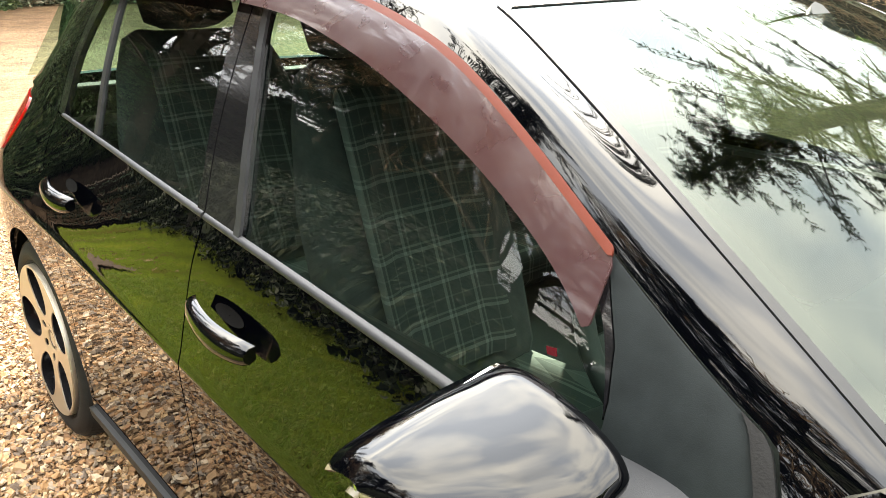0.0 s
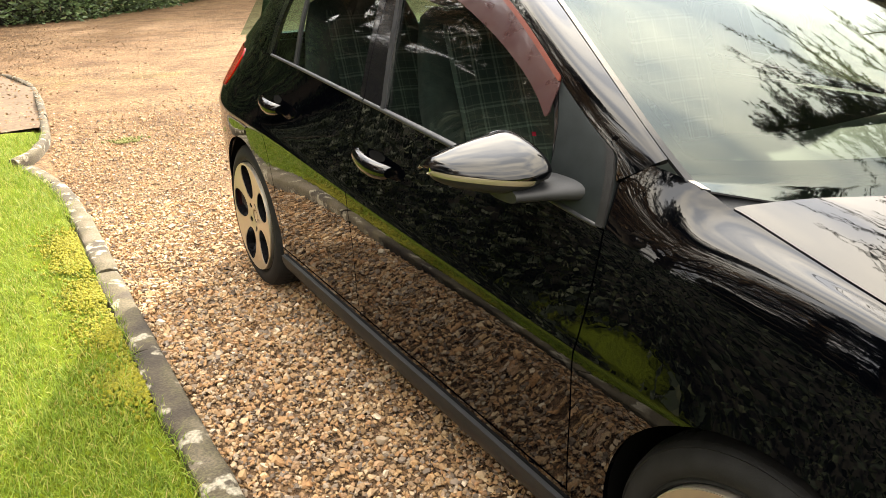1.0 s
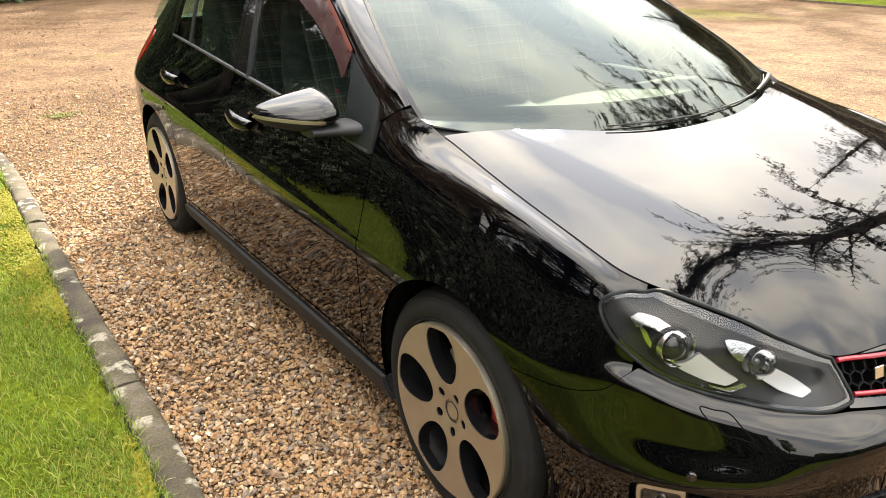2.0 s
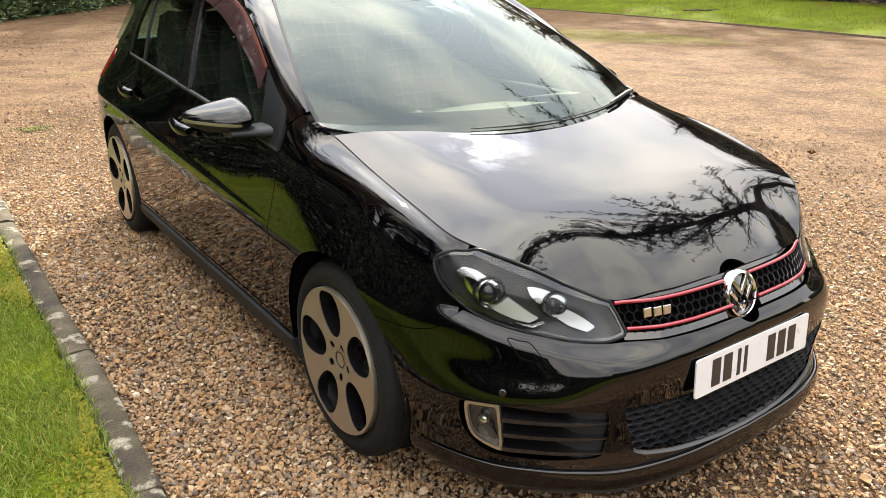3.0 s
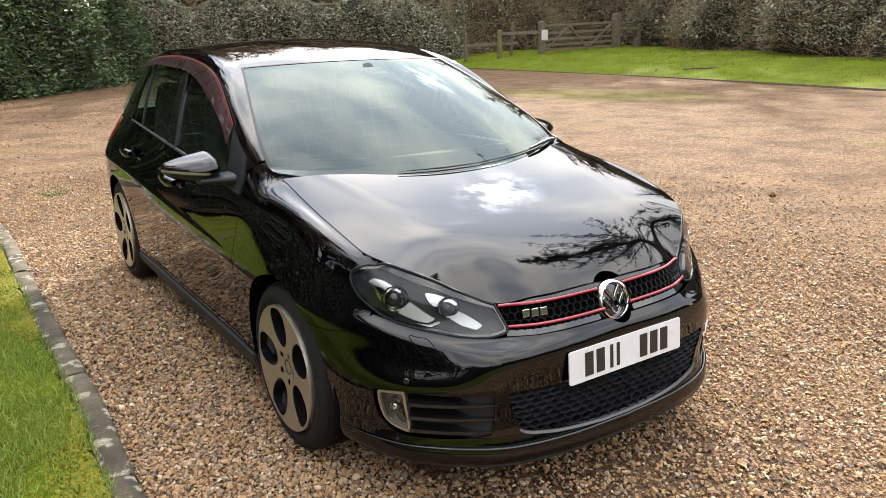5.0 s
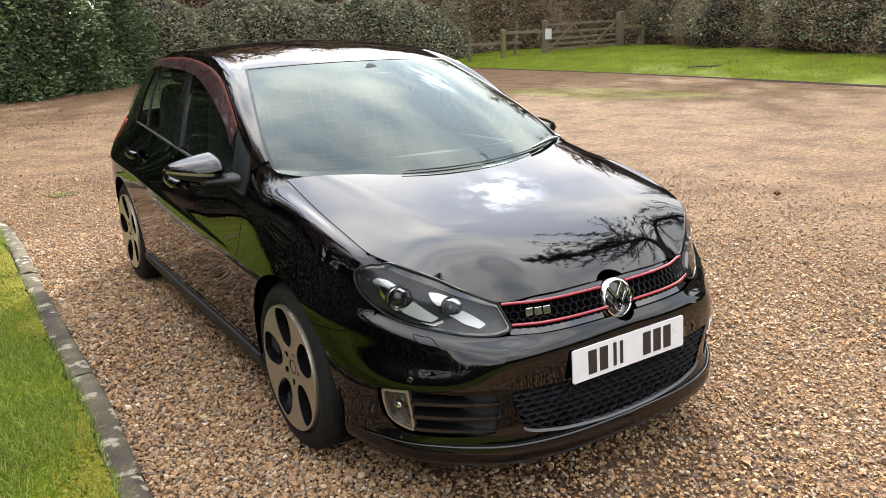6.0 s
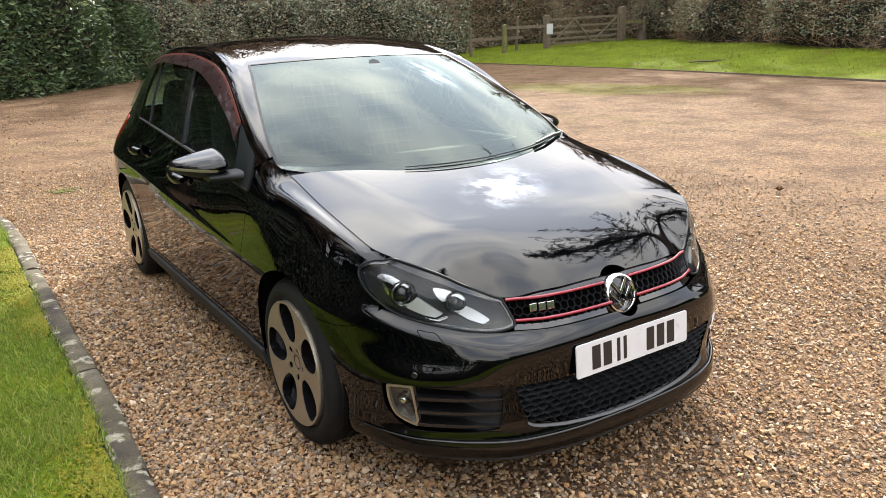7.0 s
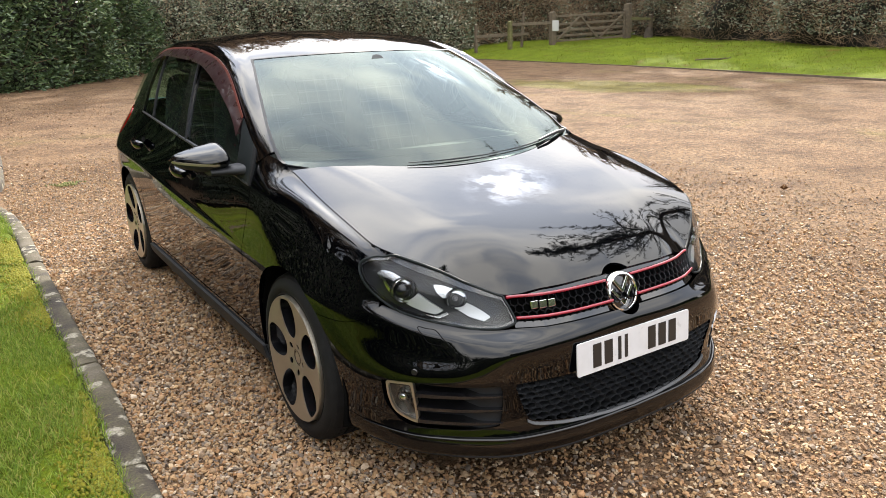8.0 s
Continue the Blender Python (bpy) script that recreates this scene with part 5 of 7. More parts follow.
# handles
def handle(y0, y1, zc, door, side):
    n = 16
    bm = bmesh.new()
    rows = []
    for k in range(n + 1):
        q = k / n
        y = y0 + (y1 - y0) * q
        z = zc - 0.002 + 0.012 * (1 - q) - 0.006 * q - 0.006 * math.sin(math.pi * q)
        base = float(np.interp(y, plan[:, 1], plan[:, 0])) - 0.026
        bow = 0.016 + 0.020 * math.sin(math.pi * q) ** 0.7
        h = 0.0250 * (0.60 + 0.40 * math.sin(math.pi * q) ** 0.5)
        ring = [(-0.014, -h * 0.6), (-0.002, -h), (0.006, -h * 0.6), (0.009, 0), (0.005, h * 0.5), (-0.002, h * 0.85), (-0.014, h * 0.95)]
        rows.append([bm.verts.new((side * (base + bow + o), y, z + d)) for o, d in ring])
    for a, b in zip(rows, rows[1:]):
        for k in range(7):
            bm.faces.new((a[k], a[(k + 1) % 7], b[(k + 1) % 7], b[k]))
    for r in (rows[0], rows[-1][::-1]):
        bm.faces.new(r)
    part("door_handle", bm, PAINT, door, "black bow-shaped door handle", smooth=55)
    bm = bmesh.new()
    ym, w = (y0 + y1) / 2 + 0.012, abs(y1 - y0) * 0.24
    u0 = UY(ym)
    ang = np.linspace(0, 2 * np.pi, 40, endpoint=False)
    loops = [on_body(u0 + w * k * np.cos(ang), zc + 0.012 + 0.014 * k * np.sin(ang), push, side) for k, push in ((1.0, 0.0015), (0.85, 0.001), (0.5, 0.0006), (0.05, 0.0005))]
    rings = [[bm.verts.new(p) for p in l] for l in loops]
    for a, b in zip(rings, rings[1:]):
        for k in range(40):
            bm.faces.new((a[k], a[(k + 1) % 40], b[(k + 1) % 40], b[k]))
    part("handle_cup", bm, DARK_WELL, door, smooth=60)


for side, fd, rd in zip((-1, 1), front_doors, rear_doors):
    handle(1.437, 1.228, .829, fd, side)
    handle(2.272, 2.092, .867, rd, side)

# door mirrors
def mirror(side, door):
    q, f = np.meshgrid(np.linspace(0, 1, 41), np.linspace(-1, 1, 41), indexing="ij")
    top = smooth_curve([(0, .985), (.03, 1.020), (.08, 1.036), (.16, 1.042), (.35, 1.036), (.6, 1.025), (.85, 1.010), (.95, 1.001), (1, .988)], .008)
    bot = smooth_curve([(0, .955), (.05, .940), (.2, .926), (.4, .922), (.65, .931), (.85, .945), (.95, .958), (1, .972)], .02)
    nose = smooth_curve([(0, .575), (.04, .545), (.12, .536), (.25, .536), (.5, .556), (.75, .596), (.92, .636), (1, .675)], .012)
    xq = 0.828 + 0.205 * q
    mid = bot(q) + (top(q) - bot(q)) * 0.48
    # upper half: a short rise at the nose, a flat slope to the ridge, then a rounded back rim
    s1 = np.clip(f / 0.80, 0, 1)
    over = np.clip((f - 0.80) / 0.20, 0, 1)
    ridge = 0.655 + 0.034 * q
    a = f * math.pi / 2
    y_up = nose(q) + (ridge - nose(q)) * s1 ** 1.25 + 0.040 * over
    z_up = mid + (top(q) - mid) * (0.30 * (1 - (1 - s1) ** 5) + 0.70 * (1 - (1 - s1) ** 1.35)) - 0.012 * over ** 2
    y = np.where(f > 0, y_up, 0.697 - (0.697 - nose(q)) * np.abs(np.cos(a)) ** 0.75)
    z = np.where(f > 0, z_up, mid - (mid - bot(q)) * np.abs(np.sin(a)) ** 0.9)
    P = np.stack([side * xq, y, z], -1)
    sk = Skin(P, q, f).face_out((0, -1, 0))
    band = lambda V: V[:, Z] - (0.962 + 0.020 * V[:, 6])
    cap = part("door_mirror", skin_mesh("door_mirror", [sk.copy().clip(lambda V: band(V) - 0.0015)], 0.012), PAINT, door, "black door mirror with indicator strip")
    low = sk.copy().clip(lambda V: -band(V) - np.where(V[:, 6] > 0.26, 0.012, 0.001)).push(-0.003)
    part("mirror_base", skin_mesh("mirror_base", [low], 0.01), TRIM, cap)
    ind = sk.copy().clip(lambda V: np.minimum(-band(V), band(V) + 0.011)).clip(lambda V: V[:, 6] - 0.26)
    part("indicator", skin_mesh("indicator", [ind], 0.006), ORANGE_CLEAR, cap, "pale indicator lens")
    # arm: a flat wedge that widens into the triangle panel
    bm = bmesh.new()
    rows = []
    for q1 in np.linspace(0, 1, 15):
        w = 1 - q1
        x1, y1, z1 = 0.730 + 0.185 * q1, 0.545 + 0.06 * q1, 0.937 - 0.004 * q1
        dy, dz = 0.050 + 0.045 * w ** 2.2, 0.015 + 0.016 * w ** 2.2
        rows.append([bm.verts.new((side * x1, y1 + dy * math.copysign(abs(math.cos(a1)) ** 0.7, math.cos(a1)), z1 + dz * math.copysign(abs(math.sin(a1)) ** 0.8, math.sin(a1))))
                     for a1 in (2 * math.pi * k / 24 for k in range(24))])
    for r0, r1 in zip(rows, rows[1:]):
        for k in range(24):
            bm.faces.new((r0[k], r0[(k + 1) % 24], r1[(k + 1) % 24], r1[k]))
    bm.faces.new(rows[0][::-1])
    bm.faces.new(rows[-1])
    part("mirror_arm", bm, TRIM, cap, smooth=60)
    bm = bmesh.new()
    qq = np.linspace(0.02, 0.98, 24)
    slab(bm, [(x, z) for x, z in zip(0.828 + .205 * qq, top(qq) - 0.004)] + [(x, z) for x, z in zip((0.828 + .205 * qq)[::-1], (bot(qq) + 0.004)[::-1])], 0.004,
         Matrix(((side, 0, 0, 0), (0, 0, 1, 0.686), (0, 1, 0, 0), (0, 0, 0, 1))))
    part("mirror_glass", bm, CHROME, cap)


for side, fd in zip((-1, 1), front_doors):
    mirror(side, fd)

# cowl and wipers
cw_t, cw_a = np.meshgrid(np.linspace(0, 1, 8), np.linspace(-1, 1, 61), indexing="ij")
cw_s = np.abs(0.715 * cw_a)
lo = np.stack([0.715 * cw_a, 0.030 + 0.375 * cw_s**2, bonnet_z(cw_s, 0.035 + 0.375 * cw_s**2) - 0.012], -1)
hi = screen_point(np.full(cw_a.shape, 0.03), cw_a * 0.985) + np.array([0, 0, -0.003])
sag = np.sin(np.pi * cw_t)[..., None] * np.array([0, 0, -0.008])
cowl = lo + (hi - lo) * cw_t[..., None] + sag
part("cowl", skin_mesh("cowl", [Skin(cowl, cw_t, cw_a).face_out((0, 0, 1))], 0.01), TRIM, car)


def wiper(a0, t0, a1, t1, arm, label):
    line = []
    for k in range(15):
        q = k / 14
        p = screen_point(np.array(t0 + (t1 - t0) * q), np.array(a0 + (a1 - a0) * q))
        line.append((p[0], p[1] - 0.004, p[2] + 0.006))
    bm = bmesh.new()
    tube(bm, line, [0.0032 - 0.0014 * abs(k / 7 - 1) for k in range(15)], 6)
    w = part("wiper", bm, TRIM, car, label, smooth=60)
    if arm:
        bm = bmesh.new()
        tube(bm, [Vector(line[k]) + Vector((0.02 - 0.004 * k, -0.008, h)) for k, h in ((0, -0.004), (2, 0.008), (4, 0.010), (6, 0.006))], [.009, .008, .007, .005], 8)
        part("wiper_arm", bm, TRIM, w, smooth=60)


wiper(0.88, -0.022, 0.10, -0.030, True, "black windscreen wiper lying along the glass")
wiper(0.14, -0.034, -0.42, -0.04, False, "black windscreen wiper lying low on the glass")

# wheels
PHASE = radians(100)


def spoke_disc(m):
    rr, aa = np.meshgrid(np.linspace(0.0004, 0.2345, 60), np.linspace(0, 2 * np.pi, 241), indexing="ij")
    h = 0.002 + 0.012 * (rr / 0.22) ** 2 - 0.010 * np.clip((0.07 - rr) / 0.07, 0, 1)
    P = np.stack([rr * np.cos(aa), rr * np.sin(aa), h], -1)
    sk = Skin(P, rr, aa)
    if sk.V[len(sk.V) // 2, 5] < 0:
        sk.flip()

    def holes(V):
        f = np.full(len(V), 1.0)
        for k in range(5):
            a = PHASE + k * 2 * math.pi / 5
            x, y = V[:, 0] * math.cos(a) + V[:, 1] * math.sin(a), -V[:, 0] * math.sin(a) + V[:, 1] * math.cos(a)
            half = 0.0610 * (1 + 0.15 * (x - 0.152) / 0.07)
            f = np.minimum(f, np.maximum(((np.abs((x - 0.154) / 0.077) ** 2.2 + np.abs(y / half) ** 2.2) ** 0.4545 - 1) * 0.05, np.hypot(V[:, 0], V[:, 1]) - 0.2265))
            b = a + math.pi / 5
            f = np.minimum(f, np.hypot(V[:, 0] - 0.056 * math.cos(b), V[:, 1] - 0.056 * math.sin(b)) - 0.0125)
        return np.minimum(f, np.hypot(V[:, 0], V[:, 1]) - 0.031)

    sk.clip(holes)
    M = np.array(m)
    sk.V[:, :3] = sk.V[:, :3] @ M[:3, :3].T + M[:3, 3]
    sk.V[:, 3:6] = sk.V[:, 3:6] @ M[:3, :3].T
    return sk


def wheel(y, side):
    m = Matrix.Translation((side * (0.840 if y < 1 else 0.832), y, 0.3165)) @ Matrix(((0, 0, side, 0), (side, 0, 0, 0), (0, 1, 0, 0), (0, 0, 0, 1)))
    bm = bmesh.new()
    lathe(bm, [(.232, -.03), (.238, -.004), (.243, .003), (.248, .000), (.254, .006), (.270, .009), (.288, .004), (.300, -.006), (.303, -.004), (.310, -.014), (.3155, -.03), (.3175, -.045)], m, 96)
    lathe(bm, [(.3175, -.17), (.312, -.20), (.28, -.225), (.222, -.215)], m, 96)
    w = part("wheel", bm, RUBBER, car, "black low tyre on a five-spoke alloy wheel", smooth=40)
    # tread blocks between three grooves
    bm = bmesh.new()
    for x0, x1 in ((-.014, -.040), (-.046, -.072), (-.080, -.104), (-.112, -.136), (-.144, -.170)):
        for k in range(72):
            a0, a1 = 2 * math.pi * k / 72, 2 * math.pi * (k + 0.86) / 72
            sk = 0.25 * (x0 + 0.108)
            vs8 = []
            for r in (.304, .3185):
                for a, x in ((a0, x0), (a1, x0), (a1, x1), (a0, x1)):
                    rx = r - max(0, x + 0.040) * 0.30
                    vs8.append(bm.verts.new(m @ Vector((rx * math.cos(a + sk), rx * math.sin(a + sk), x))))
            bm.faces.new(vs8[4:])
            for i in range(4):
                bm.faces.new((vs8[i], vs8[(i + 1) % 4], vs8[4 + (i + 1) % 4], vs8[4 + i]))
    lathe(bm, [(.3175, -.045), (.309, -.046), (.309, -.17), (.3175, -.171)], m, 96)
    part("tread", bm, RUBBER, w)
    face = spoke_disc(m)
    part("alloy_wheel", skin_mesh("alloy_wheel", [face], 0.003), ALLOY, w, "five-spoke alloy with oval holes")
    part("spoke_back", skin_mesh("spoke_back", [face.copy().push(-0.003)], 0.036), BARREL, w, "gloss black spoke sides")
    bm = bmesh.new()
    lathe(bm, [(.2345, .0135), (.2362, .0125), (.2370, .006), (.2375, -.02)], m, 96)
    part("rim_lip", bm, ALLOY, w, smooth=40)
    bm = bmesh.new()
    lathe(bm, [(.2335, .006), (.228, -.03), (.212, -.06), (.205, -.20), (.05, -.20)], m, 72)
    for k in range(5):
        a = PHASE + math.pi / 5 + k * 2 * math.pi / 5
        box(bm, (.15, .05, .03), m @ Matrix.Rotation(a, 4, "Z") @ Matrix.Translation((.13, 0, -.042)))
    lathe(bm, [(.070, -.03), (.070, -.055), (.001, -.055)], m, 32)
    part("barrel", bm, BARREL, w, "gloss black inner wheel", smooth=30)
    bm = bmesh.new()
    lathe(bm, [(.0305, -.012), (.0305, -.007), (.028, -.0055), (.0001, -.005)], m, 32)
    cap = part("hub_cap", bm, ALLOY, w, "round hub cap", smooth=30)
    bm = bmesh.new()
    lathe(bm, [(.0265, -.0054), (.0265, -.0042), (.0235, -.0042), (.0235, -.0054)], m, 32)
    part("cap_ring", bm, BARREL, cap, smooth=30)
    for k in range(5):
        a = PHASE + math.pi / 5 + k * 2 * math.pi / 5
        bm = bmesh.new()
        lathe(bm, [(.0115, -.03), (.0085, -.022), (.0085, -.012), (.0001, -.010)], m @ Matrix.Translation((.056 * math.cos(a), .056 * math.sin(a), 0)), 12)
        part("wheel_bolt", bm, BARREL, w, smooth=30)
    bm = bmesh.new()
    lathe(bm, [(.156, -.085), (.156, -.11)], m, 48)
    lathe(bm, [(.156, -.085), (.06, -.085)], m, 48)
    part("brake_disc", bm, DISC, w, smooth=30)
    bm = bmesh.new()
    lathe(bm, [(.168, -.060), (.168, -.12), (.10, -.12), (.10, -.060)], m, 60, True)
    front = 1 if y > 1 else -1
    keep = [f for f in bm.faces if (f.calc_center_median().y - y) * front < 0.075 or abs(f.calc_center_median().z - 0.3165) > 0.075]
    bmesh.ops.delete(bm, geom=keep, context="FACES")
    part("brake_caliper", bm, CALIPER, w, "red brake caliper", smooth=30)
    # arch liner
    bm = bmesh.new()
    lathe(bm, [(.362, -.012), (.372, -.05), (.372, -.30), (.10, -.30)], Matrix.Translation((0, -.004 if y < 1 else -.004, .0035)) @ m, 64)
    low = [f for f in bm.faces if f.calc_center_median().z < 0.19]
    bmesh.ops.delete(bm, geom=low, context="FACES")
    part("arch_liner", bm, DARK_WELL, car, smooth=30)


for y in (0.0, 2.578):
    for side in (-1, 1):
        wheel(y, side)

# underbody and cabin
bm = bmesh.new()
box(bm, (1.20, 3.9, 0.03), Matrix.Translation((0, 1.25, 0.215)))
box(bm, (1.50, 1.75, 0.03), Matrix.Translation((0, 1.28, 0.21)))
box(bm, (0.84, 0.05, 0.30), Matrix.Translation((0, -0.62, 0.42)))
box(bm, (1.0, 0.5, 0.05), Matrix.Translation((0, -0.18, 0.60)))
box(bm, (1.30, 0.05, 0.62), Matrix.Translation((0, 0.34, 0.52)))
part("underbody", bm, DARK_WELL, car)
bm = bmesh.new()
box(bm, (1.52, 2.2, 0.04), Matrix.Translation((0, 1.5, 0.36)))
for sx in (-1, 1):
    box(bm, (0.05, 1.95, 0.56), Matrix.Translation((sx * 0.752, 1.42, 0.64)))
box(bm, (1.4, 0.5, 0.05), Matrix.Translation((0, 2.75, 0.93)))
box(bm, (1.4, 0.05, 0.5), Matrix.Translation((0, 3.0, 0.68)))
part("cabin_lining", bm, DASH, car, bevel=0.02)
lining = ROOF.copy().clip(lambda V: np.minimum(0.96 - np.abs(V[:, 7]), V[:, Y] - 1.0)).push(-0.03)
part("roof_lining", skin_mesh("roof_lining", [lining]), LINING, car)
bm = bmesh.new()
box(bm, (1.36, 0.03, 0.56), Matrix.Translation((0, 2.70, 0.76)))
box(bm, (1.10, 0.30, 0.02), Matrix.Translation((0, 2.85, 1.00)))
part("parcel_shelf", bm, CLOTH, car, bevel=0.006)
# dashboard
bm = bmesh.new()
rows = []
for y, z, w in ((0.16, .93, .66), (.30, .955, .70), (.48, .955, .73), (.60, .935, .735), (.66, .89, .735), (.66, .78, .735), (.60, .60, .735)):
    rows.append([bm.verts.new((w * a, y + 0.10 * a * a, z - 0.02 * a * a + (0.03 if (y > .4 and z > .9 and -0.72 < a < -0.3) else 0))) for a in np.linspace(-1, 1, 41)])
for a, b in zip(rows, rows[1:]):
    for k in range(40):
        bm.faces.new((a[k], a[k + 1], b[k + 1], b[k]))
part("dashboard", bm, DASH, car, smooth=50)
# steering wheel on the driver's side
sw = Matrix.Translation((-0.37, 0.80, 0.90)) @ Euler((radians(62), 0, 0)).to_matrix().to_4x4()
bm = bmesh.new()
tube(bm, [sw @ Vector((0.185 * math.cos(a), 0.185 * math.sin(a), 0)) for a in np.linspace(0, 2 * math.pi, 49)], 0.016, 10, False)
wheel_s = part("steering_wheel", bm, DASH, car, "black steering wheel", smooth=60)
bm = bmesh.new()
lathe(bm, [(.0001, .02), (.06, .015), (.075, -.01), (.06, -.04)], sw, 24)
for a in (0, 180, 270):
    box(bm, (.12, .035, .015), sw @ Matrix.Rotation(radians(a), 4, "Z") @ Matrix.Translation((.12, 0, -.008)))
part("hub", bm, DASH, wheel_s, smooth=40)


def seat(x, y, width, label):
    st = part("seat", bmesh.new(), None, car, label)

    def pad(name, mat, rows, parent):
        # rows of (centre y, centre z, half width, thickness, tilt normal)
        bm = bmesh.new()
        rings = []
        for cy, cz, hw, th, ny, nz in rows:
            ring = []
            for k in range(20):
                a = 2 * math.pi * k / 20
                ca, sa = math.cos(a), math.sin(a)
                px, pn = hw * math.copysign(abs(ca) ** 0.4, ca), th * math.copysign(abs(sa) ** 0.6, sa)
                pn += 0.03 * max(0, abs(px) / hw - 0.6) / 0.4
                ring.append(bm.verts.new((x + px, cy + pn * ny, cz + pn * nz)))
            rings.append(ring)
        for a, b in zip(rings, rings[1:]):
            for k in range(20):
                bm.faces.new((a[k], a[(k + 1) % 20], b[(k + 1) % 20], b[k]))
        bm.faces.new(rings[0][::-1])
        bm.faces.new(rings[-1])
        return part(name, bm, mat, parent, smooth=60)

    w = width / 2
    back = [(y + 0.36 + 0.26 * q, 0.55 + 0.66 * q, w * k, 0.055 * j, -0.93, 0.37) for q, k, j in ((0, .9, .9), (.05, .98, 1), (.3, 1.02, 1.15), (.6, 1.0, 1.05), (.85, .86, .9), (.97, .74, .75), (1.0, .6, .4))]
    pad("backrest", CLOTH, back, st)
    panel = [(y + 0.305 + 0.26 * q, 0.572 + 0.66 * q, w * 0.62, 0.022 * j, -0.93, 0.37) for q, j in ((.06, .5), (.10, 1), (.5, 1), (.86, 1), (.90, .5))]
    pad("backrest_panel", TARTAN, panel, st)
    cush = [(y - 0.10 + 0.5 * q, 0.50 + 0.02 * (1 - q), w * k, 0.07 * j, 0, 1) for q, k, j in ((0, .85, .5), (.05, .95, 1), (.5, 1, 1.1), (.95, .98, 1), (1.0, .9, .6))]
    pad("cushion", TARTAN, cush, st)
    head = [(y + 0.63 + 0.07 * q, 1.225 + 0.17 * q, 0.135 * k, 0.05 * j, -0.93, 0.37) for q, k, j in ((0, .7, .6), (.1, .95, 1), (.6, 1, 1), (.92, .9, .9), (1.0, .7, .4))]
    pad("headrest", CLOTH, head, st)
    return st


seat(-0.37, 0.95, 0.50, "dark seat with a tartan cloth middle")
seat(0.37, 0.95, 0.50, "dark seat with a tartan cloth middle")
seat(-0.37, 1.80, 0.56, "dark rear seat with a tartan cloth middle")
seat(0.37, 1.80, 0.56, "dark rear seat with a tartan cloth middle")
# inner mirror
bm = bmesh.new()
slab(bm, [(x * 1.0, z) for x, z in round_rect(.24, .068, .03, 6)], 0.03, Matrix.Translation((0.0, 0.84, 1.275)) @ Euler((radians(98), 0, radians(-12))).to_matrix().to_4x4())
im = part("inner_mirror", bm, DASH, car, "black inner mirror", bevel=0.006)
bm = bmesh.new()
tube(bm, [(0, .80, 1.325), (0, .83, 1.30), (0, .85, 1.28)], [.035, .022, .012], 10)
part("mirror_stalk", bm, DASH, im, smooth=50)

# small red tag inside the corner of the driver's window
bm = bmesh.new()
slab(bm, [(-.007, -.004), (.006, -.006), (.008, .003), (-.005, .005)], 0.002, Matrix.Translation((-0.764, 0.70, 1.015)) @ Matrix.Rotation(math.radians(90), 4, "Y") @ Matrix.Rotation(math.radians(90), 4, "Z"))
part("window_tag", bm, RED_STRIPE, front_doors[0], "small red tag in the window corner")

# ---- ground ----
def scatter_mesh(base_v, base_f, pos, rot, scale):
    """Copies of a small shape joined into one mesh: pos n x 3, rot n x 3 x 3, scale n x 3."""
    base_v, base_f = np.array(base_v, float), np.array(base_f, int)
    v = np.einsum("nij,nkj->nki", rot, base_v[None] * scale[:, None, :]) + pos[:, None, :]
    f = base_f[None] + (np.arange(len(pos)) * len(base_v))[:, None, None]
    return v.reshape(-1, 3), f.reshape(-1, base_f.shape[1])


def fast_mesh(name, v, f, material, smooth=False):
    me = bpy.data.meshes.new(name)
    n, k = f.shape
    me.vertices.add(len(v))
    me.vertices.foreach_set("co", v.astype(np.float32).ravel())
    me.loops.add(n * k)
    me.loops.foreach_set("vertex_index", f.astype(np.int32).ravel())
    me.polygons.add(n)
    me.polygons.foreach_set("loop_start", np.arange(0, n * k, k, dtype=np.int32))
    me.polygons.foreach_set("use_smooth", np.full(n, smooth))
    me.update(calc_edges=True)
    me.materials.append(material)
    return me


def spin(yaw, pitch, roll):
    cy, sy, cp, sp, cr, sr = np.cos(yaw), np.sin(yaw), np.cos(pitch), np.sin(pitch), np.cos(roll), np.sin(roll)
    o, z = np.ones_like(yaw), np.zeros_like(yaw)
    Rz = np.stack([cy, -sy, z, sy, cy, z, z, z, o], -1).reshape(-1, 3, 3)
    Rx = np.stack([o, z, z, z, cp, -sp, z, sp, cp], -1).reshape(-1, 3, 3)
    Ry = np.stack([cr, z, sr, z, o, z, -sr, z, cr], -1).reshape(-1, 3, 3)
    return Rz @ Rx @ Ry


kerb_line = spline2([(-1.395, -9), (-1.395, -2.5), (-1.388, 0), (-1.366, .75), (-1.372, 1.7), (-1.37, 2.9), (-1.365, 4.2), (-1.42, 4.85), (-1.52, 5.35)], 120)
bed_line = spline2([(-1.62, 5.5), (-1.47, 5.75), (-1.33, 6.35), (-1.26, 7.3), (-1.20, 8.5), (-1.22, 9.6), (-1.45, 10.6), (-2.0, 11.4), (-3.5, 12.2), (-8, 12.6)], 140)
kerb_x = lambda y: np.where(y < 5.35, np.interp(y, kerb_line[:, 1], kerb_line[:, 0]), np.interp(y, bed_line[:, 1], bed_line[:, 0]))


def rise(x, y):
    """Gentle rise of the far lawn, east of the drive."""
    return np.interp(x, [16.4, 20.0, 24, 60, 300], [0.0, 0.38, 0.50, 0.9, 1.5])


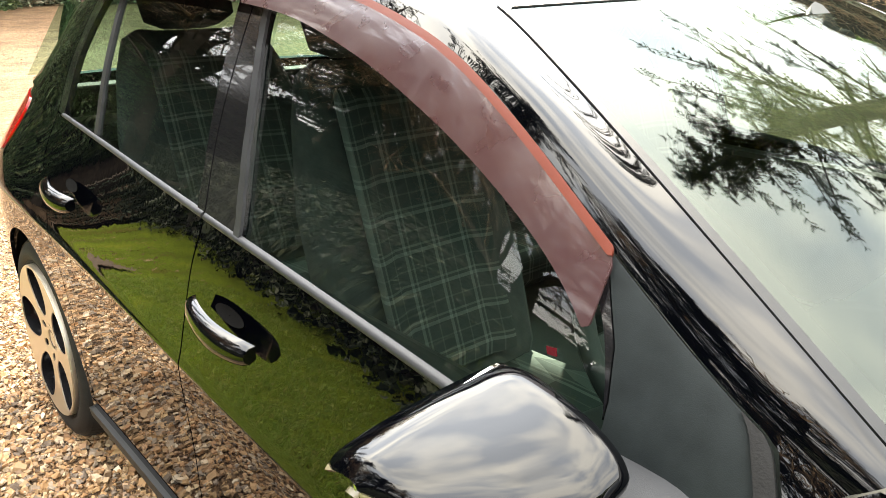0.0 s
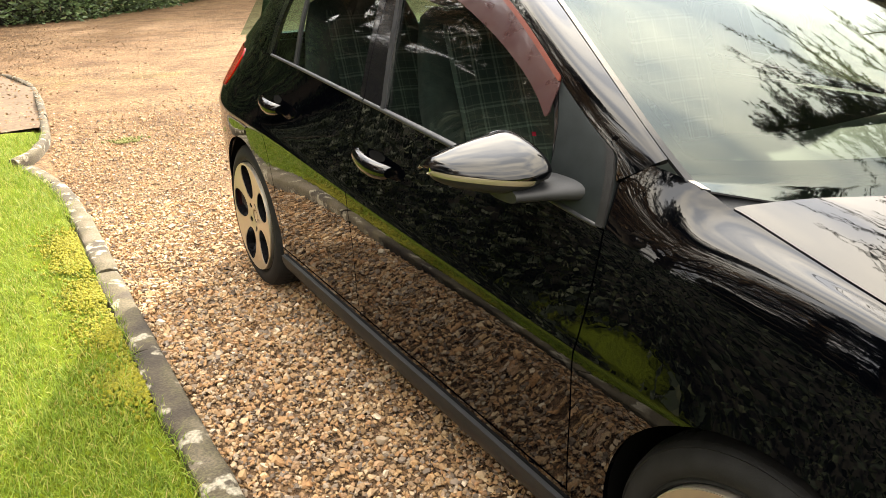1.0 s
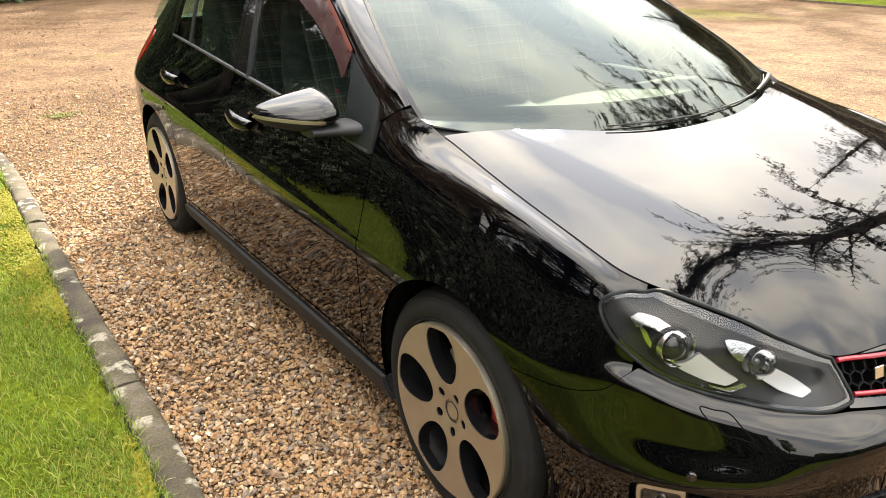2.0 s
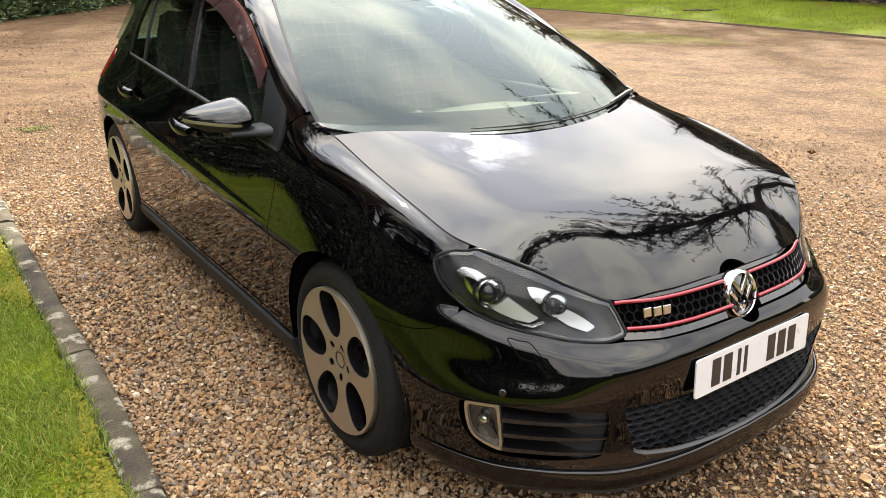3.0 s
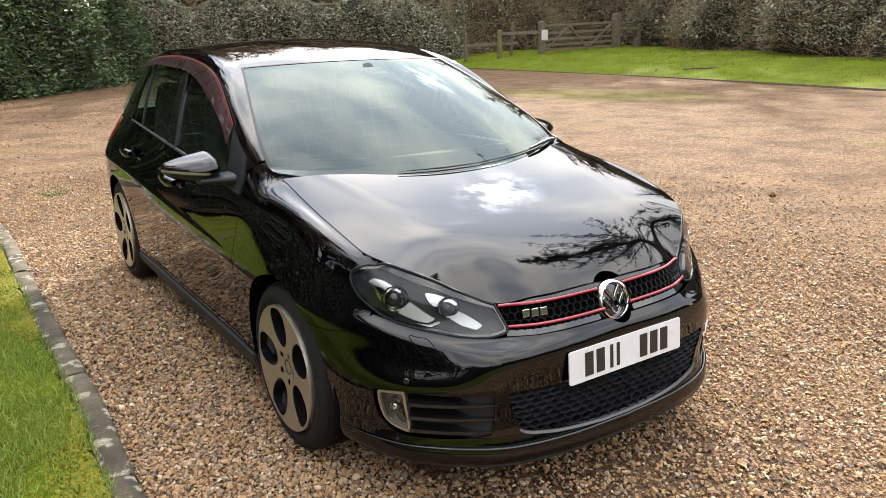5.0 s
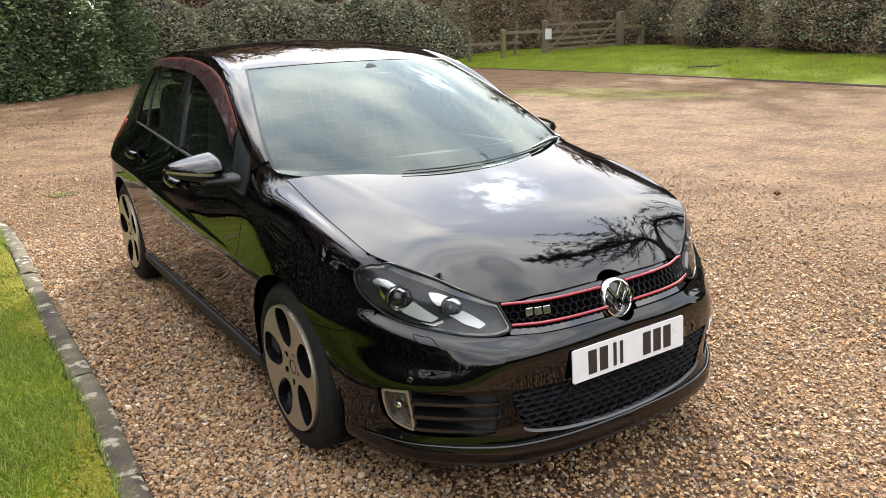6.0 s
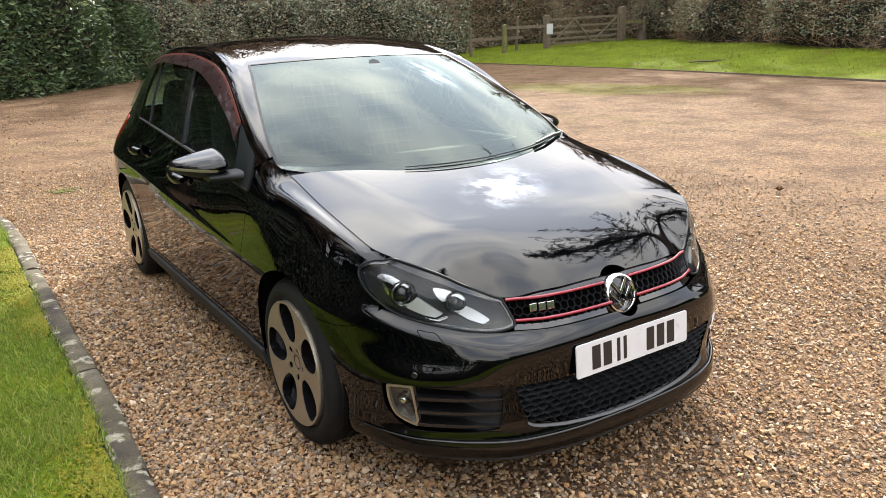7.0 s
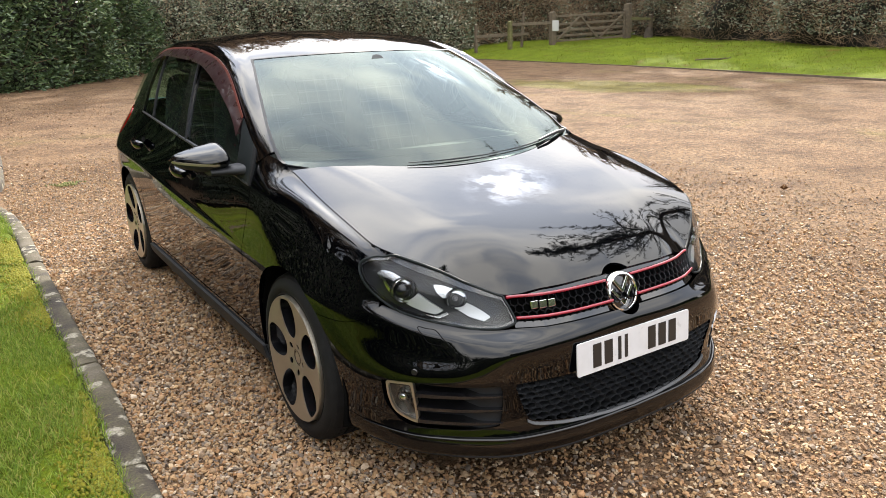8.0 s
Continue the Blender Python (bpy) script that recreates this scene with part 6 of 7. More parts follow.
gx = np.concatenate([[-300, -120, -50, -20, -8], np.arange(-4, 6, 0.25), np.arange(6, 30, 1.0), [32, 36, 45, 60, 120, 300]])
gy = np.concatenate([[-300, -100, -40, -15], np.arange(-6, 8, 0.25), np.arange(8, 40, 1.0), [45, 60, 120, 300]])
GX, GY = np.meshgrid(gx, gy, indexing="ij")
near = np.exp(-((GX - 0.5) / 6) ** 2 - ((GY - 1) / 8) ** 2)
GZ = rise(GX, GY) - 0.012 + 0.006 * near * (np.sin(GX * 2.1 + 0.7 * GY) + np.sin(GY * 1.7 - GX)) * 0.5
P = np.stack([GX, GY, GZ], -1)
ground = part("ground", skin_mesh("ground", [Skin(P, GX, GY).face_out((0, 0, 1))]), GRAVEL, None)
tagged(ground, "tan pea gravel drive with worn, mossy patches", "gravel", kind="structure")

# lawn by the car
ly = np.concatenate([np.arange(-40, -4, 4.0), np.arange(-4, 6.6, 0.12), np.arange(6.6, 20, 0.4)])
lt = np.concatenate([[0, 0.03, 0.08, 0.16, 0.3, 0.5, 0.8, 1.2, 1.8, 2.6, 4, 7, 12, 25, 60]])
LYY, LTT = np.meshgrid(ly, lt, indexing="ij")
edge_in = np.interp(LYY, kerb_line[:, 1], kerb_line[:, 0]) - 0.096
edge_in = np.where(LYY > 5.35, np.minimum(np.interp(LYY, bed_line[:, 1], bed_line[:, 0]) - 0.06, -1.40), edge_in)
edge_in = np.where(LYY > 6.7, edge_in - 1.85 * np.clip((LYY - 6.7) / 0.4, 0, 1), edge_in)
LX = edge_in - LTT
LZ = 0.040 + 0.012 * (np.sin(LX * 3.1 + LYY) * np.sin(LYY * 2.3)) + 0.02 * np.clip(LTT, 0, 2)
LZ = np.where(LTT == 0, 0.0, LZ)
lawn = part("lawn", skin_mesh("lawn", [Skin(np.stack([LX, LYY, LZ], -1), LYY, LTT).face_out((0, 0, 1))]), TURF_NEAR, None)
tagged(lawn, "short green lawn with mossy, worn edges", "lawn", kind="structure")

# far lawn
fx = np.concatenate([np.arange(16.3, 30, 0.4), [34, 42]])
fy = np.arange(-40, 60, 1.0)
lawn_edge = lambda y: np.interp(y, [-40, 6.5, 10.6, 14.8, 22, 60], [14.0, 15.8, 16.2, 16.4, 16.25, 16.0])
FX, FY = np.meshgrid(fx, fy, indexing="ij")
FX2 = np.where(FX < 16.5, lawn_edge(FY), FX)
FZ = rise(FX2, FY) + np.where(FX < 16.5, 0.0, 0.05) + 0.03 * np.sin(FX * 1.3 + FY * 0.7)
far_lawn = part("far_lawn", skin_mesh("far_lawn", [Skin(np.stack([FX2, FY, FZ], -1), FX, FY).face_out((0, 0, 1))]), TURF, None)
tagged(far_lawn, "bright green lawn rising behind the drive", "lawn", kind="structure")
bm = bmesh.new()
pts = [(float(lawn_edge(y)) - 0.02, y) for y in np.arange(-20, 40, 1.0)]
rows = [[bm.verts.new((x + dx, y, float(rise(x, y)) + z)) for dx, z in ((-.02, -.02), (-.02, .038), (.02, .038), (.02, -.02))] for x, y in pts]
for a, b in zip(rows, rows[1:]):
    for k in range(3):
        bm.faces.new((a[k], a[k + 1], b[k + 1], b[k]))
tagged(part("lawn_edging", bm, TIMBER, None), "brown timber edging of the far lawn", "edging", kind="structure")

# planting bed behind the kerb
by = np.arange(6.7, 12.6, 0.2)
bt = np.array([0, .05, .2, .5, 1, 1.5, 1.9, 2.0])
BY, BT = np.meshgrid(by, bt, indexing="ij")
BX = np.interp(BY, bed_line[:, 1], bed_line[:, 0]) - 0.05 - BT
BZ = 0.045 + 0.02 * np.sin(BX * 4) * np.sin(BY * 3) + 0.03 * np.clip(BT, 0, 3)
SOIL = simple("leafy_soil", (0.075, 0.047, 0.027), 0.95, bump=1.0, bump_scale=50, vary=0.5, vary_scale=25)
bed = part("planting_bed", skin_mesh("planting_bed", [Skin(np.stack([BX, BY, BZ], -1), BY, BT).face_out((0, 0, 1))]), SOIL, None)
tagged(bed, "brown bed of soil and leaf litter", "flower bed", kind="structure")


def kerb_run(line, name, label, width=0.104, height=0.055, seg=0.9):
    k = thing(name, label, "kerb", kind="structure")
    d = np.concatenate([[0], np.cumsum(np.linalg.norm(np.diff(line, axis=0), axis=1))])
    at = lambda q: np.array([np.interp(q, d, line[:, 0]), np.interp(q, d, line[:, 1])])
    q = 0.0
    while q < d[-1] - 0.2:
        e = min(q + seg * rng.uniform(0.85, 1.15), d[-1])
        bm = bmesh.new()
        rows = []
        tilt, off, lift = rng.normal(0, 0.02), rng.normal(0, 0.003), rng.normal(0, 0.003)
        n = 12
        for i in range(n + 1):
            p = q + 0.004 + (e - q - 0.008) * i / n
            c, t = at(p), at(min(p + 0.02, d[-1])) - at(max(p - 0.02, 0))
            t /= np.linalg.norm(t)
            nrm = np.array([-t[1], t[0]])
            w = width + rng.normal(0, 0.0035)
            end = 0.006 if i in (0, n) else 0
            ring = []
            for o, z in ((0.0, -.05), (0.001, height * .55), (.006, height * .86), (.018, height), (w * .5, height * 1.04), (w - .016, height), (w - .004, height * .85), (w, -.05)):
                j = rng.normal(0, 0.0016)
                ring.append(bm.verts.new((c[0] + nrm[0] * (o + off + j), c[1] + nrm[1] * (o + off + j), z + lift + tilt * (o - w / 2) + rng.normal(0, 0.0014) - end)))
            rows.append(ring)
        for a, b in zip(rows, rows[1:]):
            for m in range(7):
                bm.faces.new((a[m], a[m + 1], b[m + 1], b[m]))
        bm.faces.new(rows[0])
        bm.faces.new(rows[-1][::-1])
        part("kerb_stone", bm, KERB, k, smooth=50)
        q = e
    return k


kerb_run(kerb_line[kerb_line[:, 1] > -5], "kerb_1", "lichened concrete kerb along the lawn")
kerb_run(bed_line, "kerb_2", "curved concrete kerb round the bed", 0.07, 0.07)

# loose stones on the drive
t = (1 + math.sqrt(5)) / 2
ico_v = np.array([(-1, t, 0), (1, t, 0), (-1, -t, 0), (1, -t, 0), (0, -1, t), (0, 1, t), (0, -1, -t), (0, 1, -t), (t, 0, -1), (t, 0, 1), (-t, 0, -1), (-t, 0, 1)]) / 1.902
ico_f = [(0, 11, 5), (0, 5, 1), (0, 1, 7), (0, 7, 10), (0, 10, 11), (1, 5, 9), (5, 11, 4), (11, 10, 2), (10, 7, 6), (7, 1, 8),
         (3, 9, 4), (3, 4, 2), (3, 2, 6), (3, 6, 8), (3, 8, 9), (4, 9, 5), (2, 4, 11), (6, 2, 10), (8, 6, 7), (9, 8, 1)]

ico_f = [q for q in ico_f if sum(ico_v[i][2] for i in q) > -0.7]

box_v = np.array([(x, y, z) for z in (-.62, .62) for x, y in ((-.8, -.7), (.75, -.8), (.85, .7), (-.7, .85))])
box_f = [(4, 5, 6), (4, 6, 7), (0, 1, 5), (0, 5, 4), (1, 2, 6), (1, 6, 5), (2, 3, 7), (2, 7, 6), (3, 0, 4), (3, 4, 7)]


def lay_stones(n, x0, x1, y0, y1, big, keep, plain=False):
    x, y = rng.uniform(x0, x1, n), rng.uniform(y0, y1, n)
    ok = keep(x, y) > rng.uniform(0, 1, n)
    x, y = x[ok], y[ok]
    ok = (x > kerb_x(y) + 0.008)
    x, y = x[ok], y[ok]
    m = len(x)
    s = big * rng.lognormal(0, 0.33, m)
    sc = np.stack([s, s * rng.uniform(0.6, 0.95, m), s * rng.uniform(0.5, 0.85, m)], -1)
    z = -0.012 + sc[:, 2] * (0.35 if plain else 0.5) + rng.uniform(0, 0.007 if plain else 0.012, m)
    v, f = scatter_mesh(box_v if plain else ico_v, box_f if plain else ico_f, np.stack([x, y, z], -1), spin(rng.uniform(0, 6.28, m), rng.normal(0, 0.35, m), rng.normal(0, 0.35, m)), sc)
    v += rng.normal(0, 0.0019, v.shape)
    return v, f


fall = lambda cx, cy, r0, r1: (lambda x, y: np.clip((r1 - np.hypot(x - cx, y - cy)) / (r1 - r0), 0, 1))
sets = [lay_stones(21000, -1.4, -0.55, -1.6, 2.0, 0.0068, lambda x, y: np.ones_like(x)),
        lay_stones(13500, -1.4, -0.55, 2.0, 4.2, 0.0068, lambda x, y: np.ones_like(x), True),
        lay_stones(27000, -1.4, 3.6, -2.6, 0.9, 0.0066, lambda x, y: fall(-0.6, -1.6, 1.6, 4.6)(x, y) * np.where((np.abs(x) < 0.75) & (y > -0.5), 0.1, 1)),
        lay_stones(40000, -1.4, 3.6, -2.6, 0.9, 0.0058, lambda x, y: fall(-0.6, -1.6, 1.6, 4.6)(x, y) * np.where((np.abs(x) < 0.75) & (y > -0.5), 0.1, 1), True),
        lay_stones(30000, -1.4, 2.2, 4.2, 8.2, 0.0064, lambda x, y: np.clip((8.2 - y) / 3.0, 0, 1) ** 1.5, True),
        lay_stones(20000, 0.9, 6, -1.5, 5, 0.0062, fall(0.9, 0, 1.0, 5.0), True),
        lay_stones(20000, 1.5, 5.0, -2.0, 4.5, 0.0060, lambda x, y: np.clip((5 - x) / 2.5, 0, 0.9), True)]
v = np.vstack([s[0] for s in sets])
off = np.cumsum([0] + [len(s[0]) for s in sets[:-1]])
f = np.vstack([s[1] + o for s, o in zip(sets, off)])
loose = new("loose_gravel", fast_mesh("loose_gravel", v, f, STONES, False))
tagged(loose, "loose angular tan and grey pebbles on the drive", "gravel", kind="stuff")

# grass blades near the kerb
blade_v = [(-0.5, 0, 0), (0.5, 0, 0), (0.38, 0.10, 0.55), (-0.38, 0.10, 0.55), (0.0, 0.42, 1.0)]
blade_f3 = [(0, 1, 2), (0, 2, 3), (3, 2, 4)]


def lay_grass(n, y0, y1, depth, length):
    y = rng.uniform(y0, y1, n)
    d = depth * rng.power(0.7, n) - 0.015
    x = np.where(y < 5.35, np.interp(y, kerb_line[:, 1], kerb_line[:, 0]) - 0.100, np.minimum(np.interp(y, bed_line[:, 1], bed_line[:, 0]) - 0.05, -1.38)) - d
    clump = np.sin(x * 5.3 + 1.2 * y) * np.sin(y * 4.1 - x * 2) + 0.6 * np.sin(x * 13 + y * 3) * np.sin(y * 11)
    ok = clump > rng.uniform(-1.7, 0.1, n)
    ok &= np.minimum(np.clip((depth * 0.985 - d) / (depth * 0.35), 0, 1), np.clip((y + 1.6) / 0.9, 0, 1)) > rng.uniform(0, 1, n)
    ok &= ~((d < 0.07 * (0.6 + 0.8 * np.sin(y * 5.1) ** 2)) & (y > 0.2) & (y < 4.0) & (rng.uniform(0, 1, n) < 0.7))
    bare = (np.hypot((x + 1.62) / 0.16, (y - 2.6) / 0.5) < 1) | (np.hypot((x + 1.6) / 0.14, (y - 0.15) / 0.22) < 1)
    ok &= ~(bare & (rng.uniform(0, 1, n) < 0.75))
    x, y = x[ok], y[ok]
    m = len(x)
    L = length * rng.lognormal(0, 0.35, m)
    sc = np.stack([rng.uniform(0.0022, 0.0042, m), L, L], -1)
    z = 0.038 + 0.012 * (np.sin(x * 3.1 + y) * np.sin(y * 2.3)) + 0.02 * np.clip(-1.46 - x, 0, 2)
    return scatter_mesh(blade_v, blade_f3, np.stack([x, y, z], -1), spin(rng.uniform(0, 6.28, m), rng.normal(-0.25, 0.4, m), rng.normal(0, 0.3, m)), sc)


v1, f1 = lay_grass(150000, -1.6, 3.2, 1.9, 0.028)
v2, f2 = lay_grass(64000, 3.2, 6.4, 3.2, 0.032)
blades = new("grass", fast_mesh("grass", np.vstack([v1, v2]), np.vstack([f1, f2 + len(v1)]), BLADES))
tagged(blades, "short blades of green lawn grass", "grass", kind="stuff")

# coarse tufts on the far lawn
n = 26000
tx, ty = rng.uniform(16.4, 25.5, n), rng.uniform(-2, 26, n)
ok = np.sin(tx * 2.1 + ty) * np.sin(ty * 1.7 - tx) + 0.7 * np.sin(tx * 5 + ty * 2) * np.sin(ty * 4) > rng.uniform(-1.8, 0.3, n)
tx, ty = tx[ok], ty[ok]
n = len(tx)
L = 0.045 * rng.lognormal(0, 0.35, n)
v, f = scatter_mesh(blade_v, blade_f3, np.stack([tx, ty, rise(tx, ty) + 0.04 + 0.03 * np.sin(tx * 1.3 + ty * 0.7)], -1), spin(rng.uniform(0, 6.28, n), rng.normal(-0.3, 0.4, n), rng.normal(0, 0.3, n)), np.stack([rng.uniform(0.012, 0.03, n), L, L], -1))
tagged(new("far_grass", fast_mesh("far_grass", v, f, FAR_BLADES)), "uneven tufts of grass on the far lawn", "grass", kind="stuff")

# moss cushions and leaf litter
m = 5000
cy = rng.choice(np.array([-0.25, 0.1, 0.55, 1.9, 2.35, 2.75, 3.2, 3.5]), m) + rng.normal(0, 0.10, m)
cx = np.interp(cy, kerb_line[:, 1], kerb_line[:, 0]) - 0.108 - np.abs(rng.normal(0, 0.075, m))
v, f = scatter_mesh(box_v, box_f, np.stack([cx, cy, np.full(m, 0.052)], -1), spin(rng.uniform(0, 6, m), rng.normal(0, .3, m), rng.normal(0, .3, m)), np.stack([rng.uniform(.003, .008, m)] * 2 + [rng.uniform(.004, .009, m)], -1))
tagged(new("moss", fast_mesh("moss", v, f, MOSS, True)), "yellow-green moss along the kerb", "moss", kind="stuff")
leaf_v = [(-0.5, 0, 0.08), (0, -0.35, 0), (0.5, 0, 0.10), (0, 0.35, 0)]
leaf_q = [(0, 1, 2, 3)]
m = 9000
lx, lyy = rng.normal(-1.8, 1.6, m), rng.normal(14.8, 2.2, m)
k = 2600
lx[:k], lyy[:k] = rng.normal(-2.2, 0.9, k), rng.uniform(6.4, 11.5, k)
lz = np.where((lyy < 12.3) & (lx < kerb_x(np.minimum(lyy, 12.2))), 0.10, 0.015)
v, f = scatter_mesh(leaf_v, leaf_q, np.stack([lx, lyy, lz], -1), spin(rng.uniform(0, 6, m), rng.normal(0, .4, m), rng.normal(0, .4, m)), np.stack([rng.uniform(.018, .040, m)] * 3, -1))
tagged(new("leaf_litter", fast_mesh("leaf_litter", v, f, DRIFT)), "drifts of brown fallen leaves", "leaves", kind="stuff")


def curled_leaf(x, y, size, yaw, material, label):
    bm = bmesh.new()
    n = 7
    rows = []
    for i in range(n):
        q = i / (n - 1)
        w = math.sin(math.pi * (0.08 + 0.88 * q)) * 0.36 + 0.03
        z = 0.25 * (2 * q - 1) ** 2 + 0.05 * math.sin(5 * q)
        rows.append([bm.verts.new(((q - .5) * size, w * size * k, (z + 0.22 * abs(k)) * size)) for k in (-1, -.5, 0, .5, 1)])
    for a, b in zip(rows, rows[1:]):
        for k in range(4):
            bm.faces.new((a[k], a[k + 1], b[k + 1], b[k]))
    o = part("dead_leaf", bm, material, None, smooth=60)
    o.matrix_world = pose(x, y, 0.004, 0, 0, yaw)
    tagged(o, label, "leaf")


curled_leaf(4.29, 1.39, 0.10, 30, LITTER, "dark curled dead leaf lying on the gravel")
curled_leaf(2.6, 2.9, 0.06, 100, LITTER, "small brown dead leaf lying on the gravel")
curled_leaf(-0.95, -1.35, 0.05, 65, LITTER, "small brown dead leaf lying on the gravel")
# a fallen stick on the far lawn
bm = bmesh.new()
tube(bm, [(-.55, 0, .03), (-.2, .05, .05), (.2, .02, .04), (.5, .10, .07)], [.016, .022, .02, .012], 7)
tube(bm, [(.1, .03, .05), (.3, -.12, .09)], [.012, .006], 6)
stick = part("fallen_stick", bm, BARK, None, smooth=60)
stick.matrix_world = pose(17.6, 12.5, float(rise(17.6, 12.5)) + 0.05, 0, 0, -38)
tagged(stick, "brown fallen stick lying on the lawn", "branch")
# a low moss patch on the gravel
m = 110
a, q = rng.uniform(0, 6.28, m), np.sqrt(rng.uniform(0, 1, m))
v, f = scatter_mesh(box_v, box_f, np.stack([-0.81 + 0.14 * q * (1 + 0.4 * np.sin(3 * a)) * np.cos(a) + rng.normal(0, 0.02, m), 6.0 + 0.12 * q * (1 + 0.3 * np.cos(2 * a)) * np.sin(a), np.full(m, 0.002)], -1), spin(rng.uniform(0, 6, m), rng.normal(0, .3, m), rng.normal(0, .3, m)), np.stack([rng.uniform(.005, .012, m)] * 2 + [rng.uniform(.005, .011, m)], -1))
tagged(new("moss_patch", fast_mesh("moss_patch", v, f, DULL_MOSS, True)), "low green moss patch on the gravel", "moss", kind="stuff")
# an old stump beside the gate
bm = bmesh.new()
lathe(bm, [(.24, -.1), (.20, .06), (.17, .30), (.155, .42), (.0001, .44)], Matrix.Identity(4), 14)
for w in bm.verts:
    w.co.x *= 1 + 0.12 * math.sin(9 * w.co.y + 20 * w.co.z)
stump = part("tree_stump", bm, BARK, None, smooth=50)
stump.matrix_world = pose(24.9, 21.7, float(rise(24.9, 21.7)) + 0.03, 3, 4, 20)
tagged(stump, "dark old tree stump beside the gate", "stump")

# ---- hedges and trees ----
def lump(p, seed=0.0):
    """Uneven bulges, -1 to 1, for points n x 3."""
    x, y, z = p[:, 0] + seed, p[:, 1] - seed, p[:, 2]
    return (np.sin(0.9 * x + 0.7 * y) * np.sin(1.3 * z + 0.5 * x) + 0.6 * np.sin(2.3 * x - 1.1 * z) * np.sin(2.1 * y + 0.4) + 0.4 * np.sin(4.7 * y + 2.2 * z) * np.sin(4.1 * x)) / 2


def hedge(name, label, line, height, depth, leaf, count, material, twigs=0, leaf_top=0.0, seed=0.0, thick_core=True, slim=0.85):
    """A hedge along a plan line whose front face is on the line; leaves over a lumpy wall."""
    line = spline2(line, 80)
    d = np.concatenate([[0], np.cumsum(np.linalg.norm(np.diff(line, axis=0), axis=1))])
    tang = np.gradient(line, d, axis=0)
    tang /= np.linalg.norm(tang, axis=1, keepdims=True)
    h = thing(name, label, "hedge", at=(line[40, 0], line[40, 1], 0))
    inv = Matrix.Translation((-line[40, 0], -line[40, 1], 0))
    base = lambda q: np.stack([np.interp(q, d, line[:, 0]), np.interp(q, d, line[:, 1])], -1)
    nor = lambda q: np.stack([np.interp(q, d, tang[:, 1]), np.interp(q, d, -tang[:, 0])], -1)

    def place(q, w, inset):
        # q along, w height 0..1.3 (past 1 over the top), inset from the face
        b, n = base(q), nor(q)
        over = np.clip((w - 0.85) / 0.45, 0, 1)
        zz = np.minimum(w, 1.0) * height
        p = np.stack([b[:, 0], b[:, 1], zz], -1)
        bul = lump(p, seed)
        zz = zz * (1 + 0.16 * bul)
        back = 0.10 * height * (zz / height) ** 2 + over * depth - 0.75 * bul - 0.25 * np.sin(np.clip(zz / height, 0, 1) * np.pi) + inset
        xy = b + n * back[:, None]
        return np.stack([xy[:, 0], xy[:, 1], rise(xy[:, 0], xy[:, 1]) + zz], -1)

    m = Matrix.Translation((line[40, 0], line[40, 1], 0))
    # added dark sheet behind the leaves: the hedge's inner shade as colour
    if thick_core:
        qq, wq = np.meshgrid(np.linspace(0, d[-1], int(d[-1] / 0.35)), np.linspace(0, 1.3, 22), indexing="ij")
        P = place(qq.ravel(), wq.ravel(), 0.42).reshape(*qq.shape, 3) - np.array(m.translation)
        part("core", skin_mesh("core", [Skin(P, qq, wq)]), SHADE_CORE, h, "dark sheet standing in for the shade inside the hedge")
    q, w = rng.uniform(0, d[-1], count), rng.uniform(leaf_top, 1.3, count)
    p = place(q, w, rng.normal(0.02, 0.17, count)) - np.array(m.translation)
    s = leaf * rng.lognormal(0, 0.3, count)
    v, f = scatter_mesh(leaf_v, leaf_q, p, spin(rng.uniform(0, 6.28, count), rng.normal(0.7, 0.6, count), rng.normal(0, 0.6, count)), np.stack([s, s * slim, s], -1))
    part("foliage", fast_mesh("foliage", v, f, material), None, h)
    if twigs:
        q, w = rng.uniform(0, d[-1], twigs), rng.uniform(0, 1.15, twigs)
        p0 = place(q, w, rng.normal(0.05, 0.15, twigs)) - np.array(m.translation)
        way = rng.normal(0, 1, (twigs, 3))
        way[:, 2] = np.abs(way[:, 2]) * 0.8
        way /= np.linalg.norm(way, axis=1, keepdims=True)
        L = rng.uniform(0.2, 0.7, twigs)[:, None] * (1.0 if height < 6 else 1.8)
        v, f = sticks(p0, p0 + way * L, np.full(twigs, 0.007 if height < 6 else 0.015), np.full(twigs, 0.003 if height < 6 else 0.006), 3)
        part("undergrowth", fast_mesh("undergrowth", v, f, TWIGS), None, h)
    return h


def sticks(p0, p1, r0, r1, sides=5):
    """Tapered bars from p0 to p1, joined into one set of faces."""
    n = len(p0)
    d = p1 - p0
    d = d / (np.linalg.norm(d, axis=1, keepdims=True) + 1e-9)
    ref = np.where(np.abs(d[:, 2:]) > 0.9, np.array([[1.0, 0, 0]]), np.array([[0, 0, 1.0]]))
    a = np.cross(d, ref)
    a /= np.linalg.norm(a, axis=1, keepdims=True)
    b = np.cross(d, a)
    th = np.arange(sides) * 2 * np.pi / sides
    ring = a[:, None, :] * np.cos(th)[None, :, None] + b[:, None, :] * np.sin(th)[None, :, None]
    v = np.concatenate([p0[:, None] + ring * r0[:, None, None], p1[:, None] + ring * r1[:, None, None]], 1)
    k = np.arange(sides)
    q = np.stack([k, (k + 1) % sides, sides + (k + 1) % sides, sides + k], -1)
    f = q[None] + (np.arange(n) * 2 * sides)[:, None, None]
    return v.reshape(-1, 3), f.reshape(-1, 4)


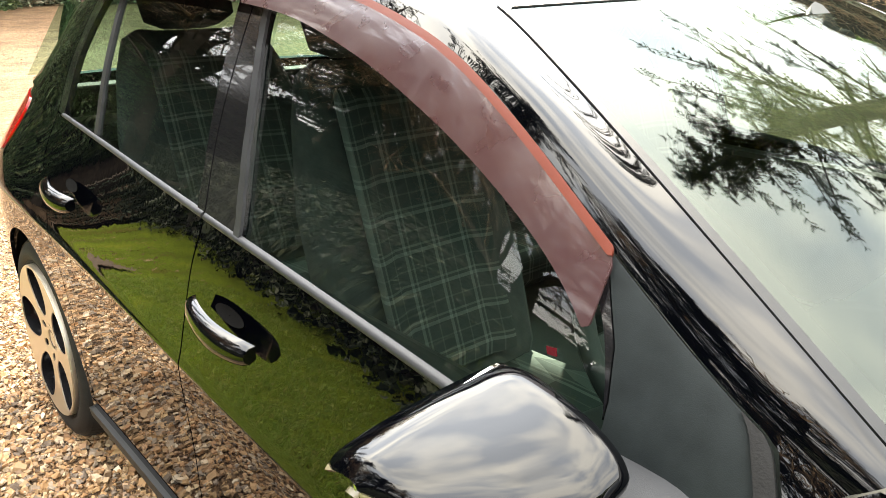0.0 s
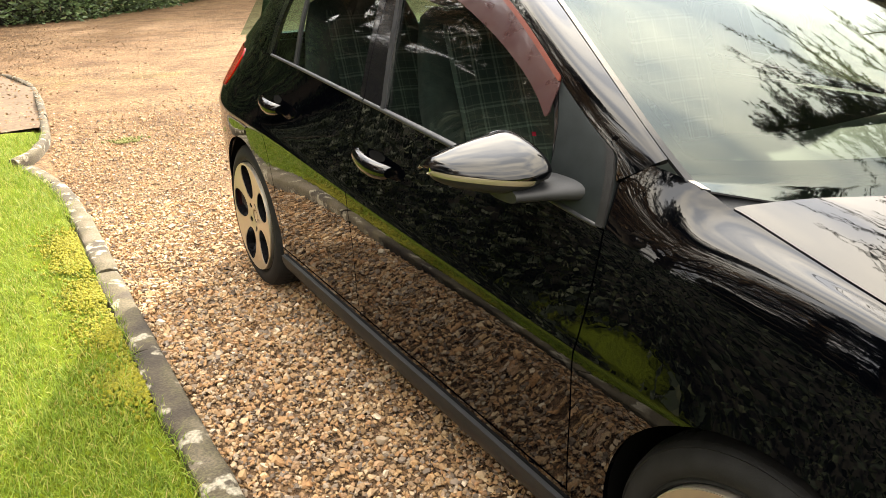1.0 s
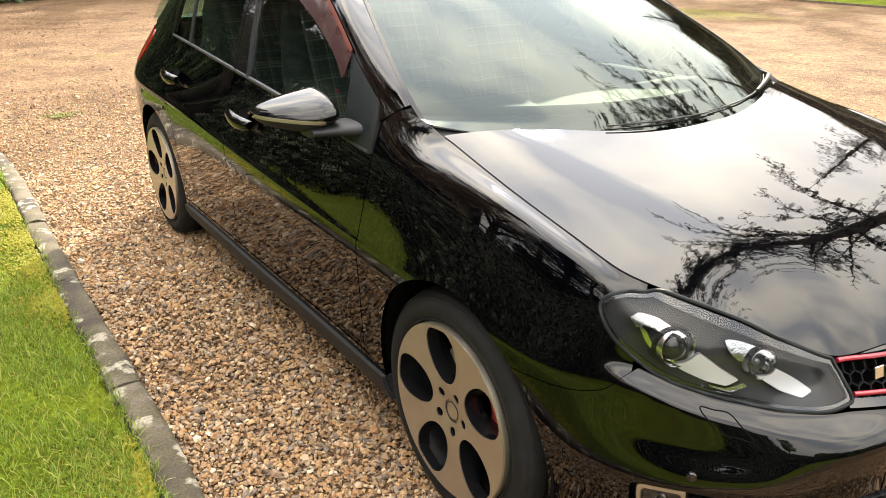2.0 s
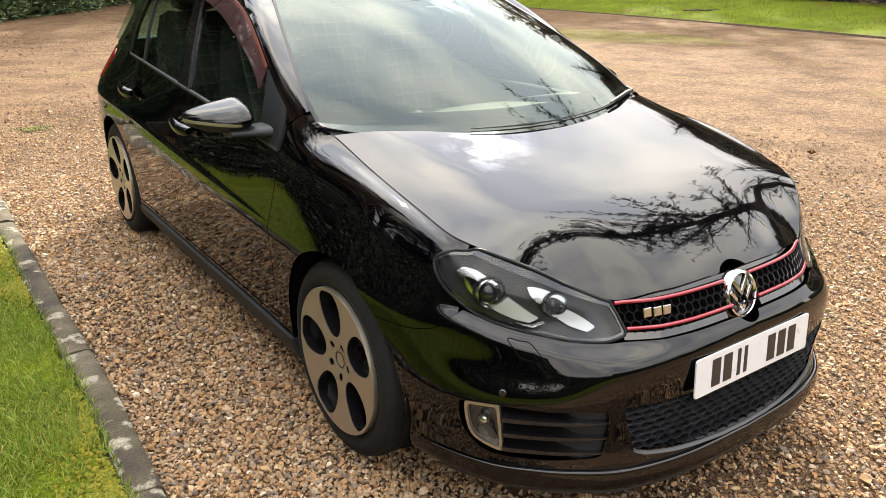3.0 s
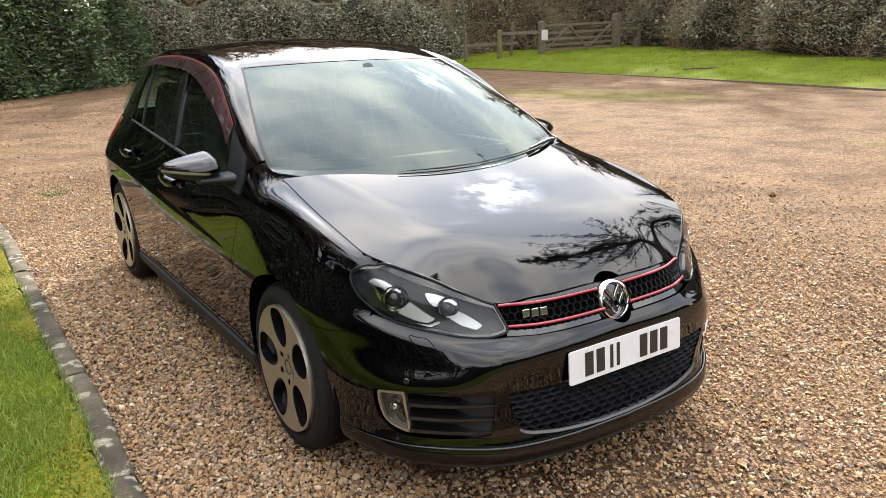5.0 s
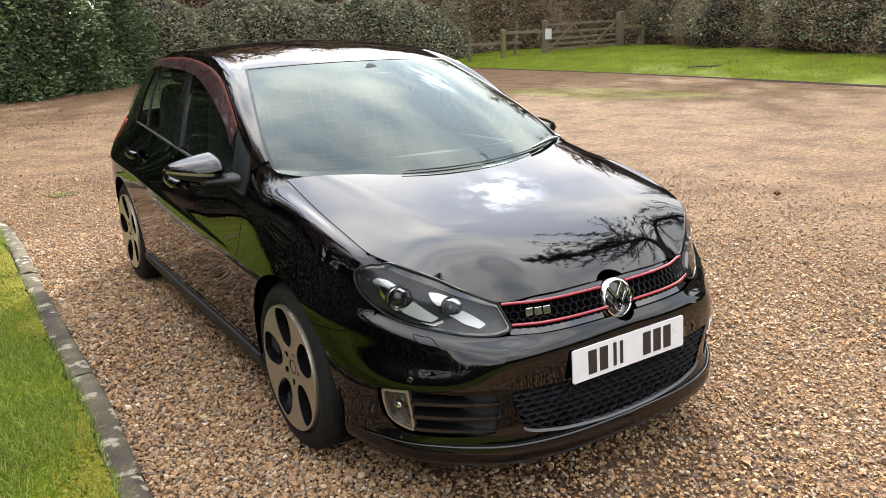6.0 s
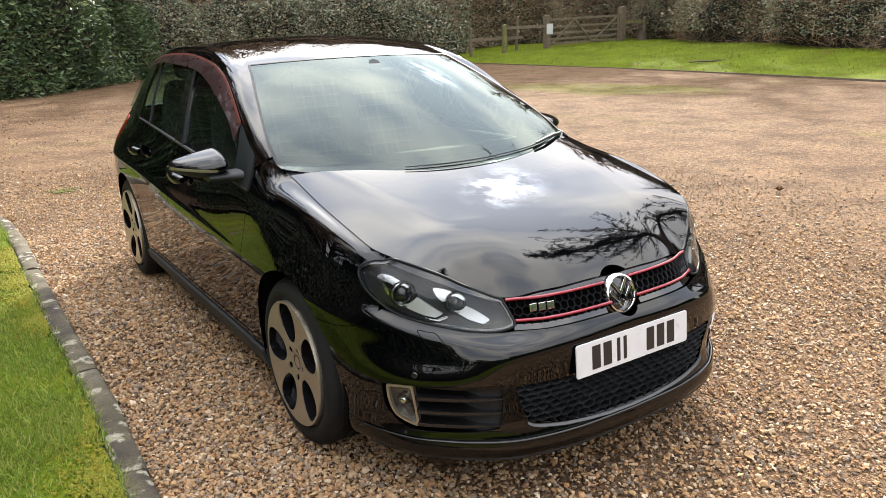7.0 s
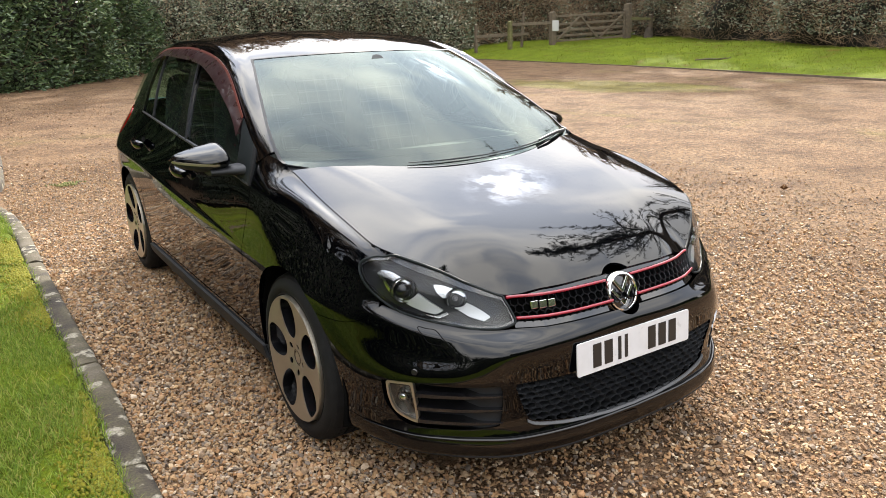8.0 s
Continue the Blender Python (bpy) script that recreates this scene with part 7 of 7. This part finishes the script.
def bare_tree(x, y, height, label, seed, spread=0.55, girth=1.0):
    """Leafless tree: a tapered trunk, limbs and fine twigs."""
    r = np.random.default_rng(seed)
    z0 = float(rise(x, y)) - 0.1
    t = thing("bare_tree", label, "tree", "trees round the drive", at=(x, y, z0))
    level = [(np.zeros(3), np.array([r.normal(0, .05), r.normal(0, .05), 1.0]), height * 0.42, height * 0.024 * girth)]
    segs, fine = [], []
    for depth in range(6):
        nxt = []
        for p, d, L, rad in level:
            n = (4, 4, 3, 3, 2, 2)[depth]
            pts = [p]
            dd = d / np.linalg.norm(d)
            for k in range(n):
                dd = dd + r.normal(0, 0.10 + 0.04 * depth, 3) + np.array([0, 0, 0.05])
                dd /= np.linalg.norm(dd)
                pts.append(pts[-1] + dd * L / n)
            for k in range(n):
                r0, r1 = rad * (1 - 0.45 * k / n), rad * (1 - 0.45 * (k + 1) / n)
                (segs if depth < 2 else fine).append((pts[k], pts[k + 1], r0, r1))
            kids = (5, 5, 4, 4, 3, 0)[depth]
            for k in range(kids):
                q = 0.35 + 0.65 * (k + 0.6 * r.uniform()) / kids if depth else 0.55 + 0.45 * (k + 0.5) / kids
                i = min(int(q * n), n - 1)
                s = pts[i] + (pts[i + 1] - pts[i]) * (q * n - i)
                side = r.normal(0, 1, 3)
                side -= dd * side.dot(dd)
                side /= np.linalg.norm(side)
                nxt.append((s, dd * (1 - spread) + side * spread + np.array([0, 0, 0.12]), L * r.uniform(0.5, 0.72), rad * 0.52))
        level = nxt
    for name, group, sides, mat in (("trunk", segs, 8, BARK), ("crown", fine, 3, TWIGS)):
        a = np.array([s[0] for s in group]), np.array([s[1] for s in group]), np.array([s[2] for s in group]), np.array([s[3] for s in group])
        v, f = sticks(a[0], a[1], np.maximum(a[2], 0.004), np.maximum(a[3], 0.003), sides)
        part(name, fast_mesh(name, v, f, mat, name == "trunk"), None, t)
    return t


def conifer(x, y, height, radius, label, seed, droop=0.35, low=0.06, fronds=0.65, material=None):
    """Evergreen: a straight trunk, whorls of drooping boughs and needle sprays."""
    r = np.random.default_rng(seed)
    z0 = float(rise(x, y)) - 0.1
    t = thing("conifer_tree", label, "tree", "trees round the drive", at=(x, y, z0))
    v, f = sticks(np.array([[0, 0, 0], [0, 0, height * 0.5]]), np.array([[0, 0, height * 0.5], [0, 0, height]]), np.array([height * .02, height * .012]), np.array([height * .012, .02]), 8)
    part("trunk", fast_mesh("trunk", v, f, BARK, True), None, t)
    p0, p1, r0, r1, np_, nd = [], [], [], [], [], []
    z = height * low
    while z < height * 0.985:
        q = (z - height * low) / (height * (1 - low))
        L = radius * (1 - q) ** 0.8 + 0.25
        for k in range(int(5 + 2 * r.uniform())):
            a = r.uniform(0, 2 * np.pi)
            Lk = L * r.uniform(0.65, 1.2)
            d = np.array([math.cos(a), math.sin(a), 0.15])
            n = 6
            prev = np.array([0, 0, z])
            for i in range(n):
                e = prev + np.array([d[0], d[1], d[2] - droop * (i / n)]) * Lk / n
                p0.append(prev)
                p1.append(e)
                r0.append(0.035 * (1 - i / n) * Lk / 3 + 0.006)
                r1.append(0.035 * (1 - (i + 1) / n) * Lk / 3 + 0.005)
                for s in range(int(5 * fronds)):
                    side = r.choice([-1, 1])
                    b = prev + (e - prev) * r.uniform()
                    w = np.array([-d[1] * side, d[0] * side, 0]) * r.uniform(0.4, 1) + d * r.uniform(0.2, 0.9) + np.array([0, 0, -droop * r.uniform(0.2, 1.2)])
                    nd.append(w * r.uniform(0.35, 0.85) * (0.5 + 0.5 * (1 - i / n)) * min(1.0, Lk / 2.2))
                    np_.append(b)
                prev = e
        z += height * 0.032 * r.uniform(0.8, 1.2)
    v, f = sticks(np.array(p0), np.array(p1), np.array(r0), np.array(r1), 4)
    part("boughs", fast_mesh("boughs", v, f, BARK), None, t)
    # sprays: a flat fan of needles along each side shoot
    B, D = np.array(np_), np.array(nd)
    L = np.linalg.norm(D, axis=1)
    u = D / L[:, None]
    w = np.cross(u, np.array([0, 0, 1.0]))
    w /= np.linalg.norm(w, axis=1, keepdims=True) + 1e-9
    V, F, o = [], [], 0
    m = 4
    for i in range(m):
        for s in (-1, 1):
            q = (i + 0.5) / m
            a = B + D * (q * 0.95)
            tip = a + (u * 0.5 + w * s * 0.8 + np.array([0, 0, -0.18])) * (L * 0.36 * (1.1 - 0.6 * q))[:, None]
            wide = u * (L * 0.07)[:, None]
            V.append(np.stack([a - wide, tip, a + wide], 1))
    V.append(np.stack([B - w * (L * .03)[:, None], B + D, B + w * (L * .03)[:, None]], 1))
    V = np.concatenate(V).reshape(-1, 3)
    F = np.arange(len(V)).reshape(-1, 3)
    part("needles", fast_mesh("needles", V, F, material or NEEDLES), None, t)
    return t


hedge("laurel_hedge", "dense dark green laurel hedge by the drive", [(5.0, 27.5), (4.1, 25.4), (2.8, 22.9), (1.2, 21.0), (-0.4, 20.2), (-3.5, 20.2), (-8, 20.6)], 4.8, 1.6, 0.13, 56000, LAUREL, 900, seed=2.0, slim=0.62)
hedge("ivy_hedge", "grey-green ivy and bramble hedge", [(19.0, 26.3), (14, 27.6), (9, 28.0), (4.6, 27.4)], 2.7, 1.8, 0.10, 30000, IVY, 3000, seed=5.0)
hedge("woodland_edge", "tall brown twiggy undergrowth at the edge of a wood", [(36, 30), (29, 29.5), (22, 30), (16, 31.5), (9, 32), (2, 31.5)], 13.5, 2.5, 0.13, 10000, IVY, 14000, seed=6.0)
hedge("thicket", "brown tangled thicket with ivy leaves", [(22, -8), (20.8, 4), (20.3, 8.6), (21.7, 12.4), (22.9, 15.2), (24.2, 18.5), (25.8, 21.5), (26.6, 24)], 3.6, 2.0, 0.085, 34000, IVY, 13000, leaf_top=0.12, seed=9.0)
hedge("woodland_edge", "tall brown twiggy undergrowth behind the thicket", [(28, -6), (26, 5), (26, 12), (28, 20), (30, 27), (31, 33)], 10.0, 2.5, 0.13, 9000, IVY, 11000, seed=7.0)
hedge("thicket", "dense thicket behind the wooden gate", [(27.5, 25.2), (23, 25.6), (18, 27.0)], 3.4, 2.0, 0.09, 9000, IVY, 9000, seed=12.0)
hedge("evergreen_hedge", "dark evergreen hedge beyond the lawn", [(-8.5, 20.5), (-5.9, 12), (-4.5, 6.5), (-4.2, 3), (-4.2, -6), (-4.7, -15)], 1.6, 0.8, 0.07, 60000, DARK_LEAF, 0, seed=21.0)
hedge("evergreen_belt", "high dark evergreen trees beyond the lawn hedge", [(-14.5, 8), (-14, 2), (-13.5, -8)], 4.6, 2.0, 0.26, 22000, DARK_LEAF, 0, seed=44.0)
hedge("evergreen_belt", "high dark evergreen trees grown into a belt", [(11, 33.5), (4, 30), (-3, 27), (-8, 24)], 14.5, 3.0, 0.28, 34000, DARK_LEAF, 0, seed=41.0)
hedge("evergreen_belt", "lower dark evergreen trees at the corner", [(-8, 24.5), (-13, 20.5), (-18, 15)], 6.5, 2.5, 0.22, 16000, DARK_LEAF, 0, seed=47.0)
hedge("evergreen_hedge", "tall dark evergreen hedge behind the drive", [(-6, -15), (2, -17), (12, -16), (24, -10)], 3.6, 2.5, 0.18, 14000, LAUREL, 0, seed=31.0)
for x, y, h, s in ((-13, 16.5, 18, 1), (-11.5, 13.5, 15, 22), (-14, 10.5, 16, 23), (-8.2, 10.2, 10, 24), (-8.4, 7.2, 9, 25), (-11, 8.5, 14, 2), (-14, 1, 16, 3), (6.5, 31, 24, 4), (12, 32, 23, 5), (30, 29, 15, 7), (-3, 27, 15, 9), (-12, -7, 14, 10), (-8, 21.5, 15, 12)):
    bare_tree(x, y, h, "leafless grey-brown woodland tree", s)
for x, y, h, rad, s in ((27.5, 15.5, 14.5, 3.6, 1), (29.5, 9.5, 17, 4.2, 2), (31, 3.5, 15, 4.0, 3), (-12.5, 4.5, 16, 4.2, 4), (-12.5, -3, 15, 4.0, 6), (-11, 23, 20, 4.8, 7), (-3.5, 22.5, 21, 5.0, 8), (1.0, 27.5, 20, 5.0, 9), (-7.5, 20.5, 21, 5.0, 10), (-19, 17, 19, 5.0, 15), (-12.8, 19.2, 19, 4.6, 17)):
    conifer(x, y, h, rad, "dark green conifer with drooping boughs", s)
conifer(-10.8, 9.6, 24, 6.5, "tall cedar with spreading drooping boughs", 14, 0.30, 0.36, 1.6)
bare_tree(29.0, 22.8, 22, "broad leafless woodland tree with stout limbs", 6, 0.62, 1.8)
conifer(-9.6, 1.6, 12.5, 4.2, "dark cedar standing beyond the lawn", 27, 0.30, 0.09, 1.8)
conifer(-7.6, 12.0, 11.5, 3.2, "dark conifer with drooping boughs beside the lawn", 33, 0.35, 0.05, 1.8)
conifer(15, 1.4, 27, 6.4, "tall cedar with spreading drooping boughs", 11, 0.30, 0.32, 1.3, CEDAR)

# ---- gate and fence ----
def post(x, y, h, w, material, name="fence_post", label="weathered square fence post", group="fence posts"):
    bm = bmesh.new()
    z = float(rise(x, y))
    box(bm, (w, w, h + 0.3), Matrix.Translation((0, 0, h / 2 - 0.15)))
    top = [v for v in bm.verts if v.co.z > 0]
    for v in top:
        v.co.z += 0.02 * (1 if v.co.x > 0 else -1)
    o = part(name, bm, material, None, bevel=0.008)
    o.matrix_world = pose(x, y, z, rng.normal(0, 1.2), rng.normal(0, 1.2), 8)
    return tagged(o, label, "post", group)


def rail(a, b, w, material):
    a, b = Vector(a), Vector(b)
    bm = bmesh.new()
    box(bm, ((b - a).length, 0.035, w))
    o = part("fence_rail", bm, material, None, bevel=0.005)
    o.matrix_world = Matrix.Translation((a + b) / 2) @ (b - a).to_track_quat("X", "Z").to_matrix().to_4x4()
    return tagged(o, "weathered horizontal fence rail", "rail", "fence rails")


gl, gr = Vector((20.2, 22.5, 0.38)), Vector((23.75, 22.0, 0.48))
post(gl.x - .12, gl.y, 1.34, 0.20, TIMBER, "gate_post", "weathered square gate post", "gate posts")
post(gr.x + .16, gr.y, 1.50, 0.26, TIMBER, "gate_post", "weathered square gate post", "gate posts")
post(18.5, 23.3, 1.18, 0.15, TIMBER_GREEN)
post(17.35, 24.1, 1.20, 0.10, TIMBER)
post(19.35, 23.6, 1.40, 0.09, TIMBER)
post(25.25, 21.9, 1.02, 0.14, TIMBER)
rail((18.5, 23.26, 1.26), (20.0, 22.50, 1.30), 0.12, TIMBER)
rail((17.35, 24.06, .82), (19.4, 23.2, .88), 0.12, TIMBER)
rail((24.0, 21.9, 1.38), (25.4, 21.85, 1.34), 0.11, TIMBER_GREEN)
gate = thing("field_gate", "weathered five-bar timber field gate, shut", "gate", at=gl)
L = (gr - gl).length
gm = (gr - gl).to_track_quat("X", "Z").to_matrix().to_4x4()
gate.matrix_world = Matrix.Translation(gl) @ gm


def bar(name, a, b, w, th=0.03, dy=0.0):
    a, b = Vector((a[0], dy, a[1])), Vector((b[0], dy, b[1]))
    bm = bmesh.new()
    d = b - a
    box(bm, (d.length, th, w), Matrix.Translation((a + b) / 2) @ Matrix.Rotation(-math.atan2(d.z, d.x), 4, "Y"))
    part(name, bm, TIMBER, gate, bevel=0.004)


for z in (.18, .38, .60, .85, 1.16):
    bar("gate_bar", (.02, z), (L - .02, z), 0.085)
for x in (.05, L - .05):
    bar("gate_stile", (x, .10), (x, 1.24), 0.09, 0.06)
bar("gate_brace", (.08, .18), (L * .36, 1.14), 0.08, 0.025, -0.03)
bar("gate_brace", (L * .36, 1.14), (L * .60, .2), 0.08, 0.025, -0.03)
bar("gate_brace", (L * .62, .18), (L - .08, 1.14), 0.08, 0.025, -0.03)
bm = bmesh.new()
box(bm, (.30, .012, .42))
notice = part("notice", bm, PAPER, None, bevel=0.003)
notice.matrix_world = pose(20.13, 22.37, 1.18, 0, 0, -9)
tagged(notice, "pale blank notice fixed to the gate post", "sign")
